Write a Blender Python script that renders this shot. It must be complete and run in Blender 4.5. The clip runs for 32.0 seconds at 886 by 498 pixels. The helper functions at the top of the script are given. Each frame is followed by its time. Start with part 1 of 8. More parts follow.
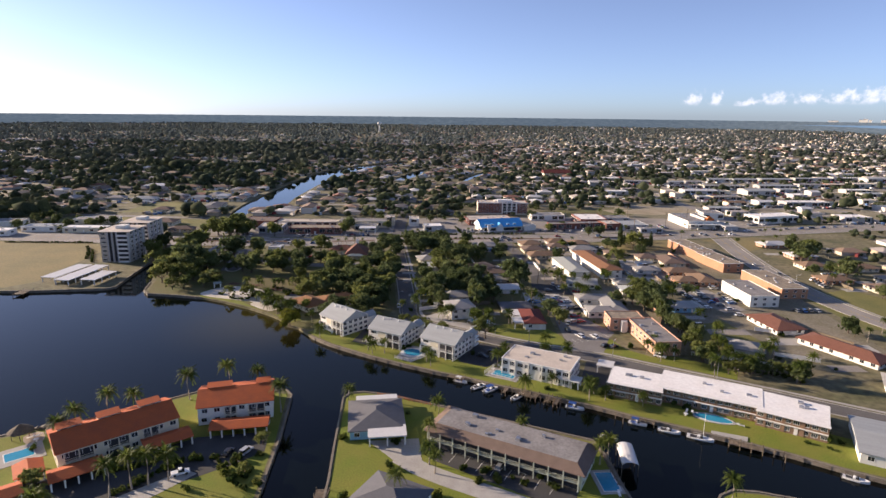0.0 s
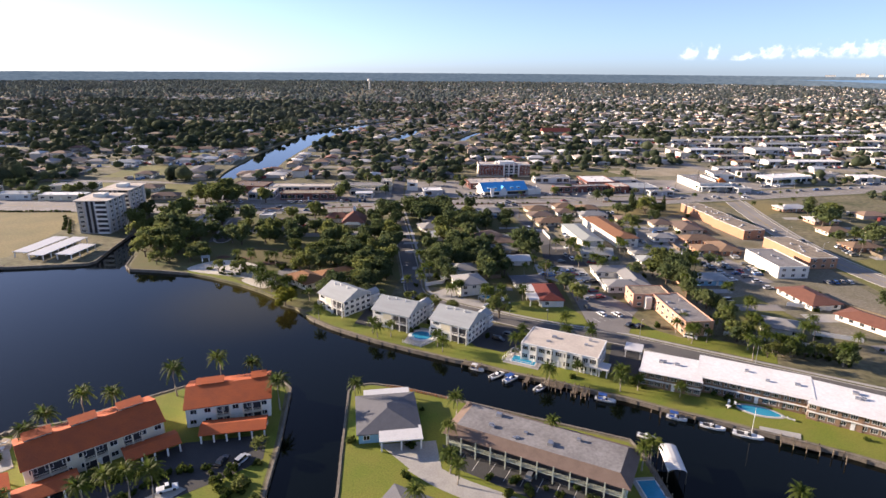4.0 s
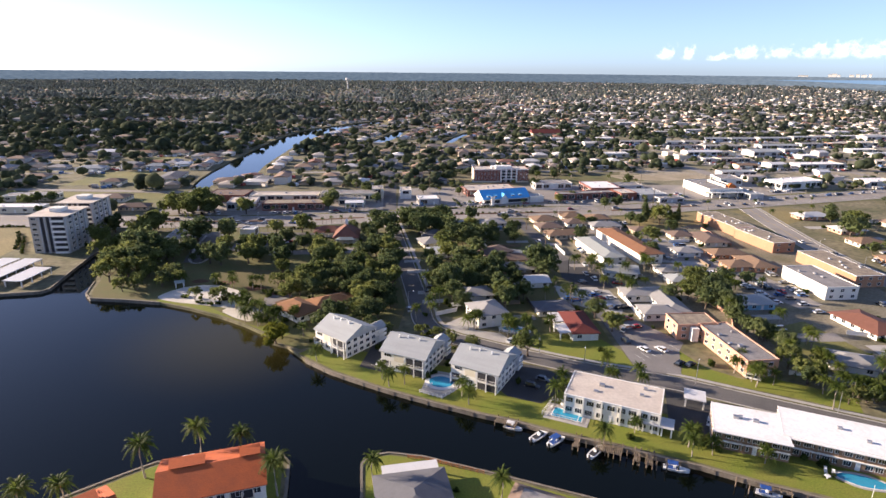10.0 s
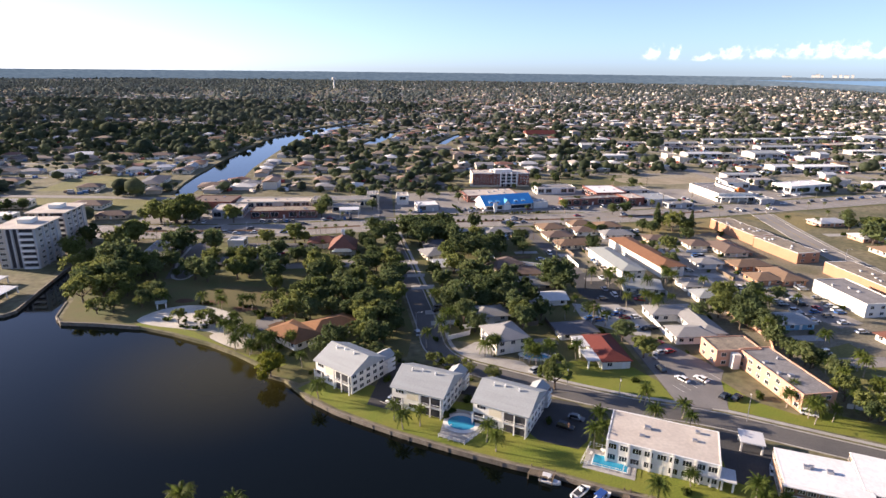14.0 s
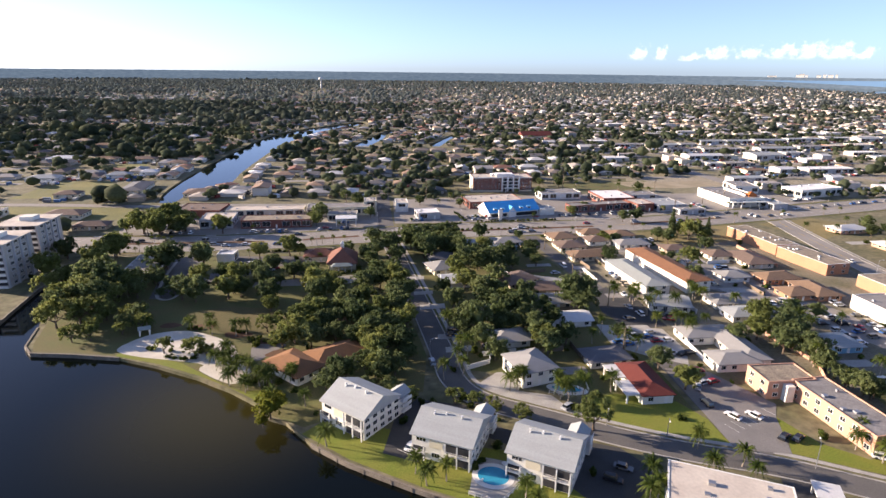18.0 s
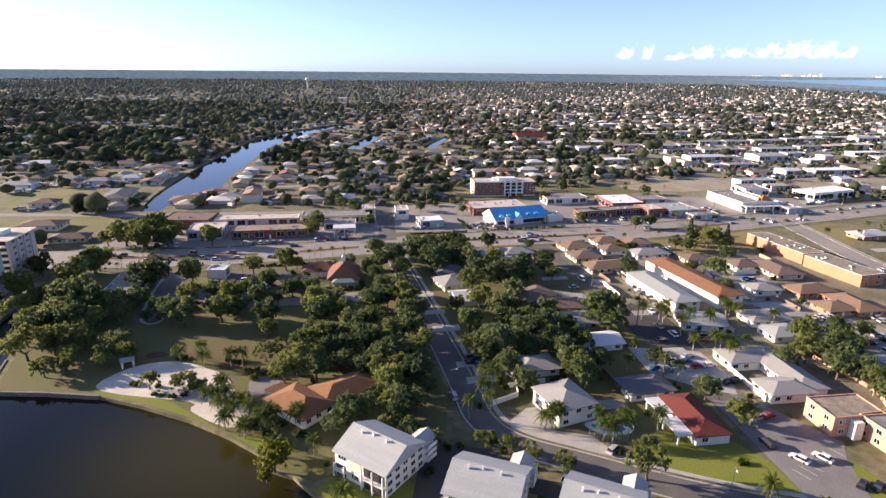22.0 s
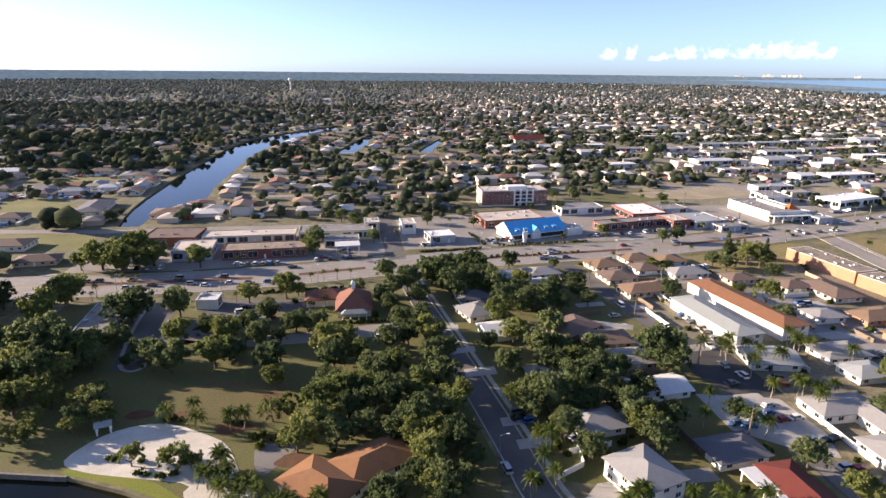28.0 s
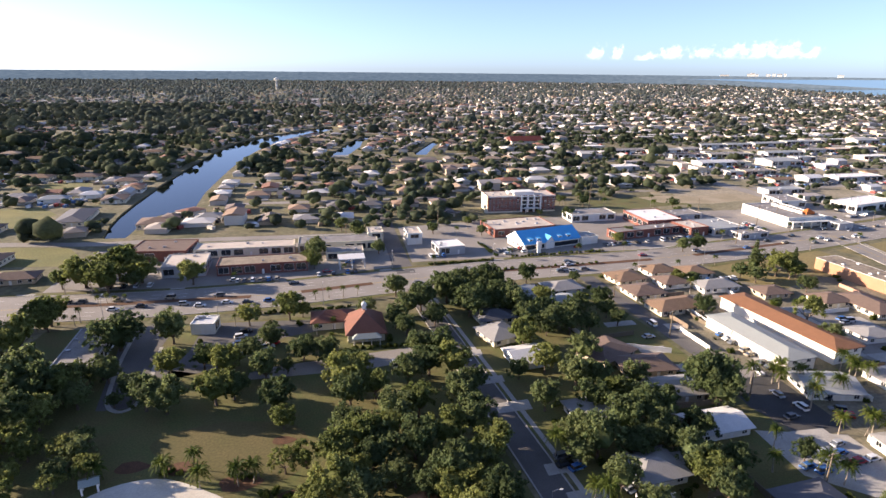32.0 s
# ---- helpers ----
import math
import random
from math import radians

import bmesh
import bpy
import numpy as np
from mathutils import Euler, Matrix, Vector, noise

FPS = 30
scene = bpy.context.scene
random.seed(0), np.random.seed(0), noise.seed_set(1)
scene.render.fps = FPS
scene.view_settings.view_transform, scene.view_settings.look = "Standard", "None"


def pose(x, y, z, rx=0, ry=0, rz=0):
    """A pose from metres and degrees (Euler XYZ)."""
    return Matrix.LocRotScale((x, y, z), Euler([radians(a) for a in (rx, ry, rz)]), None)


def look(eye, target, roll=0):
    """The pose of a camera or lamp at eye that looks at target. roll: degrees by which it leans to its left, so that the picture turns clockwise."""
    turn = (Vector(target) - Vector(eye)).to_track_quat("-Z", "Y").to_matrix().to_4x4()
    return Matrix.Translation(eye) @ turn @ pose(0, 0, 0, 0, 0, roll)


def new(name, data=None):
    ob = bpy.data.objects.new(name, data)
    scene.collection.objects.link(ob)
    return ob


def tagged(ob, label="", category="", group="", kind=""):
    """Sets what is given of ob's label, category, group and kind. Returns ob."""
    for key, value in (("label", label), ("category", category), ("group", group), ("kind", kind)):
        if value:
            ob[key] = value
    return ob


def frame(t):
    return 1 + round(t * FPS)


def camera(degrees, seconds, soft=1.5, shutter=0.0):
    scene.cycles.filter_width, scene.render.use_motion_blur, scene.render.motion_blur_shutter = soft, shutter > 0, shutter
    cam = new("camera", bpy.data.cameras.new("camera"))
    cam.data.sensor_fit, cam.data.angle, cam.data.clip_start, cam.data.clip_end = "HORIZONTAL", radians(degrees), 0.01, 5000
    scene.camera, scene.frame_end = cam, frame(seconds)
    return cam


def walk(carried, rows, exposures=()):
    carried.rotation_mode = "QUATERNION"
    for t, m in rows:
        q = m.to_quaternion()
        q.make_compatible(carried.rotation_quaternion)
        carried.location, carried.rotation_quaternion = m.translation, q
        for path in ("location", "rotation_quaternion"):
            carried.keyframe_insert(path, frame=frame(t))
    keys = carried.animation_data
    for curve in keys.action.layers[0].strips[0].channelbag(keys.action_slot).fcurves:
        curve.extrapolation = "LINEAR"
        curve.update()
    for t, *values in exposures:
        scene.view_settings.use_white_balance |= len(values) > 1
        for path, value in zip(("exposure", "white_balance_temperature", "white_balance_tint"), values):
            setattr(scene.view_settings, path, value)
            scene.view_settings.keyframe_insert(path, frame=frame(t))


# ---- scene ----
cam = camera(74.65, 32.0, soft=1.5)
PATH = [
    (0.0, pose(12.19, -10.13, 91.29, 76.907, -0.622, 1.772)),
    (0.5, pose(11.28, -7.33, 91.29, 76.554, -0.560, 1.672)),
    (1.0, pose(10.36, -4.55, 91.28, 76.177, -0.511, 1.551)),
    (1.5, pose(9.45, -1.76, 91.27, 75.786, -0.481, 1.411)),
    (2.0, pose(8.52, 1.03, 91.26, 74.971, -0.466, 1.318)),
    (2.5, pose(7.59, 3.81, 91.24, 74.187, -0.462, 1.241)),
    (3.0, pose(6.64, 6.60, 91.21, 73.522, -0.459, 1.150)),
    (3.5, pose(5.67, 9.38, 91.19, 72.907, -0.413, 1.001)),
    (5.5, pose(1.13, 20.58, 91.05, 72.846, -0.469, 0.385)),
    (6.0, pose(0.00, 23.40, 91.00, 72.851, -0.457, 0.141)),
    (7.0, pose(-2.24, 29.04, 90.89, 72.860, -0.472, -0.179)),
    (8.0, pose(-4.51, 34.65, 90.75, 72.882, -0.484, -0.546)),
    (9.0, pose(-6.82, 40.28, 90.59, 72.862, -0.496, -0.972)),
    (10.0, pose(-9.12, 45.95, 90.44, 72.848, -0.504, -1.363)),
    (11.0, pose(-11.34, 51.63, 90.31, 72.836, -0.594, -1.740)),
    (12.0, pose(-13.45, 57.26, 90.19, 72.835, -0.640, -2.126)),
    (13.0, pose(-15.48, 62.83, 90.07, 72.827, -0.635, -2.408)),
    (14.0, pose(-17.46, 68.32, 89.99, 72.834, -0.637, -2.718)),
    (17.0, pose(-23.72, 84.73, 89.99, 72.832, -0.627, -3.648)),
    (18.0, pose(-25.80, 90.18, 89.96, 72.832, -0.652, -4.020)),
    (19.0, pose(-27.86, 95.57, 89.90, 72.825, -0.603, -4.379)),
    (20.0, pose(-29.94, 100.97, 89.83, 72.851, -0.610, -4.689)),
    (21.0, pose(-32.00, 106.35, 89.75, 72.856, -0.585, -5.029)),
    (22.0, pose(-34.04, 111.70, 89.65, 72.831, -0.556, -5.350)),
    (23.0, pose(-36.09, 117.13, 89.55, 72.892, -0.576, -5.670)),
    (24.0, pose(-38.16, 122.63, 89.46, 72.857, -0.551, -6.003)),
    (25.0, pose(-40.17, 128.14, 89.41, 72.889, -0.543, -6.305)),
    (28.0, pose(-46.35, 144.49, 89.70, 72.880, -0.574, -7.050)),
    (29.0, pose(-48.64, 149.86, 89.78, 72.890, -0.524, -7.404)),
    (30.0, pose(-50.91, 155.12, 89.83, 72.852, -0.557, -7.714)),
    (31.0, pose(-53.11, 160.31, 89.89, 72.860, -0.529, -8.085)),
    (32.0, pose(-55.25, 165.46, 89.95, 72.854, -0.544, -8.419)),
]
walk(cam, PATH, exposures=[(0.0, 1.07, 6230, 20), (3.0, 1.32, 6120, 20), (6.0, 1.5, 6080, 20), (24.0, 1.5, 6080, 20), (32.0, 1.56, 6080, 20)])

# ---- world and sun ----
SUN_AZ, SUN_EL = 72.0, 15.5          # degrees to the left of +y, and above the horizon
world = bpy.data.worlds.new("world")
scene.world = world
world.use_nodes = True
wn = world.node_tree.nodes
sky = wn.new("ShaderNodeTexSky")
sky.sky_type = "NISHITA"
sky.sun_disc = False
sky.sun_elevation = radians(SUN_EL)
sky.sun_rotation = radians(-SUN_AZ)
sky.altitude = 600
sky.air_density, sky.dust_density, sky.ozone_density = 0.65, 0.7, 4.2
wn["Background"].inputs[1].default_value = 0.085
pale = wn.new("ShaderNodeHueSaturation")          # thin high haze washes the blue out
pale.inputs["Saturation"].default_value = 0.78
pale.inputs["Hue"].default_value = 0.5
world.node_tree.links.new(sky.outputs[0], pale.inputs["Color"])
world.node_tree.links.new(pale.outputs["Color"], wn["Background"].inputs[0])
sun_data = bpy.data.lights.new("sun", "SUN")
sun_data.energy, sun_data.angle, sun_data.color = 5.0, radians(0.5), (1.0, 0.82, 0.58)
sun = new("sun", sun_data)
sun_dir = Vector((-math.sin(radians(SUN_AZ)) * math.cos(radians(SUN_EL)), math.cos(radians(SUN_AZ)) * math.cos(radians(SUN_EL)), math.sin(radians(SUN_EL))))
sun.matrix_world = look(sun_dir * 300, (0, 0, 0))

# ---- materials ----
def material(name, base, rough=0.8, metal=0.0, vary=0.25, scale=0.6, fine=9.0, bump=0.15, second=None, mix=0.5, island=0.0, obj=0.0, spec=0.4, streak=None, wear=0.0):
    """Two scales of noise on a base colour, with fine relief; island and obj vary it from piece to piece."""
    m = bpy.data.materials.new(name)
    m.use_nodes = True
    nt = m.node_tree
    n, l = nt.nodes, nt.links
    b = n["Principled BSDF"]
    b.inputs["Roughness"].default_value, b.inputs["Metallic"].default_value = rough, metal
    b.inputs["Specular IOR Level"].default_value = spec
    co = n.new("ShaderNodeTexCoord")
    big, small = n.new("ShaderNodeTexNoise"), n.new("ShaderNodeTexNoise")
    big.inputs["Scale"].default_value, small.inputs["Scale"].default_value = scale, fine
    big.inputs["Detail"].default_value, small.inputs["Detail"].default_value = 5, 3
    src = co.outputs["Object"]
    if streak:
        mp = n.new("ShaderNodeMapping")
        mp.inputs["Scale"].default_value = streak
        l.new(src, mp.inputs["Vector"])
        src = mp.outputs["Vector"]
    l.new(src, big.inputs["Vector"]), l.new(co.outputs["Object"], small.inputs["Vector"])
    ramp = n.new("ShaderNodeMapRange")
    ramp.inputs["From Min"].default_value, ramp.inputs["From Max"].default_value = 0.5 - 0.22 * mix / 0.5, 0.5 + 0.22
    l.new(big.outputs["Fac"], ramp.inputs["Value"])
    two = n.new("ShaderNodeMixRGB")
    second = second or tuple(c * (1 - vary) for c in base)
    two.inputs["Color1"].default_value, two.inputs["Color2"].default_value = (*base, 1), (*second, 1)
    l.new(ramp.outputs["Result"], two.inputs["Fac"])
    grain = n.new("ShaderNodeMapRange")
    grain.inputs["To Min"].default_value, grain.inputs["To Max"].default_value = 1 - vary, 1 + vary
    grain.inputs["From Min"].default_value, grain.inputs["From Max"].default_value = 0.3, 0.7
    l.new(small.outputs["Fac"], grain.inputs["Value"])
    hsv = n.new("ShaderNodeHueSaturation")
    l.new(two.outputs["Color"], hsv.inputs["Color"])
    value = grain.outputs["Result"]
    for amount, node, socket in ((island, "ShaderNodeNewGeometry", "Random Per Island"), (obj, "ShaderNodeObjectInfo", "Random")):
        if amount:
            rnd, rr, mul, hue = n.new(node), n.new("ShaderNodeMapRange"), n.new("ShaderNodeMath"), n.new("ShaderNodeMapRange")
            rr.inputs["To Min"].default_value, rr.inputs["To Max"].default_value = 1 - amount, 1 + amount
            hue.inputs["To Min"].default_value, hue.inputs["To Max"].default_value = 0.5 + 0.05 * amount, 0.5 - 0.05 * amount
            l.new(rnd.outputs[socket], rr.inputs["Value"]), l.new(rnd.outputs[socket], hue.inputs["Value"])
            mul.operation = "MULTIPLY"
            l.new(value, mul.inputs[0]), l.new(rr.outputs["Result"], mul.inputs[1])
            l.new(hue.outputs["Result"], hsv.inputs["Hue"])
            value = mul.outputs[0]
    l.new(value, hsv.inputs["Value"])
    l.new(hsv.outputs["Color"], b.inputs["Base Color"])
    if bump:
        bp = n.new("ShaderNodeBump")
        bp.inputs["Strength"].default_value, bp.inputs["Distance"].default_value = bump, 0.05
        l.new(small.outputs["Fac"], bp.inputs["Height"])
        l.new(bp.outputs["Normal"], b.inputs["Normal"])
    return m


def leafy(m, amount=0.3):
    """Lets some of the light through the leaves."""
    n, l = m.node_tree.nodes, m.node_tree.links
    out, b = n["Material Output"], n["Principled BSDF"]
    tr, mx = n.new("ShaderNodeBsdfTranslucent"), n.new("ShaderNodeMixShader")
    hsv = next(x for x in n if x.bl_idname == "ShaderNodeHueSaturation")
    l.new(hsv.outputs["Color"], tr.inputs["Color"])
    mx.inputs["Fac"].default_value = amount
    l.new(b.outputs["BSDF"], mx.inputs[1]), l.new(tr.outputs["BSDF"], mx.inputs[2]), l.new(mx.outputs["Shader"], out.inputs["Surface"])
    return m


def palette(name, colours, **kw):
    """A material whose colour steps from island to island through a set of colours."""
    m = material(name, colours[0], **kw)
    n, l = m.node_tree.nodes, m.node_tree.links
    geo, ramp = n.new("ShaderNodeNewGeometry"), n.new("ShaderNodeValToRGB")
    ramp.color_ramp.interpolation = "CONSTANT"
    for i, c in enumerate(colours):
        e = ramp.color_ramp.elements[i] if i < 2 else ramp.color_ramp.elements.new(i / len(colours))
        e.position, e.color = i / len(colours), (*c, 1)
    l.new(geo.outputs["Random Per Island"], ramp.inputs["Fac"])
    hsv = next(x for x in n if x.bl_idname == "ShaderNodeHueSaturation")
    l.new(ramp.outputs["Color"], hsv.inputs["Color"])
    return m


GRASS = material("grass", (0.10, 0.115, 0.032), 0.95, vary=0.25, scale=0.12, fine=2.2, second=(0.135, 0.11, 0.04), bump=0.3)
YARD = material("yard_grass", (0.235, 0.205, 0.155), 0.95, vary=0.28, scale=0.06, fine=1.0, second=(0.125, 0.115, 0.06), bump=0.3)
LAWN = material("lawn", (0.135, 0.175, 0.014), 0.95, vary=0.22, scale=0.13, fine=2.5, second=(0.19, 0.185, 0.028), bump=0.3)
DRY = material("dry_grass", (0.135, 0.105, 0.04), 0.95, vary=0.2, scale=0.08, fine=1.6, second=(0.09, 0.085, 0.025), bump=0.3)
GROUND = material("ground_cover", (0.085, 0.088, 0.034), 0.95, vary=0.35, scale=0.05, fine=0.35, second=(0.20, 0.17, 0.10), bump=0.3)
OLIVE = material("olive_field", (0.19, 0.17, 0.05), 0.95, vary=0.25, scale=0.06, fine=1.2, second=(0.12, 0.125, 0.035))
EAST_GROUND = material("bare_town_lots", (0.34, 0.29, 0.21), 0.95, vary=0.3, scale=0.02, fine=0.4, second=(0.13, 0.125, 0.06), bump=0.2)
FIELD = material("field", (0.24, 0.19, 0.075), 0.95, vary=0.2, scale=0.05, fine=0.9, second=(0.17, 0.145, 0.06))
TANPAVE = material("tan_pavers", (0.42, 0.33, 0.24), 0.85, vary=0.2, scale=0.6, fine=4)
SHINGLE_RUST = material("rust_shingle", (0.25, 0.118, 0.058), 0.9, vary=0.15, scale=0.4, fine=6, bump=0.3)
ROOF_SAGE = material("sage_grey_roof", (0.33, 0.345, 0.32), 0.8, vary=0.1, scale=0.3, fine=4)
TILE_BROWN = material("brown_red_roof", (0.20, 0.085, 0.055), 0.85, vary=0.2, scale=0.4, fine=5, bump=0.3)
SHINGLE_AMBER = material("amber_shingle", (0.25, 0.118, 0.048), 0.9, vary=0.16, scale=0.4, fine=6, second=(0.20, 0.098, 0.045), bump=0.3)
MULCH = material("mulch", (0.13, 0.065, 0.032), 0.95, vary=0.35, scale=0.5, fine=4)
ASPHALT = material("asphalt", (0.095, 0.09, 0.085), 0.9, vary=0.18, scale=0.12, fine=3, second=(0.14, 0.13, 0.12))
ASPHALT_OLD = material("asphalt_worn", (0.29, 0.265, 0.235), 0.9, vary=0.15, scale=0.06, fine=2, second=(0.22, 0.20, 0.175))
LOT = material("worn_concrete_lot", (0.44, 0.405, 0.36), 0.88, vary=0.22, scale=0.06, fine=1.2, second=(0.30, 0.275, 0.24))
CONCRETE = material("concrete", (0.42, 0.40, 0.36), 0.85, vary=0.14, scale=0.3, fine=3, second=(0.33, 0.31, 0.28))
ASPHALT_MID = material("asphalt_grey", (0.17, 0.16, 0.15), 0.9, vary=0.2, scale=0.15, fine=3, second=(0.22, 0.205, 0.19))
BARE = material("bare_sandy_soil", (0.36, 0.30, 0.21), 0.95, vary=0.2, scale=0.06, fine=1.5, second=(0.24, 0.20, 0.12))
# Dark asphalt, taken nearer black for the shade lying on the lots.
ASPHALT_SHADE = material("dark_asphalt_in_shade", (0.045, 0.045, 0.046), 0.9, vary=0.2, scale=0.15, fine=3, second=(0.065, 0.063, 0.06))
# Leaf colours paled and greyed to carry the haze of distance.
HAZED_LEAF_2 = material("distant_leaf_hazed", (0.20, 0.232, 0.23), 0.95, vary=0.12, scale=0.004, fine=0.1, second=(0.215, 0.238, 0.22), island=0.22, bump=0, spec=0.05)
HAZED_LEAF_1 = material("middle_leaf_hazed", (0.15, 0.182, 0.145), 0.95, vary=0.18, scale=0.01, fine=0.4, second=(0.18, 0.195, 0.145), island=0.3, bump=0, spec=0.08)
SEAWALL = material("seawall_concrete", (0.23, 0.20, 0.155), 0.85, vary=0.3, scale=0.7, fine=4, second=(0.15, 0.125, 0.095))
SAND = material("white_sand", (0.62, 0.58, 0.50), 0.95, vary=0.1, scale=0.2, fine=2, second=(0.48, 0.44, 0.37))
PAINT = material("road_paint", (0.62, 0.61, 0.57), 0.7, vary=0.15)
YELLOW = material("road_paint_yellow", (0.55, 0.38, 0.05), 0.7, vary=0.15)
WHITE = material("white_stucco", (0.74, 0.71, 0.63), 0.8, vary=0.06, scale=0.4, fine=6)
CREAM = material("cream_stucco", (0.66, 0.60, 0.45), 0.8, vary=0.07, scale=0.4)
PALEGREEN = material("pale_green_stucco", (0.50, 0.52, 0.40), 0.8, vary=0.08)
PINK = material("salmon_stucco", (0.54, 0.31, 0.205), 0.8, vary=0.1)
ORANGE = material("orange_stucco", (0.43, 0.225, 0.125), 0.8, vary=0.14, scale=0.25)
TAN = material("tan_stucco", (0.50, 0.41, 0.28), 0.8, vary=0.1)
BLUEWALL = material("blue_stucco", (0.22, 0.42, 0.55), 0.8, vary=0.08)
BRICK = material("red_brick", (0.22, 0.085, 0.06), 0.85, vary=0.2, fine=8)
GREYWALL = material("grey_stucco", (0.44, 0.43, 0.42), 0.8, vary=0.08)
WOOD = material("weathered_wood", (0.20, 0.155, 0.105), 0.9, vary=0.25, scale=1.5, obj=0.2)
TILE_ORANGE = material("orange_roof_tile", (0.48, 0.105, 0.024), 0.8, vary=0.18, scale=0.35, fine=5, second=(0.36, 0.085, 0.026), bump=0.4)
TILE_RED = material("red_roof_tile", (0.145, 0.032, 0.022), 0.8, vary=0.2, scale=0.4, fine=5, bump=0.4)
SHINGLE_TAN = material("tan_shingle", (0.24, 0.155, 0.095), 0.9, vary=0.18, scale=0.4, fine=6, second=(0.19, 0.125, 0.08), bump=0.3)
SHINGLE_BROWN = material("brown_shingle", (0.185, 0.13, 0.10), 0.9, vary=0.2, scale=0.5, fine=6, bump=0.3)
SHINGLE_GREY = material("grey_shingle", (0.13, 0.13, 0.14), 0.9, vary=0.15, scale=0.5, fine=6, bump=0.3)
SHINGLE_LIGHT = material("light_grey_shingle", (0.30, 0.29, 0.275), 0.85, vary=0.14, scale=0.4, fine=6, bump=0.2)
METAL_PALE = material("pale_metal_roof", (0.35, 0.365, 0.36), 0.6, vary=0.08, scale=0.3, fine=3, second=(0.30, 0.31, 0.30), streak=(0.3, 3, 1))
METAL_WHITE = material("white_metal_roof", (0.62, 0.61, 0.59), 0.5, vary=0.08, scale=0.5, fine=3)
ROOF_WHITE = material("white_roof_coating", (0.83, 0.81, 0.77), 0.75, vary=0.08, scale=0.12, fine=1.2, second=(0.74, 0.70, 0.65))
ROOF_CREAM = material("cream_roof_coating", (0.60, 0.53, 0.44), 0.8, vary=0.1, scale=0.15, fine=1.2, second=(0.47, 0.40, 0.33))
ROOF_GREY = material("grey_roof_membrane", (0.28, 0.265, 0.25), 0.85, vary=0.18, scale=0.18, fine=1.5, second=(0.18, 0.165, 0.155))
ROOF_OLD = material("stained_flat_roof", (0.34, 0.28, 0.20), 0.9, vary=0.3, scale=0.35, fine=2, second=(0.16, 0.13, 0.10))
BLUE_ROOF = material("bright_blue_metal_roof", (0.085, 0.40, 0.75), 0.5, vary=0.08)
GREEN_ROOF = material("grey_green_roof", (0.30, 0.33, 0.30), 0.7, vary=0.1)
TRIM = material("white_trim", (0.76, 0.74, 0.69), 0.6, vary=0.04)
# Near black for boat fittings, and for shade painted on facades.
DARK = material("recess_shade_and_boat_black", (0.035, 0.035, 0.04), 0.8, vary=0.2)
METAL = material("galvanised_metal", (0.45, 0.45, 0.46), 0.4, 0.8, vary=0.1)
GLASS = material("window_glass", (0.025, 0.03, 0.035), 0.08, vary=0.2, obj=0.3, spec=0.8, bump=0)
POOL = material("pool_water", (0.04, 0.30, 0.46), 0.08, vary=0.08, scale=0.5, fine=2, bump=0.05, spec=0.5)
BARK = material("bark", (0.14, 0.105, 0.075), 0.95, vary=0.3, scale=2, fine=12)
PALM_BARK = material("palm_bark", (0.33, 0.28, 0.22), 0.95, vary=0.2, scale=2, fine=10)
LEAF = material("oak_leaf", (0.112, 0.152, 0.06), 0.75, vary=0.25, scale=0.5, fine=3, second=(0.135, 0.155, 0.062), island=0.3, obj=0.32, bump=0, spec=0.12)
LEAF_YELLOW = material("yellow_green_leaf", (0.19, 0.20, 0.025), 0.75, vary=0.25, scale=0.5, fine=3, island=0.35, obj=0.2, bump=0, spec=0.12)
LEAF_LIGHT = material("light_green_leaf", (0.165, 0.20, 0.06), 0.75, vary=0.25, scale=0.5, fine=3, second=(0.19, 0.20, 0.062), island=0.3, obj=0.25, bump=0, spec=0.12)
FROND = material("palm_frond", (0.075, 0.115, 0.02), 0.6, vary=0.25, scale=0.8, fine=3, second=(0.12, 0.14, 0.03), island=0.3, obj=0.3, bump=0, spec=0.12)
SHRUB = material("shrub_leaf", (0.05, 0.085, 0.018), 0.8, vary=0.3, scale=0.8, fine=4, second=(0.09, 0.10, 0.02), island=0.4, obj=0.3, bump=0, spec=0.12)
for leaf in (LEAF, LEAF_YELLOW, LEAF_LIGHT, FROND, SHRUB):
    leafy(leaf, 0.58)
# White lowered in the colour so that shaded fronts come out darker.
SHADE_WHITE = material("shade_white_stucco", (0.50, 0.475, 0.43), 0.85, vary=0.12, scale=0.3, fine=4)
# Beige set darker all over, to the tone of a front in shadow.
TOWER = material("shade_toned_tower_stucco", (0.46, 0.41, 0.34), 0.85, vary=0.1, scale=0.2, fine=3)
BROWN_BRICK = material("brown_brick", (0.27, 0.17, 0.105), 0.88, vary=0.2, scale=0.5, fine=5)
THATCH = material("grey_thatch", (0.15, 0.12, 0.085), 0.95, vary=0.35, scale=1.5, fine=10, bump=0.5)
SAFETY = material("orange_mesh_fence", (0.52, 0.15, 0.03), 0.8, vary=0.15)
# Nearest of the leaf colours with haze mixed in.
HAZED_LEAF = material("far_leaf_hazed", (0.13, 0.166, 0.105), 0.9, vary=0.2, scale=0.015, fine=0.5, second=(0.155, 0.175, 0.105), island=0.33, bump=0, spec=0.1)
for leaf in (HAZED_LEAF, HAZED_LEAF_1, HAZED_LEAF_2):
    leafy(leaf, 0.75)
TYRE = material("tyre_rubber", (0.02, 0.02, 0.02), 0.8, vary=0.1)
HULL = material("white_gelcoat", (0.78, 0.77, 0.74), 0.3, vary=0.04, bump=0)
BLUE_CANVAS = material("blue_canvas", (0.02, 0.07, 0.26), 0.7, vary=0.1)
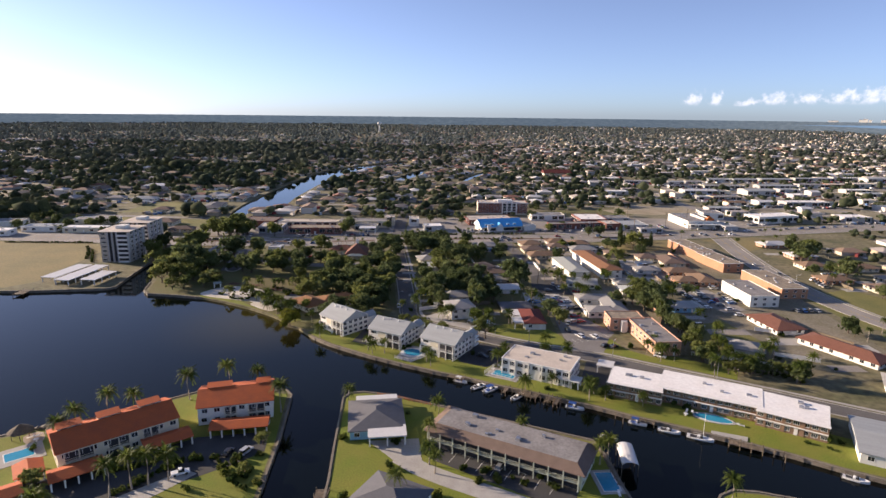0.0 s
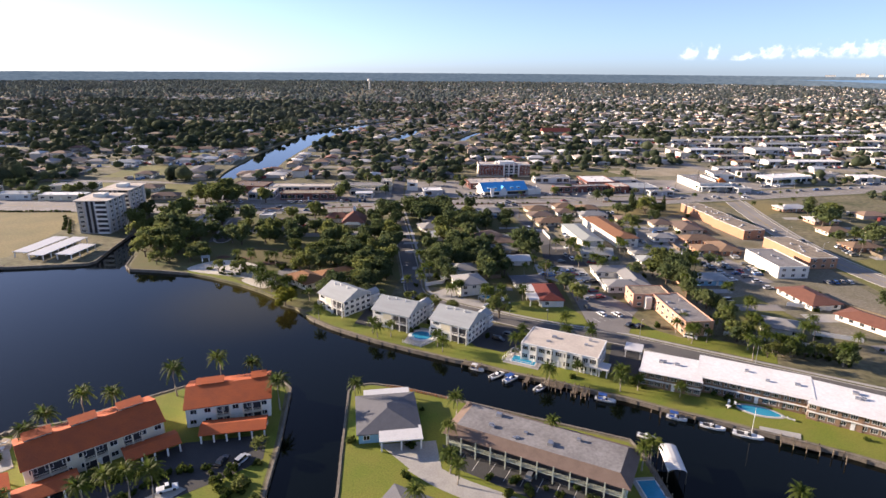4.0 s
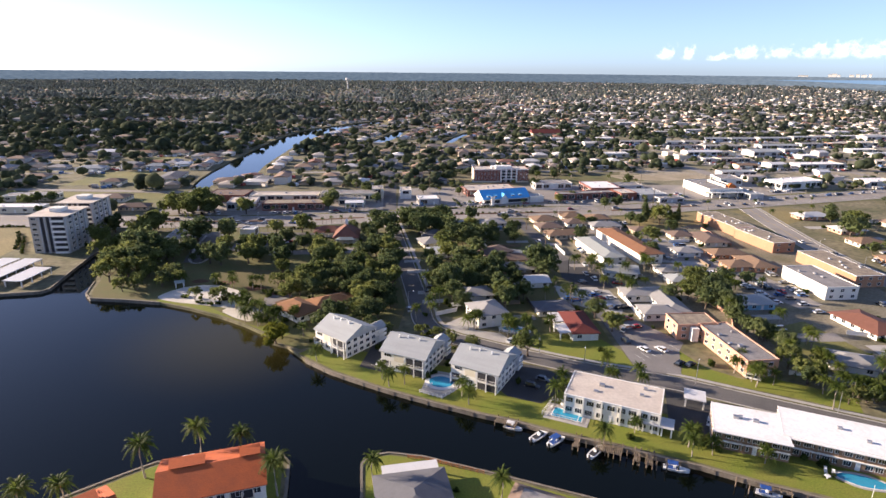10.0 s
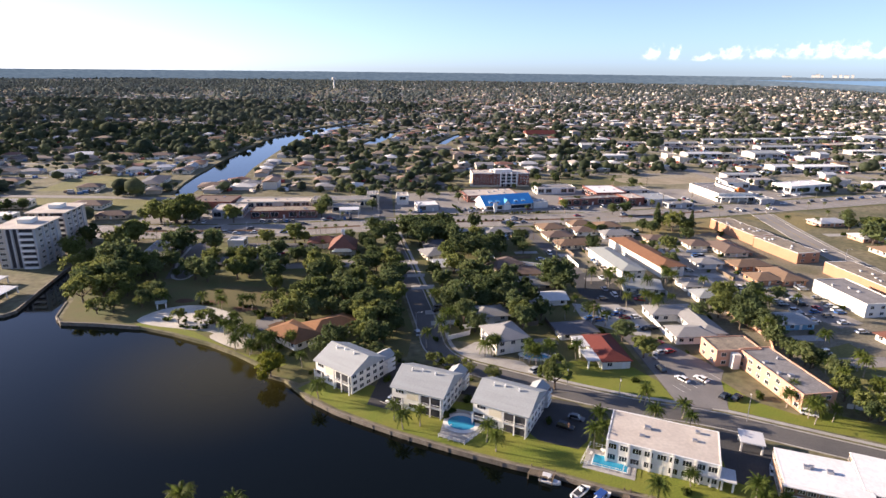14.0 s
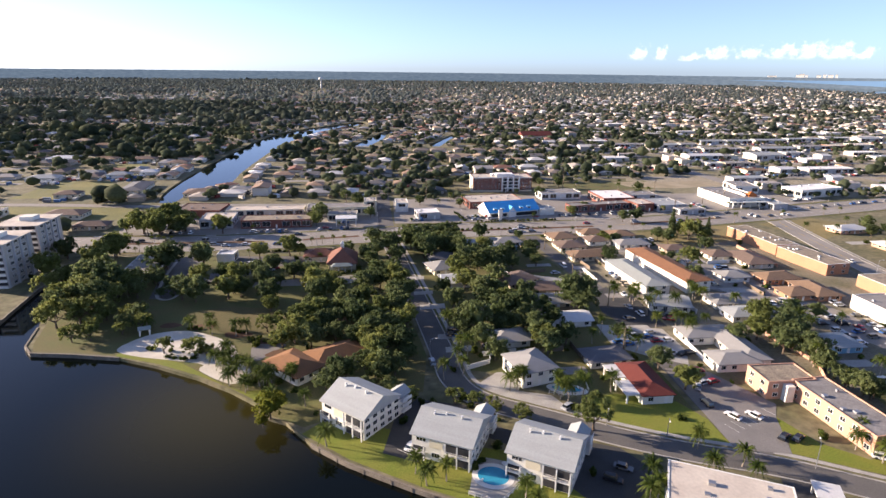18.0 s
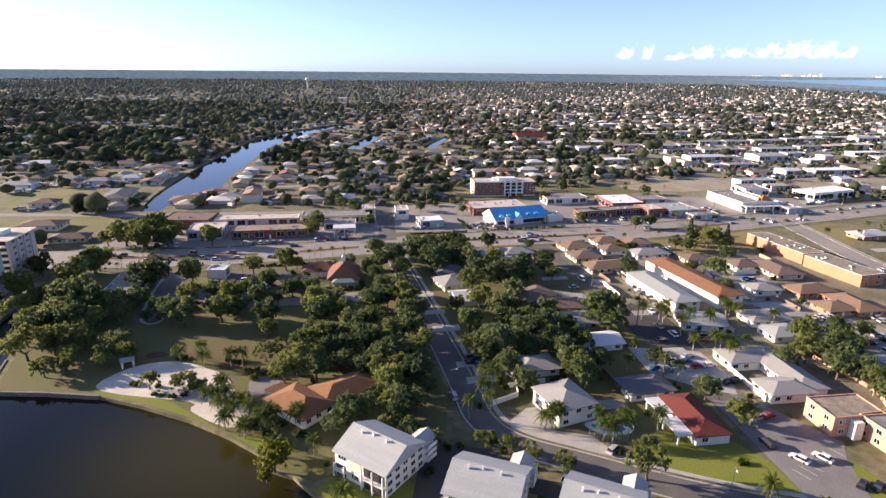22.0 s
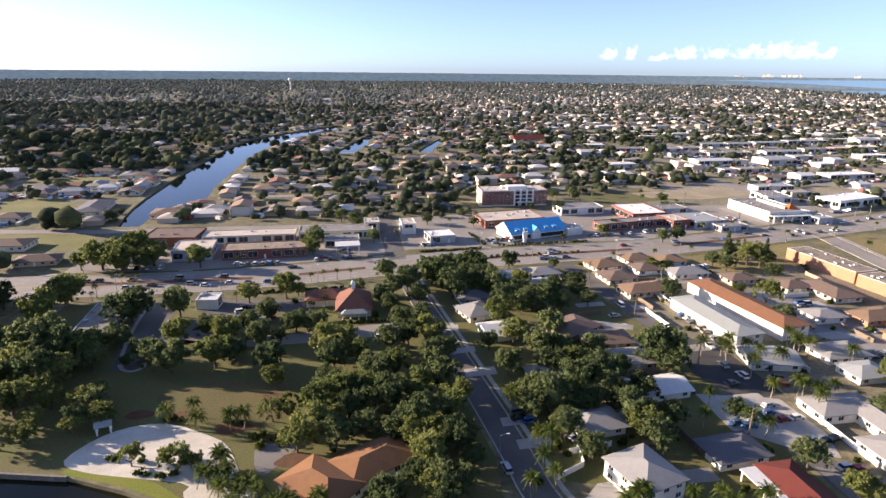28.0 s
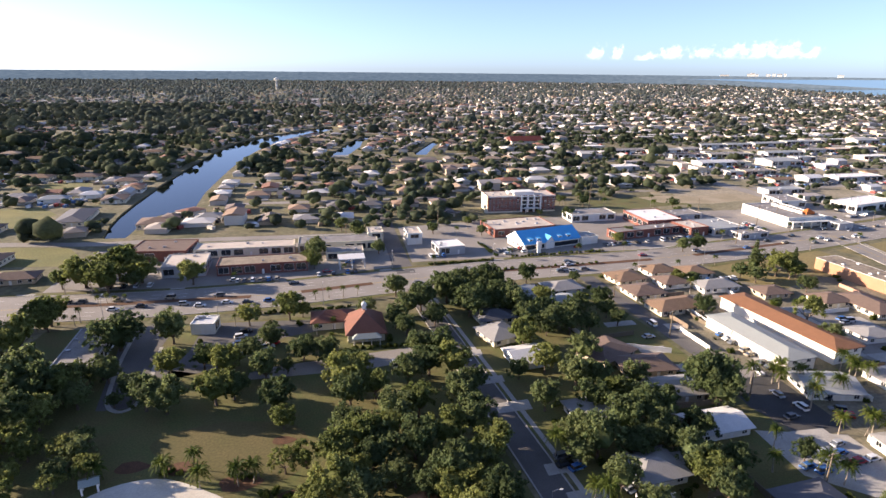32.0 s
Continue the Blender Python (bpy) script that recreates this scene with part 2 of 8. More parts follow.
FAR_ROOF = palette("far_roofs", [(0.36, 0.33, 0.30), (0.22, 0.18, 0.15), (0.17, 0.13, 0.11), (0.28, 0.19, 0.13), (0.27, 0.26, 0.255), (0.15, 0.14, 0.135), (0.55, 0.53, 0.50), (0.34, 0.25, 0.17), (0.22, 0.11, 0.075)], rough=0.85, vary=0.1, bump=0)
FAR_ROOF_PALE = palette("far_pale_roofs", [(0.58, 0.55, 0.50), (0.68, 0.66, 0.62), (0.38, 0.33, 0.28), (0.50, 0.47, 0.43), (0.70, 0.68, 0.65), (0.34, 0.30, 0.27)], rough=0.8, vary=0.1, bump=0)
FAR_CLUTTER = palette("far_clutter", [(0.7, 0.7, 0.68), (0.05, 0.05, 0.055), (0.35, 0.34, 0.32), (0.25, 0.05, 0.04), (0.55, 0.5, 0.42), (0.12, 0.13, 0.15), (0.08, 0.16, 0.3), (0.2, 0.15, 0.1)], rough=0.6, vary=0.1, bump=0)
FAR_WALL = palette("far_walls", [(0.52, 0.46, 0.37), (0.60, 0.56, 0.49), (0.46, 0.37, 0.26), (0.56, 0.51, 0.44), (0.42, 0.39, 0.35)], rough=0.85, vary=0.08, bump=0)
WATER = bpy.data.materials.new("water")
WATER.use_nodes = True
wt = WATER.node_tree
wb = wt.nodes["Principled BSDF"]
wb.inputs["Specular IOR Level"].default_value = 0.36
wb.inputs["Roughness"].default_value, wb.inputs["IOR"].default_value = 0.05, 1.33
wno, wbp = wt.nodes.new("ShaderNodeTexNoise"), wt.nodes.new("ShaderNodeBump")
wno.inputs["Scale"].default_value, wno.inputs["Detail"].default_value = 0.5, 4
wbp.inputs["Strength"].default_value, wbp.inputs["Distance"].default_value = 0.04, 0.2
wco = wt.nodes.new("ShaderNodeTexCoord")
wt.links.new(wco.outputs["Object"], wno.inputs["Vector"])
wt.links.new(wno.outputs["Fac"], wbp.inputs["Height"])
wt.links.new(wbp.outputs["Normal"], wb.inputs["Normal"])
# brown silty shallows off the beach fade into the dark deep water
wds, wmr, wmx = wt.nodes.new("ShaderNodeVectorMath"), wt.nodes.new("ShaderNodeMapRange"), wt.nodes.new("ShaderNodeMixRGB")
wds.operation = "DISTANCE"
wds.inputs[1].default_value = (-78, 240, -1.1)
wt.links.new(wco.outputs["Object"], wds.inputs[0])
wmr.interpolation_type = "SMOOTHSTEP"
wmr.inputs["From Min"].default_value, wmr.inputs["From Max"].default_value = 52.0, 2.0
wt.links.new(wds.outputs["Value"], wmr.inputs["Value"])
wmx.inputs["Color1"].default_value, wmx.inputs["Color2"].default_value = (0.002, 0.0034, 0.0028, 1), (0.036, 0.031, 0.008, 1)
wt.links.new(wmr.outputs["Result"], wmx.inputs["Fac"])
wt.links.new(wmx.outputs["Color"], wb.inputs["Base Color"])


# ---- mesh helpers ----
class Geo:
    """Gathers vertices and faces of one mesh."""

    def __init__(self):
        self.v, self.f = [], []

    def face(self, *pts):
        k = len(self.v)
        self.v += pts
        self.f.append(tuple(range(k, k + len(pts))))
        return self

    def box(self, x0, y0, z0, x1, y1, z1, top=None):
        """A box; top insets its upper face by that much."""
        k, t = len(self.v), top or 0.0
        self.v += [(x0, y0, z0), (x1, y0, z0), (x1, y1, z0), (x0, y1, z0), (x0 + t, y0 + t, z1), (x1 - t, y0 + t, z1), (x1 - t, y1 - t, z1), (x0 + t, y1 - t, z1)]
        self.f += [tuple(k + i for i in q) for q in ((3, 2, 1, 0), (4, 5, 6, 7), (0, 1, 5, 4), (1, 2, 6, 5), (2, 3, 7, 6), (3, 0, 4, 7))]
        return self

    def prism(self, pts, z0, z1):
        k, n = len(self.v), len(pts)
        self.v += [(x, y, z0) for x, y in pts] + [(x, y, z1) for x, y in pts]
        self.f.append(tuple(k + n + i for i in range(n)))
        self.f.append(tuple(k + n - 1 - i for i in range(n)))
        self.f += [(k + i, k + (i + 1) % n, k + n + (i + 1) % n, k + n + i) for i in range(n)]
        return self

    def tube(self, line, radii, sides=7):
        """A tapered tube along points."""
        k = len(self.v)
        for i, (p, r) in enumerate(zip(line, radii)):
            a = Vector(line[min(i + 1, len(line) - 1)]) - Vector(line[max(i - 1, 0)])
            q = a.to_track_quat("Z", "Y")
            for s in range(sides):
                t = 2 * math.pi * s / sides
                self.v.append(tuple(Vector(p) + q @ Vector((r * math.cos(t), r * math.sin(t), 0))))
        for i in range(len(line) - 1):
            for s in range(sides):
                a, b = k + i * sides + s, k + i * sides + (s + 1) % sides
                self.f.append((a, b, b + sides, a + sides))
        self.f.append(tuple(k + (len(line) - 1) * sides + s for s in range(sides)))
        return self

    def blob(self, c, r, rnd, rough=0.25, squash=0.8):
        """An uneven twenty-faced clump."""
        k = len(self.v)
        for p in ICO:
            s = 1 + rnd.uniform(-rough, rough)
            self.v.append((c[0] + p[0] * r * s, c[1] + p[1] * r * s, c[2] + p[2] * r * s * squash))
        self.f += [tuple(k + i for i in t) for t in ICO_F]
        return self

    def clump(self, c, r, rnd):
        """An uneven eight-faced core of a spray."""
        k = len(self.v)
        for x, y, z in ((1, 0, 0), (-1, 0, 0), (0, 1, 0), (0, -1, 0), (0, 0, 1), (0, 0, -1)):
            s = r * rnd.uniform(0.7, 1.3)
            self.v.append((c[0] + x * s, c[1] + y * s, c[2] + z * s))
        self.f += [tuple(k + i for i in t) for t in ((0, 2, 4), (2, 1, 4), (1, 3, 4), (3, 0, 4), (2, 0, 5), (1, 2, 5), (3, 1, 5), (0, 3, 5))]
        return self

    def mesh(self, name, mat, smooth=False):
        me = bpy.data.meshes.new(name)
        me.from_pydata(self.v, [], self.f)
        me.materials.append(mat)
        if smooth:
            me.polygons.foreach_set("use_smooth", [True] * len(me.polygons))
        me.update()
        return me


G5 = (1 + 5 ** 0.5) / 2
ICO = [Vector(p).normalized() for p in ((-1, G5, 0), (1, G5, 0), (-1, -G5, 0), (1, -G5, 0), (0, -1, G5), (0, 1, G5), (0, -1, -G5), (0, 1, -G5), (G5, 0, -1), (G5, 0, 1), (-G5, 0, -1), (-G5, 0, 1))]
ICO_F = ((0, 11, 5), (0, 5, 1), (0, 1, 7), (0, 7, 10), (0, 10, 11), (1, 5, 9), (5, 11, 4), (11, 10, 2), (10, 7, 6), (7, 1, 8), (3, 9, 4), (3, 4, 2), (3, 2, 6), (3, 6, 8), (3, 8, 9), (4, 9, 5), (2, 4, 11), (6, 2, 10), (8, 6, 7), (9, 8, 1))


def part(name, geo, mat, parent=None, label="", smooth=False):
    """Links a mesh as one object under a thing or a part."""
    ob = new(name, geo.mesh(name, mat, smooth) if isinstance(geo, Geo) else geo)
    ob.parent = parent
    if label:
        tagged(ob, label)
    return ob


def thing(name, label, category, m, group="", kind=""):
    """An Empty at a thing's base."""
    e = new(name)
    e.matrix_world = m
    return tagged(e, label, category, group, kind)


MESHES = {}


def shared(key, make):
    if key not in MESHES:
        MESHES[key] = make()
    return MESHES[key]

# ---- land and water ----
from mathutils import geometry

NORTH_SHORE = [(-420, 262), (-223, 269), (-204, 271), (-172, 277.5), (-170, 281), (-174, 303), (-178, 329), (-177, 345), (-173, 358), (-168, 354), (-170, 338), (-164, 311), (-156, 290),
               (-151.5, 275), (-147, 270), (-133, 268.5), (-117, 265.5), (-103, 259.5), (-88, 251.5), (-76, 243.5), (-67, 236), (-64, 230), (-57, 226.5)]
CANAL_NORTH = [(-49, 216.8), (-39.4, 208.9), (-31, 203.6), (-21.5, 198), (-6.8, 190.5), (6.8, 184.3), (13.4, 182), (26, 175.4), (38.4, 170.5), (47.8, 166), (56.6, 162.3), (67, 156.5), (79.3, 150.8),
               (93, 144), (105.5, 137.4), (116, 130.8), (124, 126.5), (200, 86), (300, 34)]
SOUTH_SHORE = [(285, 8), (150, 85), (98.5, 117), (88, 120), (82, 120.5), (78, 118.3), (75, 114), (70, -150), (58, -150), (55.5, 115), (54.5, 122), (53.4, 135), (51.8, 142), (28, 151.5), (7.2, 160), (-4, 164.3),
               (-10, 166.7), (-18.7, 168.3), (-23.3, 167.3), (-25, 164), (-23.4, 149.4), (-21.8, 134), (-20.2, 121), (-19.5, 111.7), (-12, -150)]
LAKE_SOUTH = [(-26, -150), (-35.3, 111), (-38.5, 139), (-42.5, 165), (-45.7, 169), (-49.8, 166.7), (-74, 165.5), (-80, 161), (-98.7, 146), (-109, 142), (-118, 136), (-165, 112), (-420, 20)]
LAKE = NORTH_SHORE + CANAL_NORTH + SOUTH_SHORE + LAKE_SOUTH
FAR_CANAL = [(-194, 494), (-200, 520), (-204, 545), (-207, 580), (-210, 650), (-211, 730), (-211, 835), (-203, 931), (-180, 996), (-152, 1052), (-120, 1112), (-92, 1134), (-80, 1114), (-102, 1062), (-130, 1000), (-154, 930), (-166, 853), (-170, 800), (-171, 730), (-170, 677), (-168, 614), (-163, 566), (-180, 545), (-183, 522), (-182, 494)]
FAR_CANAL_2 = [(-82, 800), (-82, 825), (-72, 880), (-58, 950), (-44, 996), (-34, 990), (-46, 935), (-50, 878), (-66, 800)]
FAR_CANAL_3 = [(10, 806), (10, 824), (30, 885), (48, 941), (58, 930), (40, 880), (22, 806)]
RIVER = [(2451, 3774), (2790, 4990), (4990, 4990), (4990, 1600), (2300, 1700), (2080, 2080), (2278, 2916)]
WATERS = [LAKE, FAR_CANAL, FAR_CANAL_2, FAR_CANAL_3, RIVER]
WATER_Z = -1.1


def inside(p, poly):
    x, y = p
    odd = False
    for (x0, y0), (x1, y1) in zip(poly, poly[1:] + poly[:1]):
        if (y0 > y) != (y1 > y) and x < (x1 - x0) * (y - y0) / (y1 - y0) + x0:
            odd = not odd
    return odd


def in_water(x, y):
    return any(inside((x, y), w) for w in WATERS)


def build_ground():
    edge = [(-5200, -700), (5200, -700), (5200, 5200), (-5200, 5200)]
    pts, edges = [], []
    for loop in [edge] + WATERS:
        k, n = len(pts), len(loop)
        pts += [Vector(p) for p in loop]
        edges += [(k + i, k + (i + 1) % n) for i in range(n)]
    v, e, f, *_ = geometry.delaunay_2d_cdt(pts, edges, [], 0, 1e-4)
    g = Geo()
    g.v = [(p.x, p.y, 0.0) for p in v]
    for t in f:
        c = sum((v[i] for i in t), Vector((0, 0))) / len(t)
        if not in_water(c.x, c.y):
            g.f.append(tuple(t))
    for loop in WATERS:                      # the banks go down under the water
        k, n = len(g.v), len(loop)
        g.v += [(x, y, 0.0) for x, y in loop] + [(x, y, -4.0) for x, y in loop]
        g.f += [(k + i, k + (i + 1) % n, k + n + (i + 1) % n, k + n + i) for i in range(n)]
    tagged(part("ground", g, GROUND), "flat grassy ground with bare sandy patches to the horizon", "ground", kind="structure")
    w = Geo().face((-5200, -700, WATER_Z), (5200, -700, WATER_Z), (5200, 5200, WATER_Z), (-5200, 5200, WATER_Z))
    tagged(part("water", w, WATER), "dark calm brownish lake and canal water", "water", kind="structure")


build_ground()


def strip(line, width, z=0.03, geo=None, smooth=3):
    """A flat band along a centre line, rounded at its bends."""
    for _ in range(smooth if len(line) > 2 else 0):
        line = [line[0]] + [q for a, b in zip(line, line[1:]) for q in ((a[0] * .75 + b[0] * .25, a[1] * .75 + b[1] * .25), (a[0] * .25 + b[0] * .75, a[1] * .25 + b[1] * .75))] + [line[-1]]
    geo = geo or Geo()
    k = len(geo.v)
    for i, p in enumerate(line):
        a, b = Vector(line[max(i - 1, 0)]), Vector(line[min(i + 1, len(line) - 1)])
        t = (b - a).normalized() * (width / 2)
        geo.v += [(p[0] - t.y, p[1] + t.x, z), (p[0] + t.y, p[1] - t.x, z)]
    geo.f += [(k + 2 * i + 1, k + 2 * i + 3, k + 2 * i + 2, k + 2 * i) for i in range(len(line) - 1)]
    return geo


def offset(line, d):
    out = []
    for i, p in enumerate(line):
        a, b = Vector(line[max(i - 1, 0)]), Vector(line[min(i + 1, len(line) - 1)])
        t = (b - a).normalized()
        out.append((p[0] - t.y * d, p[1] + t.x * d))
    return out


def patch(name, label, category, pts, mat, z=0.02, round_=0):
    for _ in range(round_):
        pts = [q for a, b in zip(pts, pts[1:] + pts[:1]) for q in ((a[0] * .75 + b[0] * .25, a[1] * .75 + b[1] * .25), (a[0] * .25 + b[0] * .75, a[1] * .25 + b[1] * .75))]
    tri = geometry.tessellate_polygon([[Vector((x, y, 0)) for x, y in pts]])
    g = Geo()
    g.v = [(x, y, z) for x, y in pts]
    for t in tri:
        a, b, c = (Vector(pts[i]) for i in t)
        g.f.append(tuple(t) if (b - a).cross(c - a) > 0 else tuple(reversed(t)))
    return tagged(part(name, g, mat), label, category, kind="structure")


LAKE_STREET = [(-32, 391), (-22.5, 330), (-15.2, 281), (-12.3, 260), (-11, 245), (-4, 234), (11, 226), (27, 216.5), (45, 208), (64, 202), (80, 193), (95, 185), (112, 176), (160, 150), (260, 96)]
SIDE_STREET = [(62, 206), (60, 235), (60, 270), (58, 320), (53, 362), (47, 400), (46, 412)]
PARKWAY = [(-420, 405), (-260, 396), (-190, 394), (-130, 394), (-87, 399), (-40, 409), (14, 418), (105, 425), (230, 456), (400, 502), (800, 612)]


def road(name, label, line, width, mat=ASPHALT, kerb=True, centre=None, z=0.03, walks=(1,)):
    ob = tagged(part(name, strip(line, width, z), mat), label, "road", kind="structure")
    if kerb:
        for side in (1, -1):
            a, b = strip(offset(line, side * (width / 2 + 0.2)), 0.4, 0.16), Geo()
            n = len(a.v)
            a.v += [(x, y, 0.0) for x, y, _ in a.v]
            a.f += [(i, i + 2, i + 2 + n, i + n) for i in range(0, n - 2, 1)]
            part("kerb", a, CONCRETE, ob)
            if side in walks:
                part("sidewalk", strip(offset(line, side * (width / 2 + 2.2)), 1.4, 0.035), CONCRETE, ob)
    if centre:
        part("centre_line", strip(line, 0.22, z + 0.012), centre, ob)
    return ob


road("road_1", "curving grey asphalt residential street with pale kerbs", LAKE_STREET, 7.6)
road("road_2", "grey asphalt side street between low houses", SIDE_STREET, 7.5, kerb=False, z=0.038)
road("road_3", "wide pale worn asphalt parkway with several lanes", PARKWAY, 27, ASPHALT_OLD, centre=YELLOW, z=0.046)

road("road_4", "wide pale asphalt avenue beside orange stucco buildings", [(216, 452), (207, 400), (200, 350), (197, 310), (201, 270), (210, 235), (228, 190), (250, 150)], 12, ASPHALT_OLD, kerb=True, centre=YELLOW, z=0.05)
road("road_5", "narrow asphalt drive on the island", [(-3, 131), (5, 124), (25, 114.5), (49, 102), (51.5, 80)], 6, CONCRETE, kerb=False, z=0.05)
road("road_6", "grey asphalt street north of the parkway", [(-34, 418), (-36, 440), (-39, 500), (-44, 600), (-52, 720)], 9, ASPHALT, kerb=False, z=0.055)

patch("lawn_1", "mown green lawn on the lakeside island", "lawn", [(-44, 165.5), (-48.5, 166), (-73, 164.5), (-79, 160), (-98, 144), (-108, 140.5), (-118, 134), (-150, 112), (-150, -150), (-28, -150), (-36.5, 111), (-39.5, 139)], LAWN)
patch("lawn_2", "mown green lawn on the canal island", "lawn", [(-24, 163.5), (-22.7, 166.5), (-18.5, 167.4), (-10, 165.7), (7, 159), (51, 141), (52.6, 134.5), (53.8, 121), (57, -150), (-11, -150), (-18.6, 112), (-21, 134), (-22.6, 149)], LAWN)
patch("lawn_3", "green lawn on the small canal point", "lawn", [(98, 116), (88, 119), (82, 119.5), (78.6, 117.6), (76, 114), (71, -150), (190, -150), (150, 76)], LAWN)
patch("lawn_4", "green lawn along the canal bank", "lawn", [(-52, 221), (-48, 217.8), (-38.8, 210), (-30.5, 204.7), (-21, 199), (-6.4, 191.6), (7, 185.5), (13.8, 183), (26.5, 176.6), (38.8, 171.7), (48, 167.2), (57, 163.5), (67.5, 157.6), (80, 152), (93.5, 145), (106, 138.4), (117, 131.6), (125, 127.6), (180, 98),
                                                                   (184, 112), (128, 146), (100, 163), (62, 182), (30, 196), (8, 209), (-14, 215), (-30, 222), (-46, 228)], LAWN)
patch("lawn_5", "dry olive grass under park trees", "lawn", [(-150, 277), (-147, 271.5), (-133, 270), (-117, 266.8), (-103, 260.8), (-88, 252.8), (-76, 244.8), (-66.5, 237), (-62, 230), (-52, 224), (-20, 240), (-18, 262), (-28, 330), (-34, 372), (-60, 374), (-130, 372), (-166, 372), (-167, 340), (-161, 311), (-154, 291)], GRASS)
patch("lawn_6", "dry tan park meadow", "lawn", [(-112, 299), (-98, 288), (-82, 278), (-70, 282), (-69, 296), (-74, 304), (-95, 307)], DRY, 0.03, 2)
patch("sand_beach", "white sand play beach by the lake", "beach", [(-121, 272.5), (-116.8, 280), (-111.8, 283.9), (-104.4, 285.5), (-98.2, 284), (-89.5, 278.7), (-83.6, 274.5), (-79.4, 265.5), (-77, 259.5), (-72.8, 255.8), (-73, 250.4), (-75.8, 246.2), (-81.3, 249.5), (-85.8, 253), (-89.7, 256.6), (-88, 259.9), (-98.8, 262.7), (-104.9, 264.2), (-111.9, 266), (-119.1, 269)], SAND, 0.05, 1)
patch("driveway_4", "grey paved forecourt of the lakeside house", "driveway", [(-74.9, 262.4), (-76.9, 272.4), (-74.1, 273.6), (-64.5, 273.4), (-67.1, 269.4), (-70.6, 263.3), (-72.4, 260.8)], ASPHALT_MID, 0.055, 1)
for i, (mx, my, mr) in enumerate(((-98, 288, 4.5), (-84, 281, 5), (-110, 290, 4), (-66, 266, 5), (-72, 275, 3.5), (-40, 262, 6), (-50, 292, 5), (-60, 300, 4), (-76, 296, 3))):
    patch("mulch_bed", "red-brown mulch bed with planting", "planting bed", [(mx + mr * (1 + .25 * math.sin(3 * a + i)) * math.cos(a), my + mr * .6 * math.sin(a)) for a in [k * .7 for k in range(9)]], MULCH, 0.05 + 0.004 * i, 1)
patch("lawn_7", "green front lawns along the street", "lawn", [(30, 222.5), (44, 215), (57, 211), (56.5, 222), (52, 231), (36, 236), (28, 234), (24, 227)], LAWN, 0.024)
patch("lawn_19", "shaded grass yards between the houses", "lawn", [(-6, 252), (14, 247), (30, 236), (55, 224), (54, 300), (49, 350), (42, 394), (-24, 390), (-19, 330), (-10, 280)], GRASS, 0.012, 0)
patch("lawn_20", "patchy grass yards of the eastern blocks", "lawn", [(66, 262), (100, 206), (150, 205), (185, 205), (190, 300), (188, 380), (150, 392), (62, 402), (60, 330)], YARD, 0.012, 0)
patch("lawn_8", "green verge by the salmon apartments", "lawn", [(70, 206.5), (84, 199), (100, 191), (112, 184), (116, 192), (97, 204), (88, 203), (80, 210), (76, 222), (73.5, 221), (73, 212)], LAWN, 0.024)
patch("lawn_9", "mown green vacant lot", "lawn", [(112, 238), (134, 246), (140, 219), (120, 207), (110, 212)], OLIVE, 0.024)
patch("lawn_10", "wide green vacant lot beside the avenue", "lawn", [(192, 290), (225, 300), (250, 262), (222, 232), (192, 240)], OLIVE, 0.024)
patch("lawn_11", "dry grass corner lot by the parkway", "lawn", [(104, 405), (122, 414), (186, 428), (190, 408), (150, 388), (128, 378), (112, 392)], FIELD, 0.024)
patch("lawn_12", "dry grass field by the lake", "lawn", [(-420, 378), (-250, 384), (-226, 372), (-222, 335), (-220, 308), (-217, 287), (-226, 275), (-420, 268)], FIELD, 0.024)
patch("lawn_13", "dry grass field beyond the shops", "lawn", [(-330, 484), (-239, 482), (-203, 477), (-192, 462), (-194, 447), (-225, 449), (-330, 452)], OLIVE, 0.024)
patch("lawn_14", "dry grass lots by the canal", "lawn", [(-300, 572), (-262, 576), (-243, 554), (-252, 526), (-262, 512), (-300, 508)], OLIVE, 0.024)
patch("lawn_18", "small olive lot among canal houses", "lawn", [(-302, 666), (-270, 671), (-256, 630), (-286, 630)], OLIVE, 0.024)
patch("town_lots", "bare pale lots and yards of the eastern district", "ground", [(150, 530), (262, 500), (420, 512), (1100, 700), (1150, 1060), (700, 1010), (330, 960), (240, 760)], EAST_GROUND, 0.016)
road("road_7", "pale asphalt street along the canal end", [(-420, 496), (-330, 492), (-240, 488), (-188, 482), (-170, 486), (-60, 486), (-39, 488)], 7.5, ASPHALT_OLD, kerb=False, z=0.048)
road("road_8", "pale wide avenue among white shops", [(248, 470), (252, 520), (254, 566), (246, 620), (237, 698), (214, 760), (190, 900)], 13, ASPHALT_OLD, kerb=False, z=0.05)
patch("lawn_15", "green lot behind the shops", "lawn", [(108, 560), (185, 575), (178, 540), (104, 528)], GRASS, 0.024)
patch("sandy_lot", "bare pale sandy lot", "lot", [(152, 566), (176, 572), (196, 566), (228, 574), (252, 560), (262, 546), (226, 548), (196, 540), (160, 548)], BARE, 0.026, 0)
patch("lawn_16", "dry grass median corner by the avenue", "lawn", [(196, 427), (240, 440), (262, 420), (208, 388), (205, 404)], FIELD, 0.024)
patch("parking_lot_1", "dark asphalt parking court on the island", "parking lot", [(-97, 114), (-74, 128), (-62, 138), (-42.5, 142), (-40.5, 132), (-46, 126), (-56, 118), (-72, 106), (-92, 100)], ASPHALT_SHADE, 0.04)
patch("parking_lot_2", "dark asphalt parking by the long apartment house", "parking lot", [(3, 139), (44, 121), (40, 110), (27, 117.5), (6, 130)], ASPHALT_SHADE, 0.042)
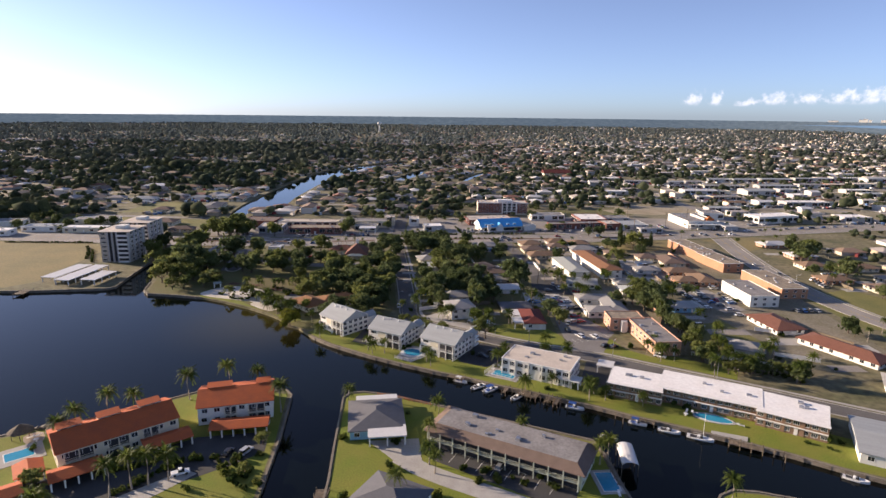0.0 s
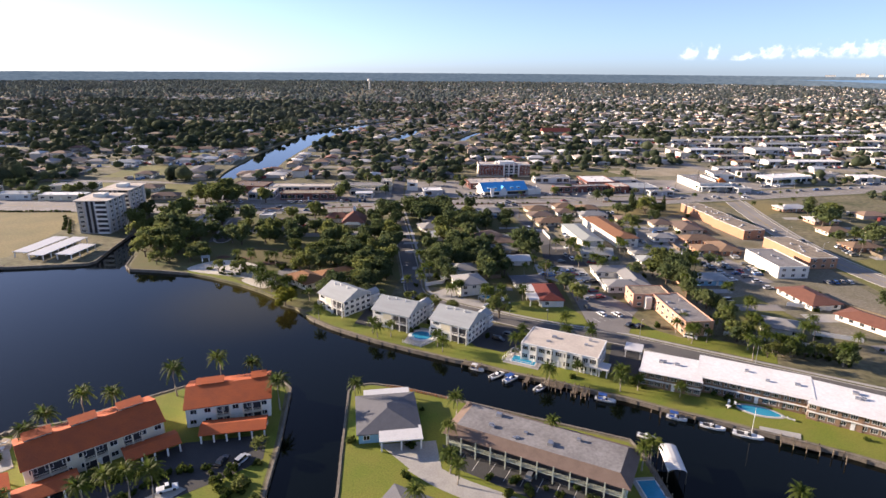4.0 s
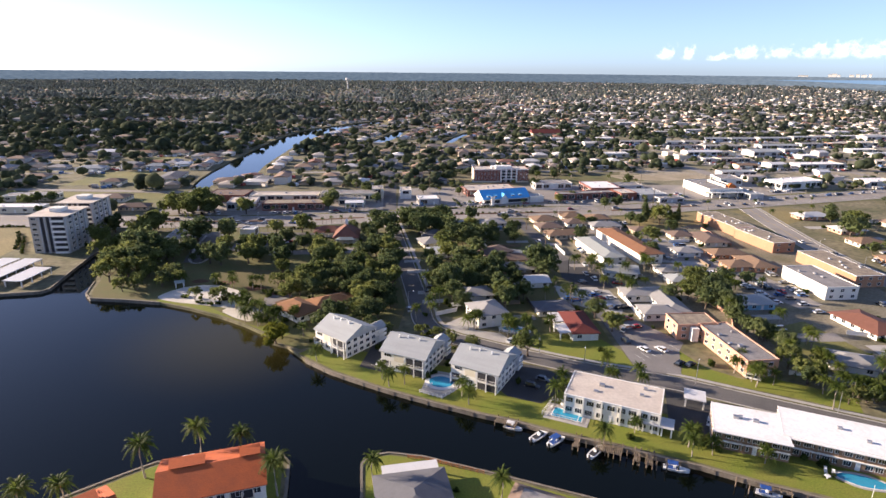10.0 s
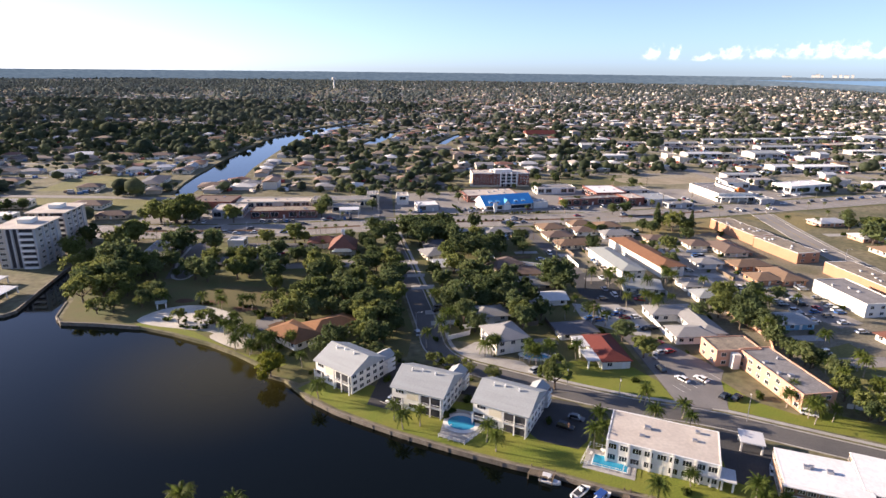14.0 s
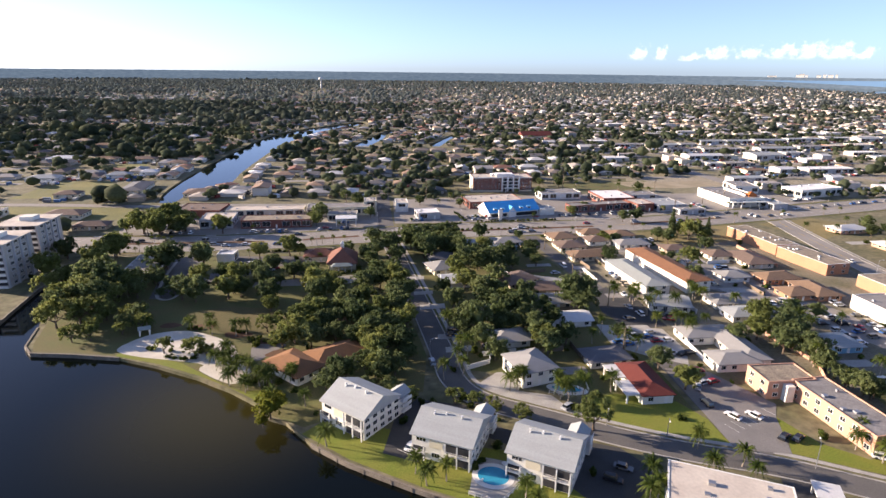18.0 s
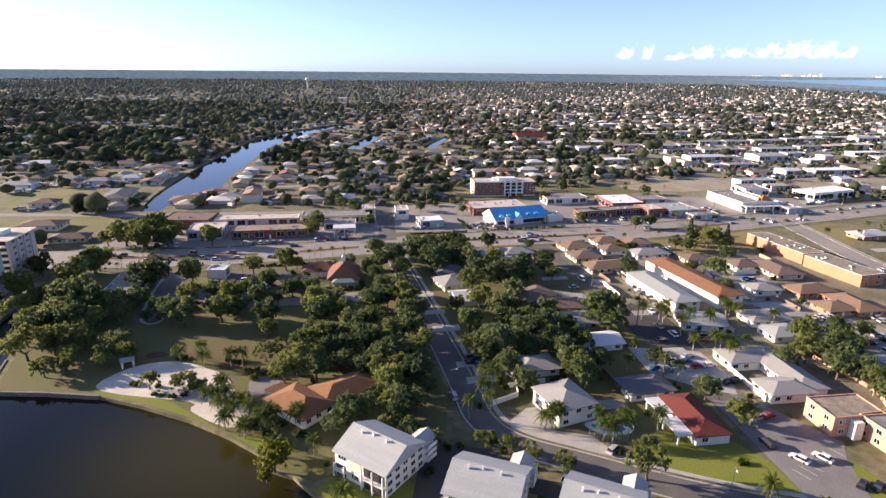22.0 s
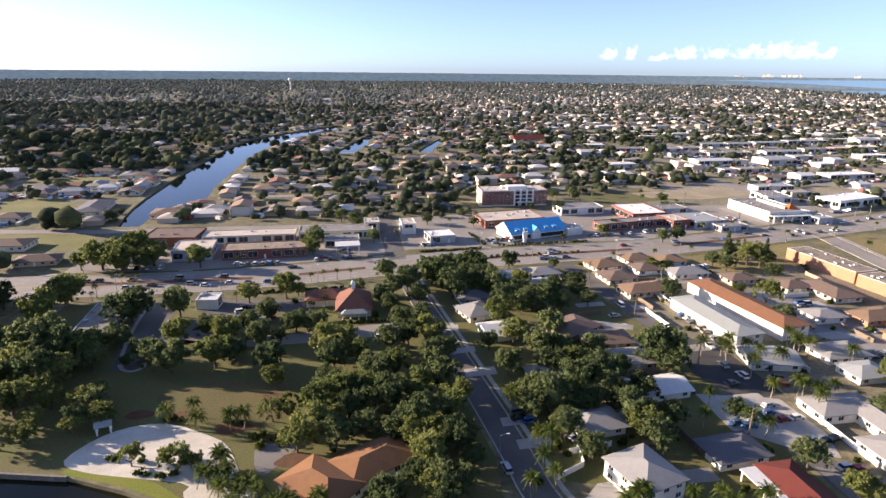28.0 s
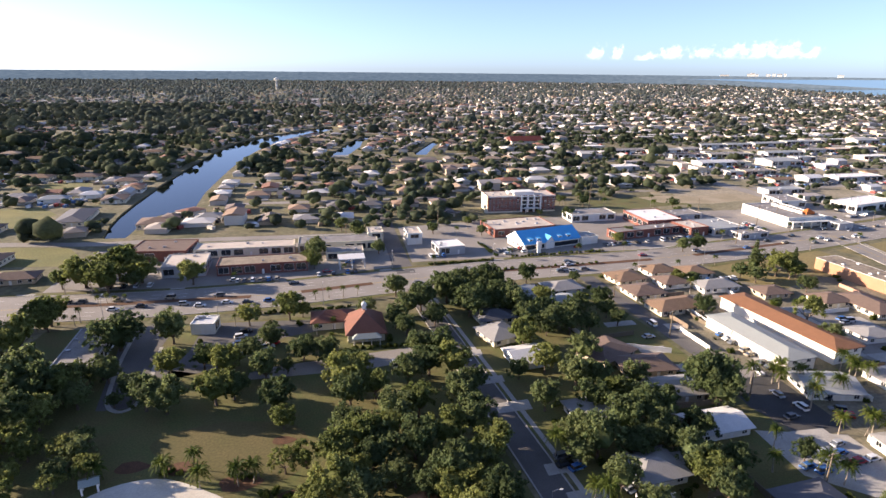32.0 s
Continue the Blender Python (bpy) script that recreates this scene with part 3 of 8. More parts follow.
patch("driveway_1", "pale concrete driveway", "driveway", [(-13, 138.5), (1.5, 140.5), (3.2, 129.5), (-3, 127.5), (-7, 132)], CONCRETE, 0.062)
patch("parking_lot_3", "asphalt parking between the condominiums", "parking lot", [(-31, 212), (-22.5, 208), (-18, 216), (-12, 222), (-8, 232), (-22, 236), (-28, 228)], ASPHALT_SHADE, 0.04)
patch("parking_lot_4", "asphalt parking beside the condominium", "parking lot", [(14, 194), (23, 190), (34, 201), (28, 211), (12, 217), (4, 218), (-4, 224), (-6, 218), (3, 212)], ASPHALT_SHADE, 0.042)
patch("parking_lot_5", "asphalt drive beside the white apartments", "parking lot", [(55, 178), (61, 173), (72, 182), (70, 196), (62, 199)], ASPHALT_SHADE, 0.042)
patch("parking_lot_6", "asphalt parking lot by the salmon apartments", "parking lot", [(57, 209), (70, 206), (76, 222), (80, 228), (70, 247), (57, 250)], ASPHALT_MID, 0.043)
patch("parking_lot_7", "dark asphalt lot behind the houses", "parking lot", [(63, 322), (71, 306), (72, 281), (58, 279), (52, 294), (54, 316)], ASPHALT_SHADE, 0.045)
patch("parking_lot_8", "concrete lot with parked cars", "parking lot", [(46, 284), (69, 279), (70, 262), (66, 252), (58, 256), (46, 266)], CONCRETE, 0.047)
patch("parking_lot_9", "park driveway of grey asphalt", "parking lot", [(-128, 316), (-138, 366), (-130, 374), (-122, 372), (-122, 340), (-106, 334), (-98, 338), (-92, 352), (-78, 358), (-66, 362), (-62, 370), (-112, 372), (-112, 350), (-116, 330), (-120, 316)], ASPHALT, 0.04)
patch("parking_lot_10", "pale asphalt church parking", "parking lot", [(-56, 330), (-40, 333), (-26, 345), (-34, 344), (-52, 341), (-90, 334), (-90, 328)], ASPHALT_OLD, 0.04)
patch("parking_lot_11", "pale asphalt shop forecourt", "parking lot", [(-186, 412), (-130, 411), (-88, 415), (-40, 428), (-40, 476), (-186, 470)], ASPHALT_OLD, 0.036)
patch("parking_lot_12", "worn asphalt lots round the shops", "parking lot", [(-30, 434), (20, 436), (106, 442), (215, 470), (290, 492), (280, 540), (200, 520), (120, 520), (20, 510), (-32, 500)], ASPHALT_OLD, 0.034)
patch("parking_lot_13", "worn asphalt lot between low apartments", "parking lot", [(104, 350), (128, 352), (140, 330), (148, 290), (152, 262), (140, 258), (128, 290), (108, 318)], ASPHALT_OLD, 0.034)
patch("driveway_2", "pale paved forecourt of the white house", "driveway", [(-4, 243), (3, 250), (12, 251), (8, 239), (17, 236), (22, 226), (14, 230), (4, 236)], CONCRETE, 0.05)
for dx, dy, dw, dd in ((-7, 266, 9, 4), (-9, 276, 9, 4), (-14, 303, 10, 5), (-17, 318, 8, 4), (-20, 336, 8, 4), (42, 330, 10, 5), (40, 352, 12, 4), (64, 372, 14, 4), (62, 388, 14, 4)):
    patch("driveway", "pale concrete driveway by a house", "driveway", [(dx - dw / 2, dy - dd / 2), (dx + dw / 2, dy - dd / 2 + 1), (dx + dw / 2, dy + dd / 2 + 1), (dx - dw / 2, dy + dd / 2)], CONCRETE, 0.052)
patch("driveway_3", "pale concrete drive on the island", "driveway", [(-76, 100), (-69, 111.5), (-58, 122.5), (-54.5, 121), (-60, 113), (-68, 102), (-70, 98)], CONCRETE, 0.055)
bays = Geo()
for k in range(9):
    bx, by = 9 + k * 3.6, 135.2 - k * 1.76
    strip([(bx, by), (bx - 2.2, by - 4.5)], 0.14, 0.06, bays, 0)
for k in range(5):
    strip([(-27.5 + k * 2.2, 213.5 + k * 2.6), (-24.0 + k * 2.2, 210.8 + k * 2.6)], 0.14, 0.06, bays, 0)
for k in range(7):
    strip([(60 + k * 2.4, 219.5 + k * 1.2), (61.8 + k * 2.4, 215.5 + k * 1.2)], 0.14, 0.06, bays, 0)
tagged(part("parking_marks", bays, PAINT), "white painted parking bay lines", "road marks", kind="structure")
patch("lawn_17", "bright green grass between beach and lake", "lawn", [(-119, 266.8), (-103, 260.6), (-88, 252.6), (-76, 244.6), (-67, 237.2), (-62, 232), (-58, 236), (-66, 243.5), (-72, 242.5), (-78, 246), (-88, 254.5), (-96, 261), (-106, 265.5), (-118, 270)], LAWN, 0.046)
# lane marks and planted median of the parkway
marks = Geo()
for d in (-9.5, -6, 6, 9.5):
    line = offset(PARKWAY, d)
    for a, b in zip(line, line[1:]):
        n = int((Vector(b) - Vector(a)).length / 9)
        for k in range(n):
            p, q = Vector(a).lerp(Vector(b), k / n), Vector(a).lerp(Vector(b), (k + 0.4) / n)
            strip([tuple(p), tuple(q)], 0.2, 0.062, marks, 0)
tagged(part("lane_marks", marks, PAINT), "white dashed lane marks on the parkway", "road marks", kind="structure")
for a, b in (((-10, 414), (90, 424)), ((-180, 394.5), (-100, 397)), ((-80, 400), (-50, 406.5)), ((115, 428), (180, 443))):
    tagged(part("median", strip([a, b], 3.2, 0.12), MULCH), "brown planted median of the parkway", "median", kind="structure")


# ---- seawalls and docks ----
def seawall(name, line, cap=0.6):
    g = strip(line, cap, 0.22, None, 0)
    n = len(g.v)
    g.v += [(x, y, -3.0) for x, y, _ in g.v]
    for i in range(0, n - 2, 2):
        g.f += [(i, i + 2, i + 2 + n, i + n), (i + 3, i + 1, i + 1 + n, i + 3 + n)]
    ob = tagged(part(name, g, SEAWALL), "weathered concrete seawall along the water", "seawall", kind="structure")
    dist = 0
    for a, b in zip(line, line[1:]):
        L = (Vector(b) - Vector(a)).length
        k = max(1, int(L / 5.0))
        ang = math.degrees(math.atan2(b[1] - a[1], b[0] - a[0]))
        for i in range(k):
            p = Vector(a).lerp(Vector(b), (i + .5) / k)
            w = new("buttress", shared("buttress", lambda: Geo().box(-0.18, -0.45, -3, 0.18, 0.45, 0.15, 0.02).mesh("buttress", SEAWALL)))
            w.parent, w.matrix_basis = ob, pose(p.x, p.y, 0, 0, 0, ang)
    return ob


seawall("seawall_1", CANAL_NORTH[:-2])
seawall("seawall_2", [(-36, 115)] + LAKE_SOUTH[2:12])
seawall("seawall_3", SOUTH_SHORE[8:25])
seawall("seawall_4", SOUTH_SHORE[1:8])
seawall("seawall_5", NORTH_SHORE[1:8])
seawall("seawall_6", NORTH_SHORE[12:17])

# ---- buildings ----
def window_mesh(w, h, bars):
    """One connected frame: rim, mullions and the reveals of each light."""
    def make():
        t, b = 0.09, 0.035
        xs = [-w / 2 - t, -w / 2]
        for i in range(1, bars):
            x = -w / 2 + w * i / bars
            xs += [x - b, x + b]
        xs += [w / 2, w / 2 + t]
        zs = [-h / 2 - t, -h / 2, h / 2, h / 2 + t]
        n, g = len(xs), Geo()
        for y in (-0.06, 0.02):
            g.v += [(x, y, z) for z in zs for x in xs]
        f, k = (lambda i, j: j * n + i), 4 * n
        for i in range(n - 1):
            for j in range(3):
                q = [f(i, j), f(i + 1, j), f(i + 1, j + 1), f(i, j + 1)]
                if j == 1 and i % 2 == 1:          # an opening
                    g.f += [(q[a], q[a - 1], q[a - 1] + k, q[a] + k) for a in range(4)]
                else:
                    g.f.append(tuple(q))
        rim = [f(i, 0) for i in range(n)] + [f(n - 1, j) for j in (1, 2)] + [f(i, 3) for i in reversed(range(n))] + [f(0, j) for j in (2, 1)]
        g.f += [(a, a + k, c + k, c) for a, c in zip(rim, rim[1:] + rim[:1])]
        return g.mesh("window", TRIM)
    return shared(("window", w, h, bars), make)


def pane_mesh(w, h):
    return shared(("pane", w, h), lambda: Geo().box(-w / 2, -0.025, -h / 2, w / 2, 0.01, h / 2).mesh("pane", GLASS))


def glazed_mesh(w, h, bars):
    def make():
        me, k = window_mesh(w, h, bars).copy(), bmesh.new()
        me.materials.append(GLASS)
        k.from_mesh(me)
        f = k.faces.new([k.verts.new(p) for p in ((-w / 2, -0.02, -h / 2), (w / 2, -0.02, -h / 2), (w / 2, -0.02, h / 2), (-w / 2, -0.02, h / 2))])
        f.material_index = 1
        k.to_mesh(me)
        k.free()
        return me
    return shared(("glazed", w, h, bars), make)


def put_window(parent, x, y, z, w, h, turn, bars=2, name="window"):
    root = parent.parent or parent
    if root.matrix_world.translation.y > 258:          # far off, the glass stays in its frame's mesh
        a = new(name, glazed_mesh(w, h, bars))
        a.parent, a.matrix_basis = parent, pose(x, y, z, 0, 0, turn)
        return a
    a = new(name, window_mesh(w, h, bars))
    a.parent, a.matrix_basis = parent, pose(x, y, z, 0, 0, turn)
    b = new("pane", pane_mesh(w, h))
    b.parent = a
    return a


def roof_geo(kind, w, d, h, rise, over):
    g, x, y = Geo(), w / 2 + over, d / 2 + over
    low = h - 0.22
    if kind == "flat":
        g.box(-w / 2, -d / 2, h, w / 2, d / 2, h + 0.12)
        return g
    if kind == "slab":
        g.box(-x, -y, h, x, y, h + 0.3)
        return g
    if kind == "hip":
        r = (x - y) if x > y else 0
        s = (y - x) if y > x else 0
        top = [(-r, -s, h + rise), (r, s, h + rise)]
        e = [(-x, -y, h), (x, -y, h), (x, y, h), (-x, y, h)]
        if x >= y:
            g.face(e[0], e[1], top[1], top[0]), g.face(e[1], e[2], top[1]), g.face(e[2], e[3], top[0], top[1]), g.face(e[3], e[0], top[0])
        else:
            g.face(e[0], e[1], top[0]), g.face(e[1], e[2], top[1], top[0]), g.face(e[2], e[3], top[1]), g.face(e[3], e[0], top[0], top[1])
    elif kind == "gable":           # ridge along x
        e = [(-x, -y, h), (x, -y, h), (x, y, h), (-x, y, h)]
        a, b = (-x, 0, h + rise), (x, 0, h + rise)
        g.face(e[0], e[1], b, a), g.face(e[2], e[3], a, b), g.face(e[1], e[2], b), g.face(e[3], e[0], a)
    elif kind == "mansard":
        i = rise * 1.9
        e = [(-x, -y, h), (x, -y, h), (x, y, h), (-x, y, h)]
        t = [(-x + i, -y + i, h + rise), (x - i, -y + i, h + rise), (x - i, y - i, h + rise), (-x + i, y - i, h + rise)]
        for k in range(4):
            g.face(e[k], e[(k + 1) % 4], t[(k + 1) % 4], t[k])
    b = [(-x, -y, low), (x, -y, low), (x, y, low), (-x, y, low)]
    for k in range(4):
        g.face(b[k], b[(k + 1) % 4], e[(k + 1) % 4], e[k])
    g.face(*reversed(b))
    return g


def building(name, label, category, x, y, w, d, yaw, h, roof="hip", rise=1.6, over=0.6, wall=WHITE, top=SHINGLE_GREY, floors=1, bay=3.4, win=(1.5, 1.2), sides="flr", bars=2, parapet=0.4, units=0, group="", seed=1):
    """A box of a building with its wall, roof, windows and door."""
    rnd = random.Random(seed * 7919 + int(x * 10) + int(y * 3))
    e = thing(name, label, category, pose(x, y, 0, 0, 0, yaw), group)
    part("wall", Geo().box(-w / 2, -d / 2, -0.1, w / 2, d / 2, h if roof != "flat" else h + 0.02), wall, e)
    ro = part("roof", roof_geo(roof, w, d, h, rise, over), top, e)
    if roof == "flat":
        g, p = Geo(), 0.25
        z0, z1 = h, h + parapet
        g.box(-w / 2 - .08, -d / 2 - .08, z0, w / 2 + .08, -d / 2 + p, z1), g.box(-w / 2 - .08, d / 2 - p, z0, w / 2 + .08, d / 2 + .08, z1)
        g.box(-w / 2 - .08, -d / 2 + p, z0, -w / 2 + p, d / 2 - p, z1), g.box(w / 2 - p, -d / 2 + p, z0, w / 2 + .08, d / 2 - p, z1)
        part("parapet", g, wall if parapet > 0.3 else TRIM, e)
    if roof == "mansard":
        i = rise * 1.9 - over
        part("roof_deck", Geo().box(-w / 2 + i, -d / 2 + i, h + rise - 0.1, w / 2 - i, d / 2 - i, h + rise + 0.03), ROOF_GREY, ro)
    for k in range(units):
        ux, uy = rnd.uniform(-w * .4, w * .4), rnd.uniform(-d * .32, d * .32)
        zz = h + (rise if roof == "mansard" else 0.1)
        s = rnd.uniform(0.4, 0.8)
        part("roof_unit", Geo().box(ux - s, uy - s * .8, zz, ux + s, uy + s * .8, zz + rnd.uniform(0.35, 0.8), 0.05), METAL, ro)
    fh = h / floors
    for fl in range(floors):
        z = fl * fh + fh * 0.55
        for side, length, turn in (("f", w, 0), ("b", w, 180), ("l", d, -90), ("r", d, 90)):
            facing = radians(yaw + turn - 90)
            if side not in sides or math.sin(facing) > 0.55:      # walls that face away over the whole flight stay plain
                continue
            n = max(1, int(length / bay))
            for k in range(n):
                u = -length / 2 + (k + 0.5) * length / n + rnd.uniform(-.15, .15)
                px, py = {"f": (u, -d / 2), "b": (-u, d / 2), "l": (-w / 2, -u), "r": (w / 2, u)}[side]
                if fl == 0 and side == "f" and k == n // 2:
                    dr = new("door", shared(("door", fh > 2.4), lambda: Geo().box(-0.5, -0.06, 0, 0.5, 0.02, 2.1).box(-0.6, -0.08, 2.1, 0.6, 0.02, 2.2).mesh("door", TRIM)))
                    dr.parent, dr.matrix_basis = e, pose(px, py, 0.05, 0, 0, turn)
                else:
                    put_window(e, px, py, z, win[0], min(win[1], fh - 1.0), turn, bars)
    return e


def gallery(e, w, d, h, floors, posts, mat=TRIM, side=-1, deep=1.5, rail=True, x0=None, x1=None):
    """Open walkways with slabs, posts and railings along the front (side -1) or back of a building."""
    fh = h / floors
    a, b = (-w / 2, w / 2) if x0 is None else (x0, x1)
    y0 = side * d / 2
    y1 = y0 + side * deep
    lo, hi = min(y0, y1), max(y0, y1)
    # Dark sheet on the flat wall, painting the shade behind the walkways.
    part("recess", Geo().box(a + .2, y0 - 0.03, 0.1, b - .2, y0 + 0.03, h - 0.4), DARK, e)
    for f in range(1, floors):
        part("walkway", Geo().box(a, lo, f * fh - 0.22, b, hi, f * fh), mat, e)
        if rail:
            g = Geo().box(a, y1 - 0.04, f * fh + 0.95, b, y1 + 0.04, f * fh + 1.03)
            n = int((b - a) / 0.45)
            for k in range(n + 1):
                x = a + (b - a) * k / n
                g.box(x - 0.025, y1 - 0.025, f * fh, x + 0.025, y1 + 0.025, f * fh + 0.95)
            part("railing", g, mat, e)
    for k in range(posts + 1):
        x = a + 0.15 + (b - a - 0.3) * k / posts
        p = new("post", shared(("post", h, mat.name), lambda: Geo().box(-0.14, -0.14, 0, 0.14, 0.14, h).mesh("post", mat)))
        p.parent, p.matrix_basis = e, pose(x, y1, 0)


def dormer(e, x, y, z, w, h, deep, wall, top, turn=0):
    """A raised strip on a roof with a sloped cap."""
    g = Geo().box(-w / 2, -deep / 2, 0, w / 2, deep / 2, h)
    o = part("dormer", g, wall, e)
    o.matrix_basis = pose(x, y, z, 0, 0, turn)
    r = Geo()
    r.face((-w / 2 - .2, -deep / 2 - .3, h), (w / 2 + .2, -deep / 2 - .3, h), (w / 2 + .2, deep / 2 + .4, h + 0.45), (-w / 2 - .2, deep / 2 + .4, h + 0.45))
    r.face((-w / 2 - .2, deep / 2 + .4, h + 0.35), (w / 2 + .2, deep / 2 + .4, h + 0.35), (w / 2 + .2, -deep / 2 - .3, h - .1), (-w / 2 - .2, -deep / 2 - .3, h - .1))
    r.face((-w / 2 - .2, -deep / 2 - .3, h - .1), (w / 2 + .2, -deep / 2 - .3, h - .1), (w / 2 + .2, -deep / 2 - .3, h), (-w / 2 - .2, -deep / 2 - .3, h))
    part("dormer_roof", r, top, o)
    for k in range(max(1, int(w / 2.2))):
        u = -w / 2 + (k + .5) * w / max(1, int(w / 2.2))
        put_window(o, u, -deep / 2, h * 0.5, 1.5, h * 0.5, 0)
    return o


def carport(name, label, x, y, w, d, yaw, h, top, bays, roof="gable", rise=0.9, wallmat=WHITE, back=True, group="carports"):
    """A roof on posts, open in front, with a back wall."""
    e = thing(name, label, "carport", pose(x, y, 0, 0, 0, yaw), group)
    part("roof", roof_geo(roof, w, d, h, rise, 0.25), top, e)
    if back:
        part("back_wall", Geo().box(-w / 2, d / 2 - 0.2, 0, w / 2, d / 2, h - .23), wallmat, e)
    for k in range(bays + 1):
        px = -w / 2 + 0.25 + (w - 0.5) * k / bays
        for py in (-d / 2 + 0.25, d / 2 - 0.5):
            p = new("post", shared(("cpost", h, wallmat.name), lambda: Geo().box(-0.2, -0.2, 0, 0.2, 0.2, h - .22).mesh("post", wallmat)))
            p.parent, p.matrix_basis = e, pose(px, py, 0)
    return e


# island across the canal
a1 = building("apartment_house", "two-storey cream apartment house with orange tile roof by the lake", "apartment house", -83.4, 134.5, 29.5, 14.5, 42, 5.8, "gable", 2.5, 0.5, CREAM, TILE_ORANGE, 2, bay=3.2)
a2 = building("apartment_house", "two-storey white apartment house with orange tile roof at the island tip", "apartment house", -56.3, 154.4, 21.4, 14.6, 17, 5.8, "gable", 2.4, 0.5, WHITE, TILE_ORANGE, 2, bay=3.2)
for k in (-10.5, -1.0, 9.5):
    dormer(a1, k, 1.6, 7.4, 5.6, 1.3, 2.6, CREAM, TILE_ORANGE)
dormer(a2, -5.0, 1.4, 7.2, 7.0, 1.2, 2.4, CREAM, TILE_ORANGE)
dormer(a2, 8.0, 1.4, 7.2, 4.0, 1.2, 2.4, CREAM, TILE_ORANGE)
for q0, q1 in ((-13.5, -6.5), (-3.5, 2.0), (5.0, 9.5)):
    gallery(a1, 29.5, 14.5, 5.4, 2, 2, CREAM, -1, 1.0, True, q0, q1)
for q0, q1 in ((-3.2, 0.4), (3.5, 8.5)):
    gallery(a2, 21.4, 14.6, 5.4, 2, 2, CREAM, -1, 1.0, True, q0, q1)
for cx, cy, cw, cyaw in ((-51.0, 142.1, 16, 12), (-68.1, 133.1, 12, 39), (-83.8, 117.8, 12, 40), (-95.5, 107.0, 9, 42), (-96.0, 117.5, 7, 130)):
    carport("carport", "long carport with orange tile roof and white posts", cx, cy, cw, 6.2, cyaw, 2.7, TILE_ORANGE, max(3, int(cw / 3)), group="island carports")
gh = building("house", "low blue-walled house with dark grey hip roof", "house", -11.9, 148.5, 15.5, 17.5, 10, 3, "hip", 2.1, 0.6, BLUEWALL, SHINGLE_GREY)
carport("carport", "white ribbed metal carport roof beside a driveway", -7.4, 138.9, 10.4, 5.6, 9, 2.9, METAL_WHITE, 2, "slab", 0.3, TRIM, False)
carport("patio_roof", "white metal patio roof behind a grey house", -13.2, 158.8, 12.5, 3.6, 10, 2.6, METAL_WHITE, 4, "slab", 0.3, TRIM, False)
building("house", "low white house with blue-grey hip roof on the island", "house", -3.1, 110.5, 15, 13, -26, 3, "hip", 2.3, 0.6, WHITE, SHINGLE_GREY)
lb = building("apartment_house", "long two-storey pale green apartment house with brown shingle mansard roof", "apartment house", 27.0, 134.3, 43.8, 13.9, -26, 4.8, "mansard", 1.5, 1.0, PALEGREEN, SHINGLE_BROWN, 2, units=9, sides="lr")
gallery(lb, 43.0, 13.9, 4.8, 2, 11, PALEGREEN, -1, 1.0)
# canal front
for k, (gx, gy, gw, gyaw) in enumerate(((-37.1, 227.4, 15.0, -39.5), (-14.0, 214.0, 15.2, -25.5), (7.9, 205.0, 15.2, -29.5))):
    gc = building("condominium", "three-storey white condominium with pale grey metal gable roof by the canal", "condominium", gx, gy, gw, 14.0, gyaw, 6.3, "gable", 3.4, 0.5, WHITE, METAL_PALE, 3, group="three lakeside condominiums", sides="lr", bay=2.8)
    gallery(gc, gw, 14.0, 5.9, 2, 2, TRIM, -1, 0.8, True, 1.0, gw / 2 - .1)
    gallery(gc, gw, 14.0, 3.6, 2, 1, TRIM, -1, 0.8, True, -gw / 2 + .1, -4.0)
    put_window(gc, -5.2, -7.0, 5.2, 2.4, 0.9, 0, 3)
    put_window(gc, -1.4, -7.0, 1.6, 2.0, 1.2, 0, 3)
    part("sign_panel", Geo().box(-3.0, -7.14, 3.6, 0.4, -7.02, 5.6), CREAM, gc)
    part("stair_wing", Geo().box(gw / 2 - 4.6, 7.0, 0, gw / 2 - .2, 11.2, 5.2), WHITE, gc)
    sw = part("wing_roof", roof_geo("gable", 5.2, 4.6, 5.2, 1.5, 0.3), METAL_PALE, gc)
    sw.matrix_basis = pose(gw / 2 - 2.4, 9.2, 0, 0, 0, 90)
    for z in (1.0, 2.6, 4.2):
        part("landing", Geo().box(gw / 2 - .2, 7.4, z - .1, gw / 2 + 1.0, 11.0, z).box(gw / 2 + .92, 7.4, z, gw / 2 + 1.0, 11.0, z + .95), TRIM, gc)
    part("ridge_cap", Geo().box(-gw / 2 - .5, -.18, 9.6, gw / 2 + .5, .18, 9.76, 0.06), METAL_PALE, gc)
    for vx, vy in ((-4, -1.4), (-1, -0.9), (3, -1.1)):
        part("roof_vent", Geo().box(vx - .2, vy - .2, 8.8, vx + .2, vy + .2, 10.0), TRIM, gc)
pb = building("apartment_house", "two-storey white apartment house with cream flat roof by the canal", "apartment house", 42.5, 186.6, 25, 13.9, -25, 5.8, "flat", wall=WHITE, top=ROOF_CREAM, floors=2, units=4, parapet=0.22, sides="flr", bay=2.7, win=(1.9, 1.4), bars=3)
for k in range(6):
    part("pilaster", Geo().box(-12.4 + k * 4.9, -7.25, 0, -11.9 + k * 4.9, -6.93, 6.1), WHITE, pb)
carport("patio_roof", "white screened patio beside the canal apartments", 51.2, 176.8, 7.5, 4.5, -25, 2.6, METAL_WHITE, 3, "slab", 0.3, TRIM, False)
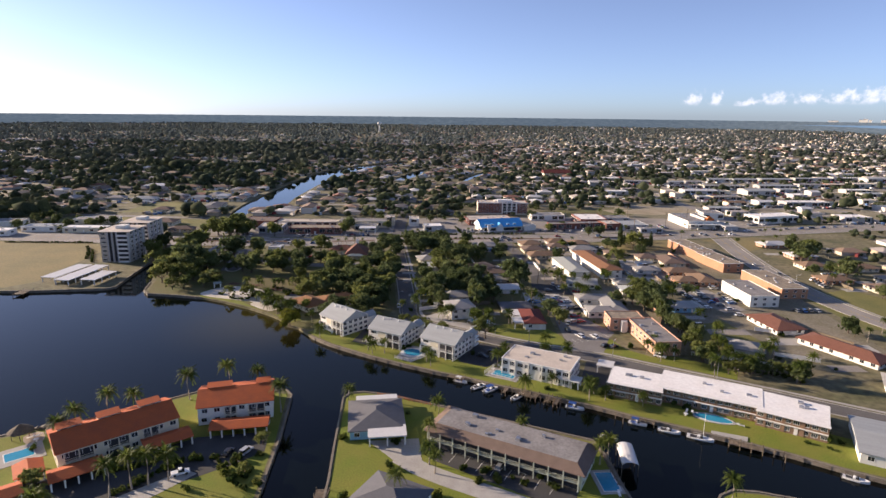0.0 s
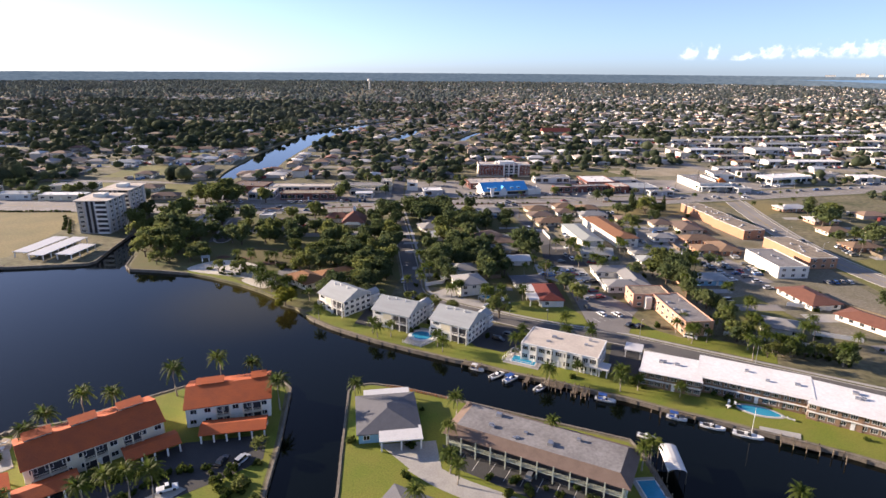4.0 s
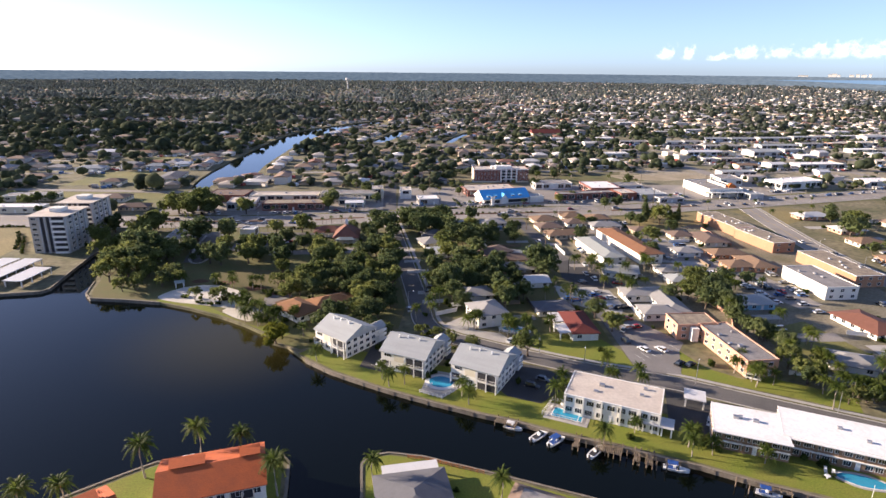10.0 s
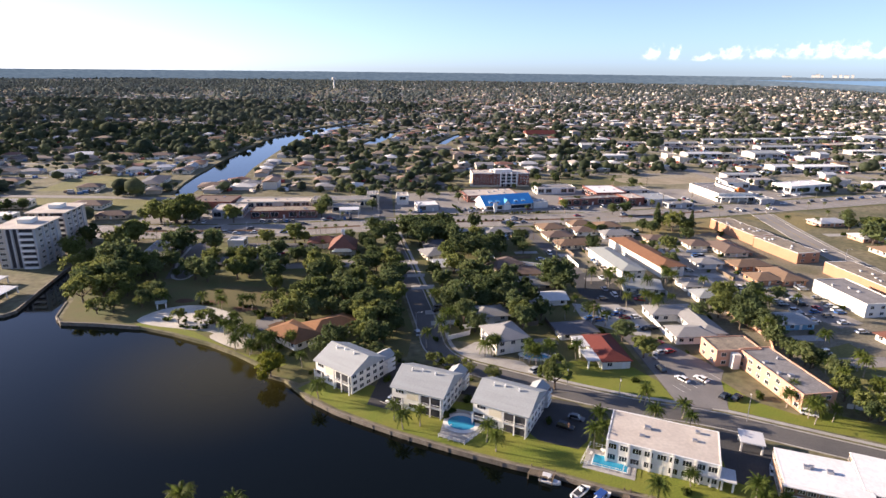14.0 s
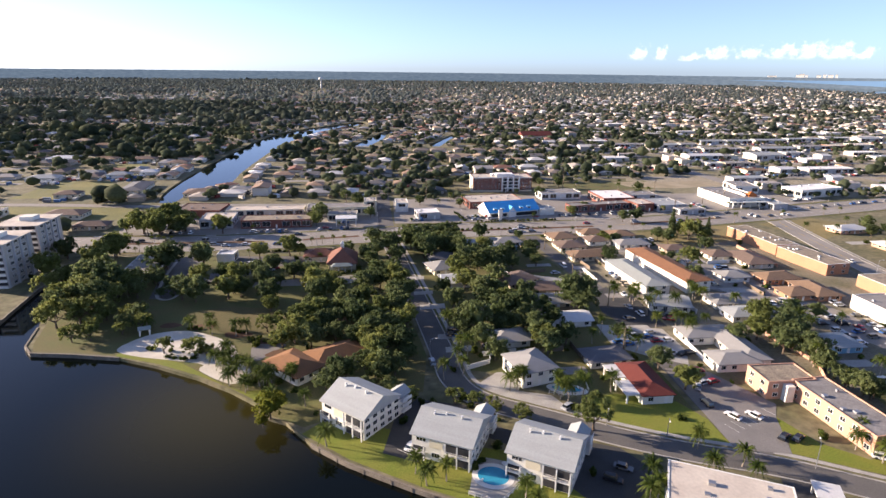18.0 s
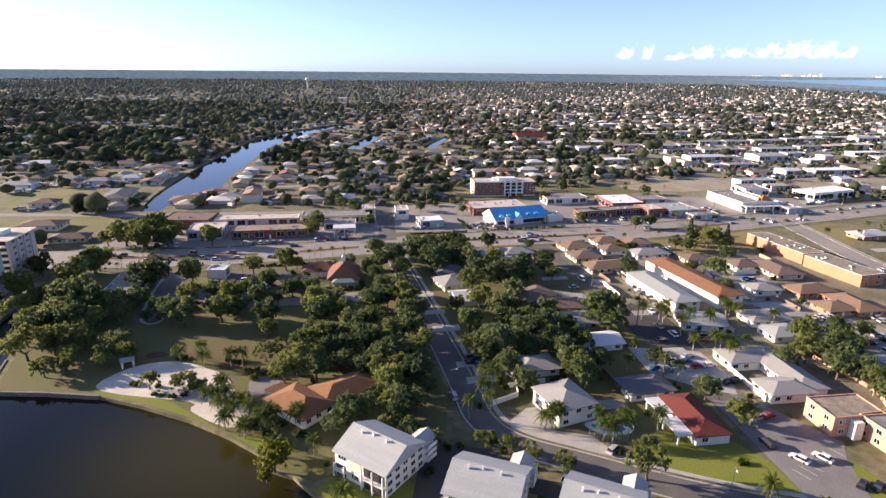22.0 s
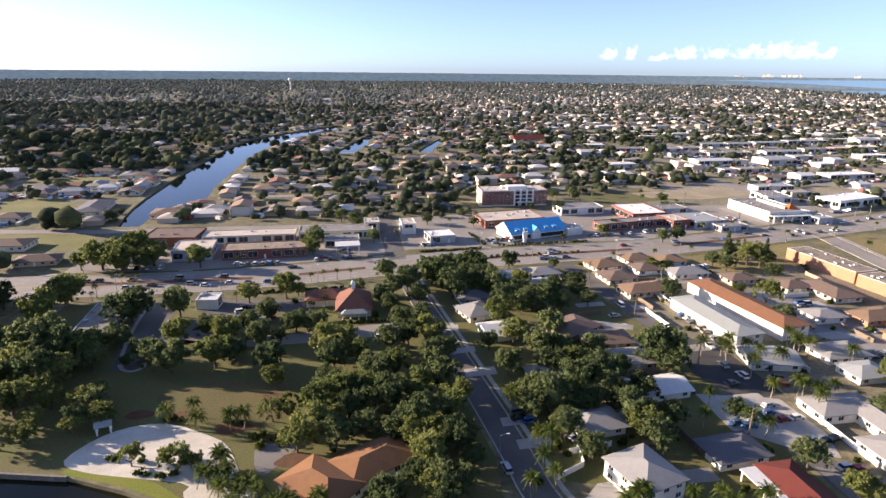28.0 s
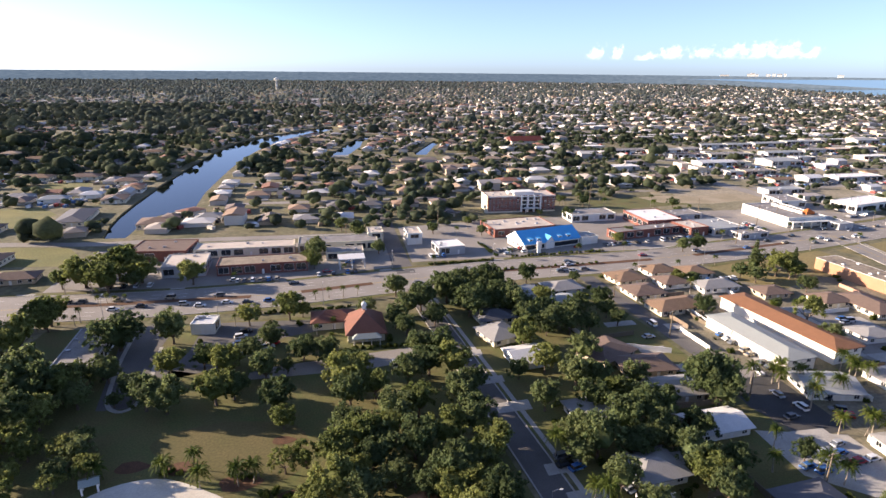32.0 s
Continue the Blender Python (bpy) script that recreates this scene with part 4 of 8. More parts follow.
for wx, wy, ww, wd, wyaw in ((72.85, 172.7, 17.2, 13.2, -22.5), (94.9, 166.9, 30.2, 13.8, -25.5), (114.9, 154.5, 18.6, 14.2, -31.0)):
    wb_ = building("apartment_house", "long two-storey brown brick apartment wing with white flat roof", "apartment house", wx, wy, ww, wd, wyaw, 5.2 + 0.07 * (ww > 20), "flat", wall=BROWN_BRICK, top=ROOF_WHITE, floors=2, units=3, parapet=0.14, bay=2.1, win=(1.5, 1.3), bars=3, group="white roofed apartment wings")
    for k in range(int(ww / 5)):
        part("brick_pier", Geo().box(-ww / 2 + 2 + k * 5, -wd / 2 - .14, 0, -ww / 2 + 2.7 + k * 5, -wd / 2 + .02, 5.1), BROWN_BRICK, wb_)
    part("eave", Geo().box(-ww / 2 - .3, -wd / 2 - 1.0, 5.05, ww / 2 + .3, -wd / 2 - .09, 5.3), ROOF_WHITE, wb_)
    part("floor_band", Geo().box(-ww / 2, -wd / 2 - .5, 2.45, ww / 2, -wd / 2 + .02, 2.65), TRIM, wb_)
building("house", "low house with grey metal roof by the canal", "house", 131.5, 142, 10, 22, -26, 3.4, "gable", 1.2, 0.6, WHITE, METAL_PALE)
carport("carport", "small white flat carport by the street", 66.6, 189.5, 5.2, 5.5, -23, 2.7, METAL_WHITE, 1, "slab", 0.3, TRIM, False)
# along the street
wh = building("house", "two-storey white house with light grey hip roof and palms", "house", 12.9, 248.0, 11.5, 13.0, 18, 5.0, "hip", 2.1, 0.6, WHITE, SHINGLE_LIGHT, 2)
building("house", "low white house with red tile hip roof", "house", 45.6, 239.4, 9.0, 18.8, 3, 3, "hip", 1.7, 0.6, WHITE, TILE_RED)
carport("patio_roof", "white patio roof beside the red roofed house", 38.6, 244.0, 4.2, 7.6, 6, 2.7, METAL_WHITE, 1, "slab", 0.3, TRIM, False)
carport("patio_roof", "white patio roof beside the red roofed house", 38.9, 234.4, 4.4, 7.6, 6, 2.7, METAL_WHITE, 1, "slab", 0.3, TRIM, False)
building("house", "low lakeside house with amber brown shingle hip roof", "house", -59.1, 253.6, 15.6, 10.4, -43, 3.2, "hip", 2.4, 0.8, WHITE, SHINGLE_AMBER)
building("house", "amber brown roofed wing of the lakeside house", "house", -47.5, 260.5, 17, 10, 32, 3.2, "hip", 1.9, 0.8, WHITE, SHINGLE_AMBER)
building("apartment_house", "two-storey salmon apartment house with stained flat roof", "apartment house", 85.7, 236.0, 14.8, 10, 2, 5.4, "flat", wall=PINK, top=ROOF_OLD, floors=2, bay=4)
part_stair = thing("stair_tower", "white outdoor stair tower beside salmon apartments", "stair tower", pose(84.2, 229.8, 0, 0, 0, 2))
part("wall", Geo().box(-1.2, -1, 0, 1.2, 1, 5.0), WHITE, part_stair)
building("apartment_house", "two-storey salmon apartment house with patched grey flat roof", "apartment house", 93.0, 218.6, 10.5, 28.0, 6, 5.4, "flat", wall=PINK, top=ROOF_GREY, floors=2, units=4, bay=4)
for ux, uy, uw, ud in ((80.5, 270.2, 18, 9), (86.4, 260.2, 9, 23), (79.6, 251.2, 14, 9)):
    building("courtyard_wing", "low white courtyard apartment wing with grey shingle roof", "apartment house", ux, uy, uw, ud, 2, 3, "hip", 1.5, 0.6, WHITE, SHINGLE_LIGHT, group="courtyard apartment wings")
L2 = "low suburban house with "
for hx, hy, hw, hd, hyaw, mat, wl, txt in (
        (10.5, 271.5, 12.5, 10, 9, SHINGLE_LIGHT, WHITE, "light grey hip roof"), (39.5, 256.0, 13.5, 9, 8, SHINGLE_GREY, WHITE, "dark grey roof"),
        (-8.0, 347.0, 11, 12, 20, SHINGLE_LIGHT, CREAM, "light grey hip roof"), (-3.0, 329.0, 11, 11, 10, METAL_WHITE, WHITE, "white metal roof"),
        (24.0, 329.0, 16, 12, 30, SHINGLE_BROWN, TAN, "brown shingle roof"), (32.5, 318.5, 16, 10, 0, SHINGLE_BROWN, TAN, "brown shingle roof"),
        (33.5, 304.0, 15, 10, 2, SHINGLE_LIGHT, TAN, "grey shingle roof"), (35.6, 286.0, 15, 9, 7, METAL_WHITE, WHITE, "white metal roof"),
        (7.0, 296.0, 14, 10, 8, SHINGLE_LIGHT, WHITE, "grey shingle roof"), (8.0, 383.0, 16, 11, 12, METAL_PALE, BLUEWALL, "pale blue metal roof"),
        (20.5, 371.5, 15, 11, 12, METAL_PALE, WHITE, "pale metal roof"), (30.0, 388.0, 14, 10, 8, SHINGLE_LIGHT, WHITE, "grey roof"), (-6.0, 362.0, 13, 10, 10, SHINGLE_GREY, CREAM, "dark roof"),
        (62.5, 396.5, 14, 12, 12, SHINGLE_TAN, CREAM, "tan shingle roof"), (62.5, 379.5, 14, 12, 8, SHINGLE_BROWN, CREAM, "brown shingle roof"),
        (68.0, 363.3, 21, 10.6, 10, SHINGLE_TAN, CREAM, "tan shingle roof"), (97.6, 400.0, 13, 11, 5, SHINGLE_TAN, WHITE, "tan shingle roof"),
        (97.0, 382.0, 17, 9.7, 4, SHINGLE_LIGHT, WHITE, "grey shingle roof"), (82.0, 404.0, 13, 10, 8, SHINGLE_TAN, WHITE, "tan roof"), (80.5, 389.0, 12, 10, 6, SHINGLE_BROWN, WHITE, "brown roof"),
        (80.0, 300.0, 15, 12, -10, METAL_PALE, WHITE, "pale blue metal roof"), (106.0, 301.0, 15.5, 10, 2, SHINGLE_LIGHT, WHITE, "grey roof"), (104.0, 288.0, 12, 9, 4, METAL_PALE, WHITE, "pale flat roof"),
        (146.0, 354.0, 13, 21, 4, SHINGLE_BROWN, CREAM, "brown hip roof"), (134.0, 361.0, 12, 10, 4, SHINGLE_BROWN, CREAM, "brown hip roof"), (143.0, 327.0, 17, 10, 6, SHINGLE_TAN, ORANGE, "orange-tan hip roof"),
        (150.0, 311.0, 11, 18, 4, SHINGLE_TAN, ORANGE, "orange-tan hip roof"), (139.5, 308.0, 12, 10, 4, SHINGLE_TAN, ORANGE, "orange-tan hip roof"),
        (127.0, 211.0, 13, 10, -25, SHINGLE_LIGHT, WHITE, "weathered grey roof"), (166.0, 211.0, 30, 11, -60, TILE_BROWN, WHITE, "red tile roof and white walls"), (186.0, 196.0, 22, 11, -58, TILE_BROWN, WHITE, "red tile roof"), (170.0, 178.0, 18, 11, -30, SHINGLE_LIGHT, WHITE, "grey roof"), (154.0, 240.0, 13, 20, 10, TILE_BROWN, WHITE, "red-brown roof"),
        (226.0, 316.0, 17, 11, 5, SHINGLE_TAN, ORANGE, "orange-tan hip roof"), (240.0, 374.0, 16, 11, 5, METAL_WHITE, PINK, "white roof"), (258.0, 345.0, 20, 12, 5, SHINGLE_TAN, CREAM, "tan roof"), (232.0, 348.0, 15, 11, 5, SHINGLE_TAN, CREAM, "tan roof"),
        (244.0, 300.0, 16, 11, 5, SHINGLE_BROWN, CREAM, "brown roof"), (262.0, 318.0, 16, 11, 5, SHINGLE_LIGHT, WHITE, "grey roof"), (240.0, 408.0, 20, 11, 8, METAL_WHITE, PINK, "white roof"), (122.0, 262.0, 14, 10, 3, METAL_PALE, BLUEWALL, "pale roof"),
        (-204.0, 428.0, 18, 10, 8, SHINGLE_BROWN, TAN, "brown roof"), (124.0, 330.0, 12, 9, 4, SHINGLE_LIGHT, WHITE, "grey roof"), (116.0, 372.0, 12, 9, 4, SHINGLE_BROWN, TAN, "brown roof")):
    building("house", L2 + txt, "house", hx, hy, hw, hd, hyaw, 2.55, "gable" if "metal" in txt else "hip", 1.9 if hd > 9.5 else 1.5, 0.85, wl, mat, group="suburban houses")
# large blocks east of the side street
building("apartment_house", "long two-storey white apartment house with orange-brown hip roof", "apartment house", 96.3, 338.5, 49, 11.6, 100, 5.2, "hip", 1.5, 0.7, WHITE, SHINGLE_RUST, 2, bay=5)
gl = building("warehouse", "long white apartment block with pale grey-green hip roof", "apartment house", 78.6, 329.0, 36, 11.0, 98, 4.5, "hip", 1.3, 0.6, WHITE, ROOF_SAGE, 2, bay=4)
building("shop_building", "two-storey orange stucco building with stained flat roof", "shop", 170.7, 383.9, 38, 12.5, 98, 5.4, "flat", wall=ORANGE, top=ROOF_OLD, parapet=0.15, floors=2, units=8, bay=4.5)
building("shop_building", "two-storey orange stucco building with stained flat roof", "shop", 175.0, 348.2, 30, 13, 100, 5.4, "flat", wall=ORANGE, top=ROOF_OLD, parapet=0.15, floors=2, units=6, bay=4.5)
building("shop_building", "two-storey orange stucco building with stained flat roof", "shop", 184.1, 300.9, 37.6, 14, 95, 5.4, "flat", wall=ORANGE, top=ROOF_OLD, parapet=0.15, floors=2, units=6, bay=4.5)
building("shop_building", "two-storey pale pink building with flat grey roof", "shop", 162.2, 281.6, 28, 14.5, 94, 5.4, "flat", wall=WHITE, top=ROOF_GREY, floors=2, units=3, bay=4)
# along the parkway
bl = building("shop_building", "white shop with steep bright blue metal roof and dormers", "shop", 44.0, 457.5, 35, 17, 16.5, 3.8, "gable", 5.2, 0.8, WHITE, BLUE_ROOF, 1, bay=4)
for k in (-13, -8, 5.5, 11):
    dormer(bl, k, -6.2, 4.4, 2.4, 1.5, 2.6, TRIM, BLUE_ROOF)
part("entrance_gable", Geo().prism([(-4.4, -9.3), (0.4, -9.3), (0.4, -7.5), (-4.4, -7.5)], 0, 4.2).face((-4.4, -9.3, 4.2), (0.4, -9.3, 4.2), (-2, -9.3, 6.9)), TRIM, bl)
part("gable_roof", Geo().face((-4.8, -9.6, 3.9), (-2, -9.6, 7.05), (-2, -3, 7.05), (-4.8, -7, 3.9)).face((0.8, -9.6, 3.9), (0.8, -7, 3.9), (-2, -3, 7.05), (-2, -9.6, 7.05)), BLUE_ROOF, bl)
part("end_gable", Geo().face((-17.6, 8.6, 3.7), (-17.6, -8.6, 3.7), (-17.6, 0, 8.8)).face((-18.32, -9.3, 3.8), (-18.32, 9.3, 3.8), (-18.32, 0, 8.95)), TRIM, bl)
part("shop_window_band", Geo().box(-16.5, -8.62, 0.6, -5.2, -8.52, 2.8).box(1.4, -8.62, 0.6, 16.5, -8.52, 2.8), GLASS, bl)
building("shop_building", "flat-roofed red brick store behind the blue roof", "shop", 37.0, 485.5, 38, 22, 10, 4.4, "flat", wall=BRICK, top=ROOF_CREAM, units=9, bay=7, win=(3.5, 2.0))
ho = building("hotel", "four-storey red brick hotel with a white centre bay and flat roof", "hotel", 52.0, 539.0, 46, 18, 2, 10.6, "flat", wall=BRICK, top=ROOF_CREAM, floors=4, bay=2.6, win=(1.3, 1.5), units=6, parapet=0.5, sides="f")
part("end_wall", Geo().box(-23.12, -7.0, 0, -22.9, 9.0, 11.0).box(-24.6, -9.0, 0, -22.95, -5.5, 2.6), CREAM, ho)
for k in range(4):
    part("white_pier", Geo().box(-.9 + k * 4.4, -9.55, 0, .1 + k * 4.4, -8.9, 11.5), TRIM, ho)
    part("white_band", Geo().box(-.9, -9.4, 2.35 + k * 2.65, 13.3, -8.95, 2.85 + k * 2.65), TRIM, ho)
    part("window_bay", Geo().box(.7 + k % 3 * 4.4, -9.3, .4, 2.9 + k % 3 * 4.4, -9.05, 10.4), GLASS, ho) if k < 3 else None
part("cornice", Geo().box(-23.3, -9.2, 10.5, -1.0, -8.95, 11.1).box(13.4, -9.2, 10.5, 23.2, -8.95, 11.1), TRIM, ho)
part("stair_house", Geo().box(-4.5, -5.5, 10.6, 9.0, 2.0, 13.0).box(-7.5, -1.5, 10.6, -4.5, 4.0, 12.2), TRIM, ho)
part("base_course", Geo().box(-23.1, -9.15, 0, -.95, -8.97, 1.0).box(13.35, -9.15, 0, 23.1, -8.97, 1.0), CREAM, ho)
part("entrance_canopy", Geo().box(1.5, -12.5, 2.9, 10.9, -9.5, 3.3).box(1.7, -12.4, 0, 2.1, -12.0, 2.9).box(10.3, -12.4, 0, 10.7, -12.0, 2.9), TRIM, ho)
for tx, ty in ((-199.3, 341.4), (-203.0, 371.8)):
    tw = building("apartment_tower", "seven-storey beige apartment tower with flat overhanging roof", "apartment tower", tx, ty, 17.4, 21, 3, 19.0, "slab", 0.3, 1.1, wall=TOWER, top=ROOF_CREAM, floors=7, units=0, bay=5.0, win=(1.5, 1.2), sides="l", group="lakeside towers")
    for sx, hw in ((-2.6, 0.75), (0.3, 0.75)):
        # Dark strip on the wall face, in place of a shaded slot.
        part("stair_recess", Geo().box(sx - hw, -10.62, 0.4, sx + hw, -10.48, 18.7), DARK, tw)
    for sx in (-3.75, -1.15, 1.65, 8.45):
        part("pier", Geo().box(sx - .35, -11.1, 0, sx + .35, -10.4, 18.95), GREYWALL, tw)
    for sy in (-6.2, -0.8, 4.6):
        part("pier", Geo().box(8.6, sy + 1.6, 0, 9.3, sy + 2.2, 18.95), GREYWALL, tw)
        for f in range(7):
            put_window(tw, 8.7, sy - .4, f * 2.7 + 1.6, 2.4, 1.2, 90, 3)
    for f in range(7):
        z = f * 2.7
        # Dark sheet on the wall, painting the shade behind each balcony.
        part("balcony_recess", Geo().box(2.2, -10.6, z + 1.1, 8.0, -10.46, z + 2.5), DARK, tw)
        part("balcony", Geo().box(2.0, -11.6, z + .05, 8.1, -10.5, z + .2).box(2.0, -11.6, z + .2, 8.1, -11.5, z + 1.1), TRIM, tw)
        put_window(tw, -6.6, -10.5, z + 1.6, 2.4, 1.2, 0, 3)
    part("penthouse", Geo().box(-3, -2, 19.3, 3, 4, 21.2), WHITE, tw)
for k, (cx, cy, cl) in enumerate(((-208.5, 299.5, 28), (-198.0, 297.0, 32), (-185.5, 291.5, 18))):
    carport("carport", "long white metal carport roof by the tower", cx, cy, cl, 8.2, 85, 2.7, METAL_WHITE, int(cl / 5), "slab", 0.3, TRIM, False, "tower carports")
for sx, sy, sw, sd, syaw, sh, wl, tp, txt in (
        (-134.0, 434.0, 18.3, 19, 5, 5, GREYWALL, ROOF_CREAM, "bank with pale flat roof"), (-151.0, 459.0, 27, 20, -3, 5, BRICK, SHINGLE_BROWN, "shop with brown roof"),
        (-99.5, 432.0, 40, 13, 4, 4.6, BRICK, ROOF_OLD, "red brick shop row with flat roof"), (-112.0, 459.0, 48, 12, 3, 4.2, CREAM, ROOF_CREAM, "white shop row with flat roof"), (-66.0, 461.0, 40, 13, 3, 5.2, CREAM, ROOF_GREY, "white shop row with grey roof"),
        (-62.4, 446.0, 18, 10, 2, 4, CREAM, ROOF_GREY, "filling station shop"), (-46.5, 470.0, 8, 12, 3, 7, CREAM, ROOF_CREAM, "narrow yellow commercial block"), (-26.0, 470.0, 8, 13, 4, 6, WHITE, ROOF_CREAM, "small two-storey white office"),
        (-9.6, 450.0, 14, 13, 10, 4, GREYWALL, ROOF_WHITE, "store with white canopy roof"), (-143.2, 349.5, 11.5, 28, 5, 3.8, GREYWALL, ROOF_GREY, "low flat-roofed park building"), (-110.4, 366.0, 8, 7.5, -3, 3.8, WHITE, METAL_WHITE, "small white drive-in kiosk"),
        (124.5, 492.0, 23, 28, 5, 5.5, BRICK, ROOF_WHITE, "large brick store with white flat roof"), (107.0, 467.5, 44, 9, 12, 4.4, BRICK, ROOF_GREY, "red fronted shop row"), (136.6, 469.5, 12.5, 16, 12, 5, BRICK, ROOF_CREAM, "red brick shop"), (155.0, 472.5, 21, 22, 8, 4.2, GREYWALL, METAL_PALE, "pale blue roofed shop"),
        (149.5, 502.0, 22, 13, 8, 4.0, GREYWALL, ROOF_GREY, "low grey roofed shop"), (166.0, 457.0, 19, 9, 8, 3.2, GREYWALL, ROOF_GREY, "low dark shop"), (233.6, 474.0, 11, 20, 8, 3.8, GREYWALL, METAL_PALE, "low shop with pale blue roof"),
        (244.0, 530.0, 18, 22, -5, 5.5, WHITE, ROOF_GREY, "white filling station store"), (68.0, 458.0, 10, 9, 14, 4, WHITE, METAL_PALE, "small white kiosk shop"),
        (292.0, 514.0, 42, 18, 16, 6, WHITE, ROOF_WHITE, "long white store"), (90.0, 508.0, 30, 14, 6, 4.5, WHITE, ROOF_GREY, "low shop")):
    building("shop_building", txt + " along the parkway", "shop", sx, sy, sw, sd, syaw, sh, "flat", wall=wl, top=tp, units=3, bay=5.6, win=(4.4, 2.8), floors=2 if sh >= 6 and sw < 15 else 1, group="parkway shops")
st = building("shop_building", "wide white store with a grey flat roof and an orange gable", "shop", 215.0, 494.0, 27, 40, 4, 5.6, "flat", wall=WHITE, top=ROOF_GREY, units=6, bay=6.4, win=(4.6, 3.0), parapet=0.7, sides="f", group="parkway shops")
part("raised_parapet", Geo().box(3.5, -12, 5.6, 4.0, 14, 7.4), WHITE, st)
part("orange_gable", Geo().prism([(5.5, -13.5), (11.5, -13.5), (11.5, -9.0), (5.5, -9.0)], 5.65, 6.8).face((5.2, -13.8, 6.8), (11.8, -13.8, 6.8), (8.5, -11.2, 9.2)).face((11.8, -13.8, 6.8), (11.8, -8.7, 6.8), (8.5, -11.2, 9.2)).face((5.2, -8.7, 6.8), (5.2, -13.8, 6.8), (8.5, -11.2, 9.2)).face((11.8, -8.7, 6.8), (5.2, -8.7, 6.8), (8.5, -11.2, 9.2)), SAFETY, st)
part("arcade_roof", Geo().box(-13.8, -24.5, 3.7, 13.6, -20.1, 4.3), WHITE, st)
for k in range(5):
    part("arcade_column", Geo().box(-13.4 + k * 6.6, -24.3, 0, -12.7 + k * 6.6, -23.6, 3.7), WHITE, st)
carport("canopy", "white flat filling station canopy", -59.0, 431.0, 12, 8, 5, 4.8, METAL_WHITE, 2, "slab", 0.3, TRIM, False, "canopies")
ch = building("church", "low church with steep red-brown roof, white cupola and pillared porch", "church", -54.2, 357.6, 12.5, 16.5, 3, 3.2, "hip", 5.4, 0.9, CREAM, TILE_BROWN, bay=4)
part("cupola", Geo().box(-.75, .4, 7.6, .75, 1.9, 9.9).box(-.95, .2, 9.9, .95, 2.1, 10.05), WHITE, ch)
part("cupola_roof", Geo().face((-.9, .25, 10.05), (.9, .25, 10.05), (0, 1.15, 11.7)).face((.9, .25, 10.05), (.9, 2.05, 10.05), (0, 1.15, 11.7)).face((.9, 2.05, 10.05), (-.9, 2.05, 10.05), (0, 1.15, 11.7)).face((-.9, 2.05, 10.05), (-.9, .25, 10.05), (0, 1.15, 11.7)), WHITE, ch)
part("porch_roof", roof_geo("hip", 9.5, 3.6, 2.8, 1.1, 0.3), GREEN_ROOF, ch).matrix_basis = pose(0, -9.6, 0)
for px in (-4.4, -1.5, 1.5, 4.4):
    part("porch_column", Geo().tube([(px, -11.1, 0), (px, -11.1, 2.62)], [.2, .17], 8), WHITE, ch)
building("church_hall", "low hall with red-brown hip roof beside the church", "church", -65.5, 366.0, 15, 10, 3, 3.0, "hip", 2.6, 0.7, CREAM, TILE_BROWN, bay=4)
for hx, hy, hw, hd, hyaw, hh, wl, tp, txt in ((-225, 539, 16, 36, 8, 3.2, CREAM, SHINGLE_GREY, "long low grey roofed house by the canal end"), (-172, 520, 21, 17, 6, 3.2, CREAM, SHINGLE_BROWN, "wide brown hip-roofed canal house"), (-222, 592, 15, 17, 8, 3.0, CREAM, SHINGLE_BROWN, "low brown hip-roofed canal house"),
                                              (-232, 455.0, 22, 14, 0, 3.2, CREAM, SHINGLE_BROWN, "low brown roofed house beside the field"), (-222, 626, 15, 14, 4, 3.0, WHITE, SHINGLE_TAN, "low tan hip-roofed canal house"), (-146, 530, 15, 12, 10, 3.0, WHITE, SHINGLE_LIGHT, "low pale roofed canal house")):
    building("house", txt, "house", hx, hy, hw, hd, hyaw, hh, "hip", 2.0, 0.6, wall=wl, top=tp, group="canal houses")
for hx, hy, hw, hd, hyaw, wl, tp, txt in ((-310, 422, 26, 12, 4, WHITE, METAL_PALE, "low shop with pale blue-grey roof"), (-332, 404, 22, 11, 4, WHITE, ROOF_WHITE, "low white roofed store"), (-274, 420, 32, 10, 2, CREAM, ROOF_WHITE, "long low white roofed shop row"), (-288, 456, 34, 12, 6, CREAM, ROOF_GREY, "long low grey roofed row"), (-352, 440, 26, 14, 6, WHITE, ROOF_GREY, "low grey roofed store")):
    building("shop_building", txt + " west along the parkway", "shop", hx, hy, hw, hd, hyaw, 4.0, "flat", wall=wl, top=tp, units=3, bay=6, win=(2.6, 1.5), parapet=0.3, group="parkway shops")

road("road_14", "pale narrow drive winding through the park", [(-134, 363.5), (-132, 345), (-128, 325), (-125.5, 317), (-120.7, 314), (-117.6, 318), (-119, 334.5), (-122, 354)], 1.3, CONCRETE, kerb=False, z=0.06)

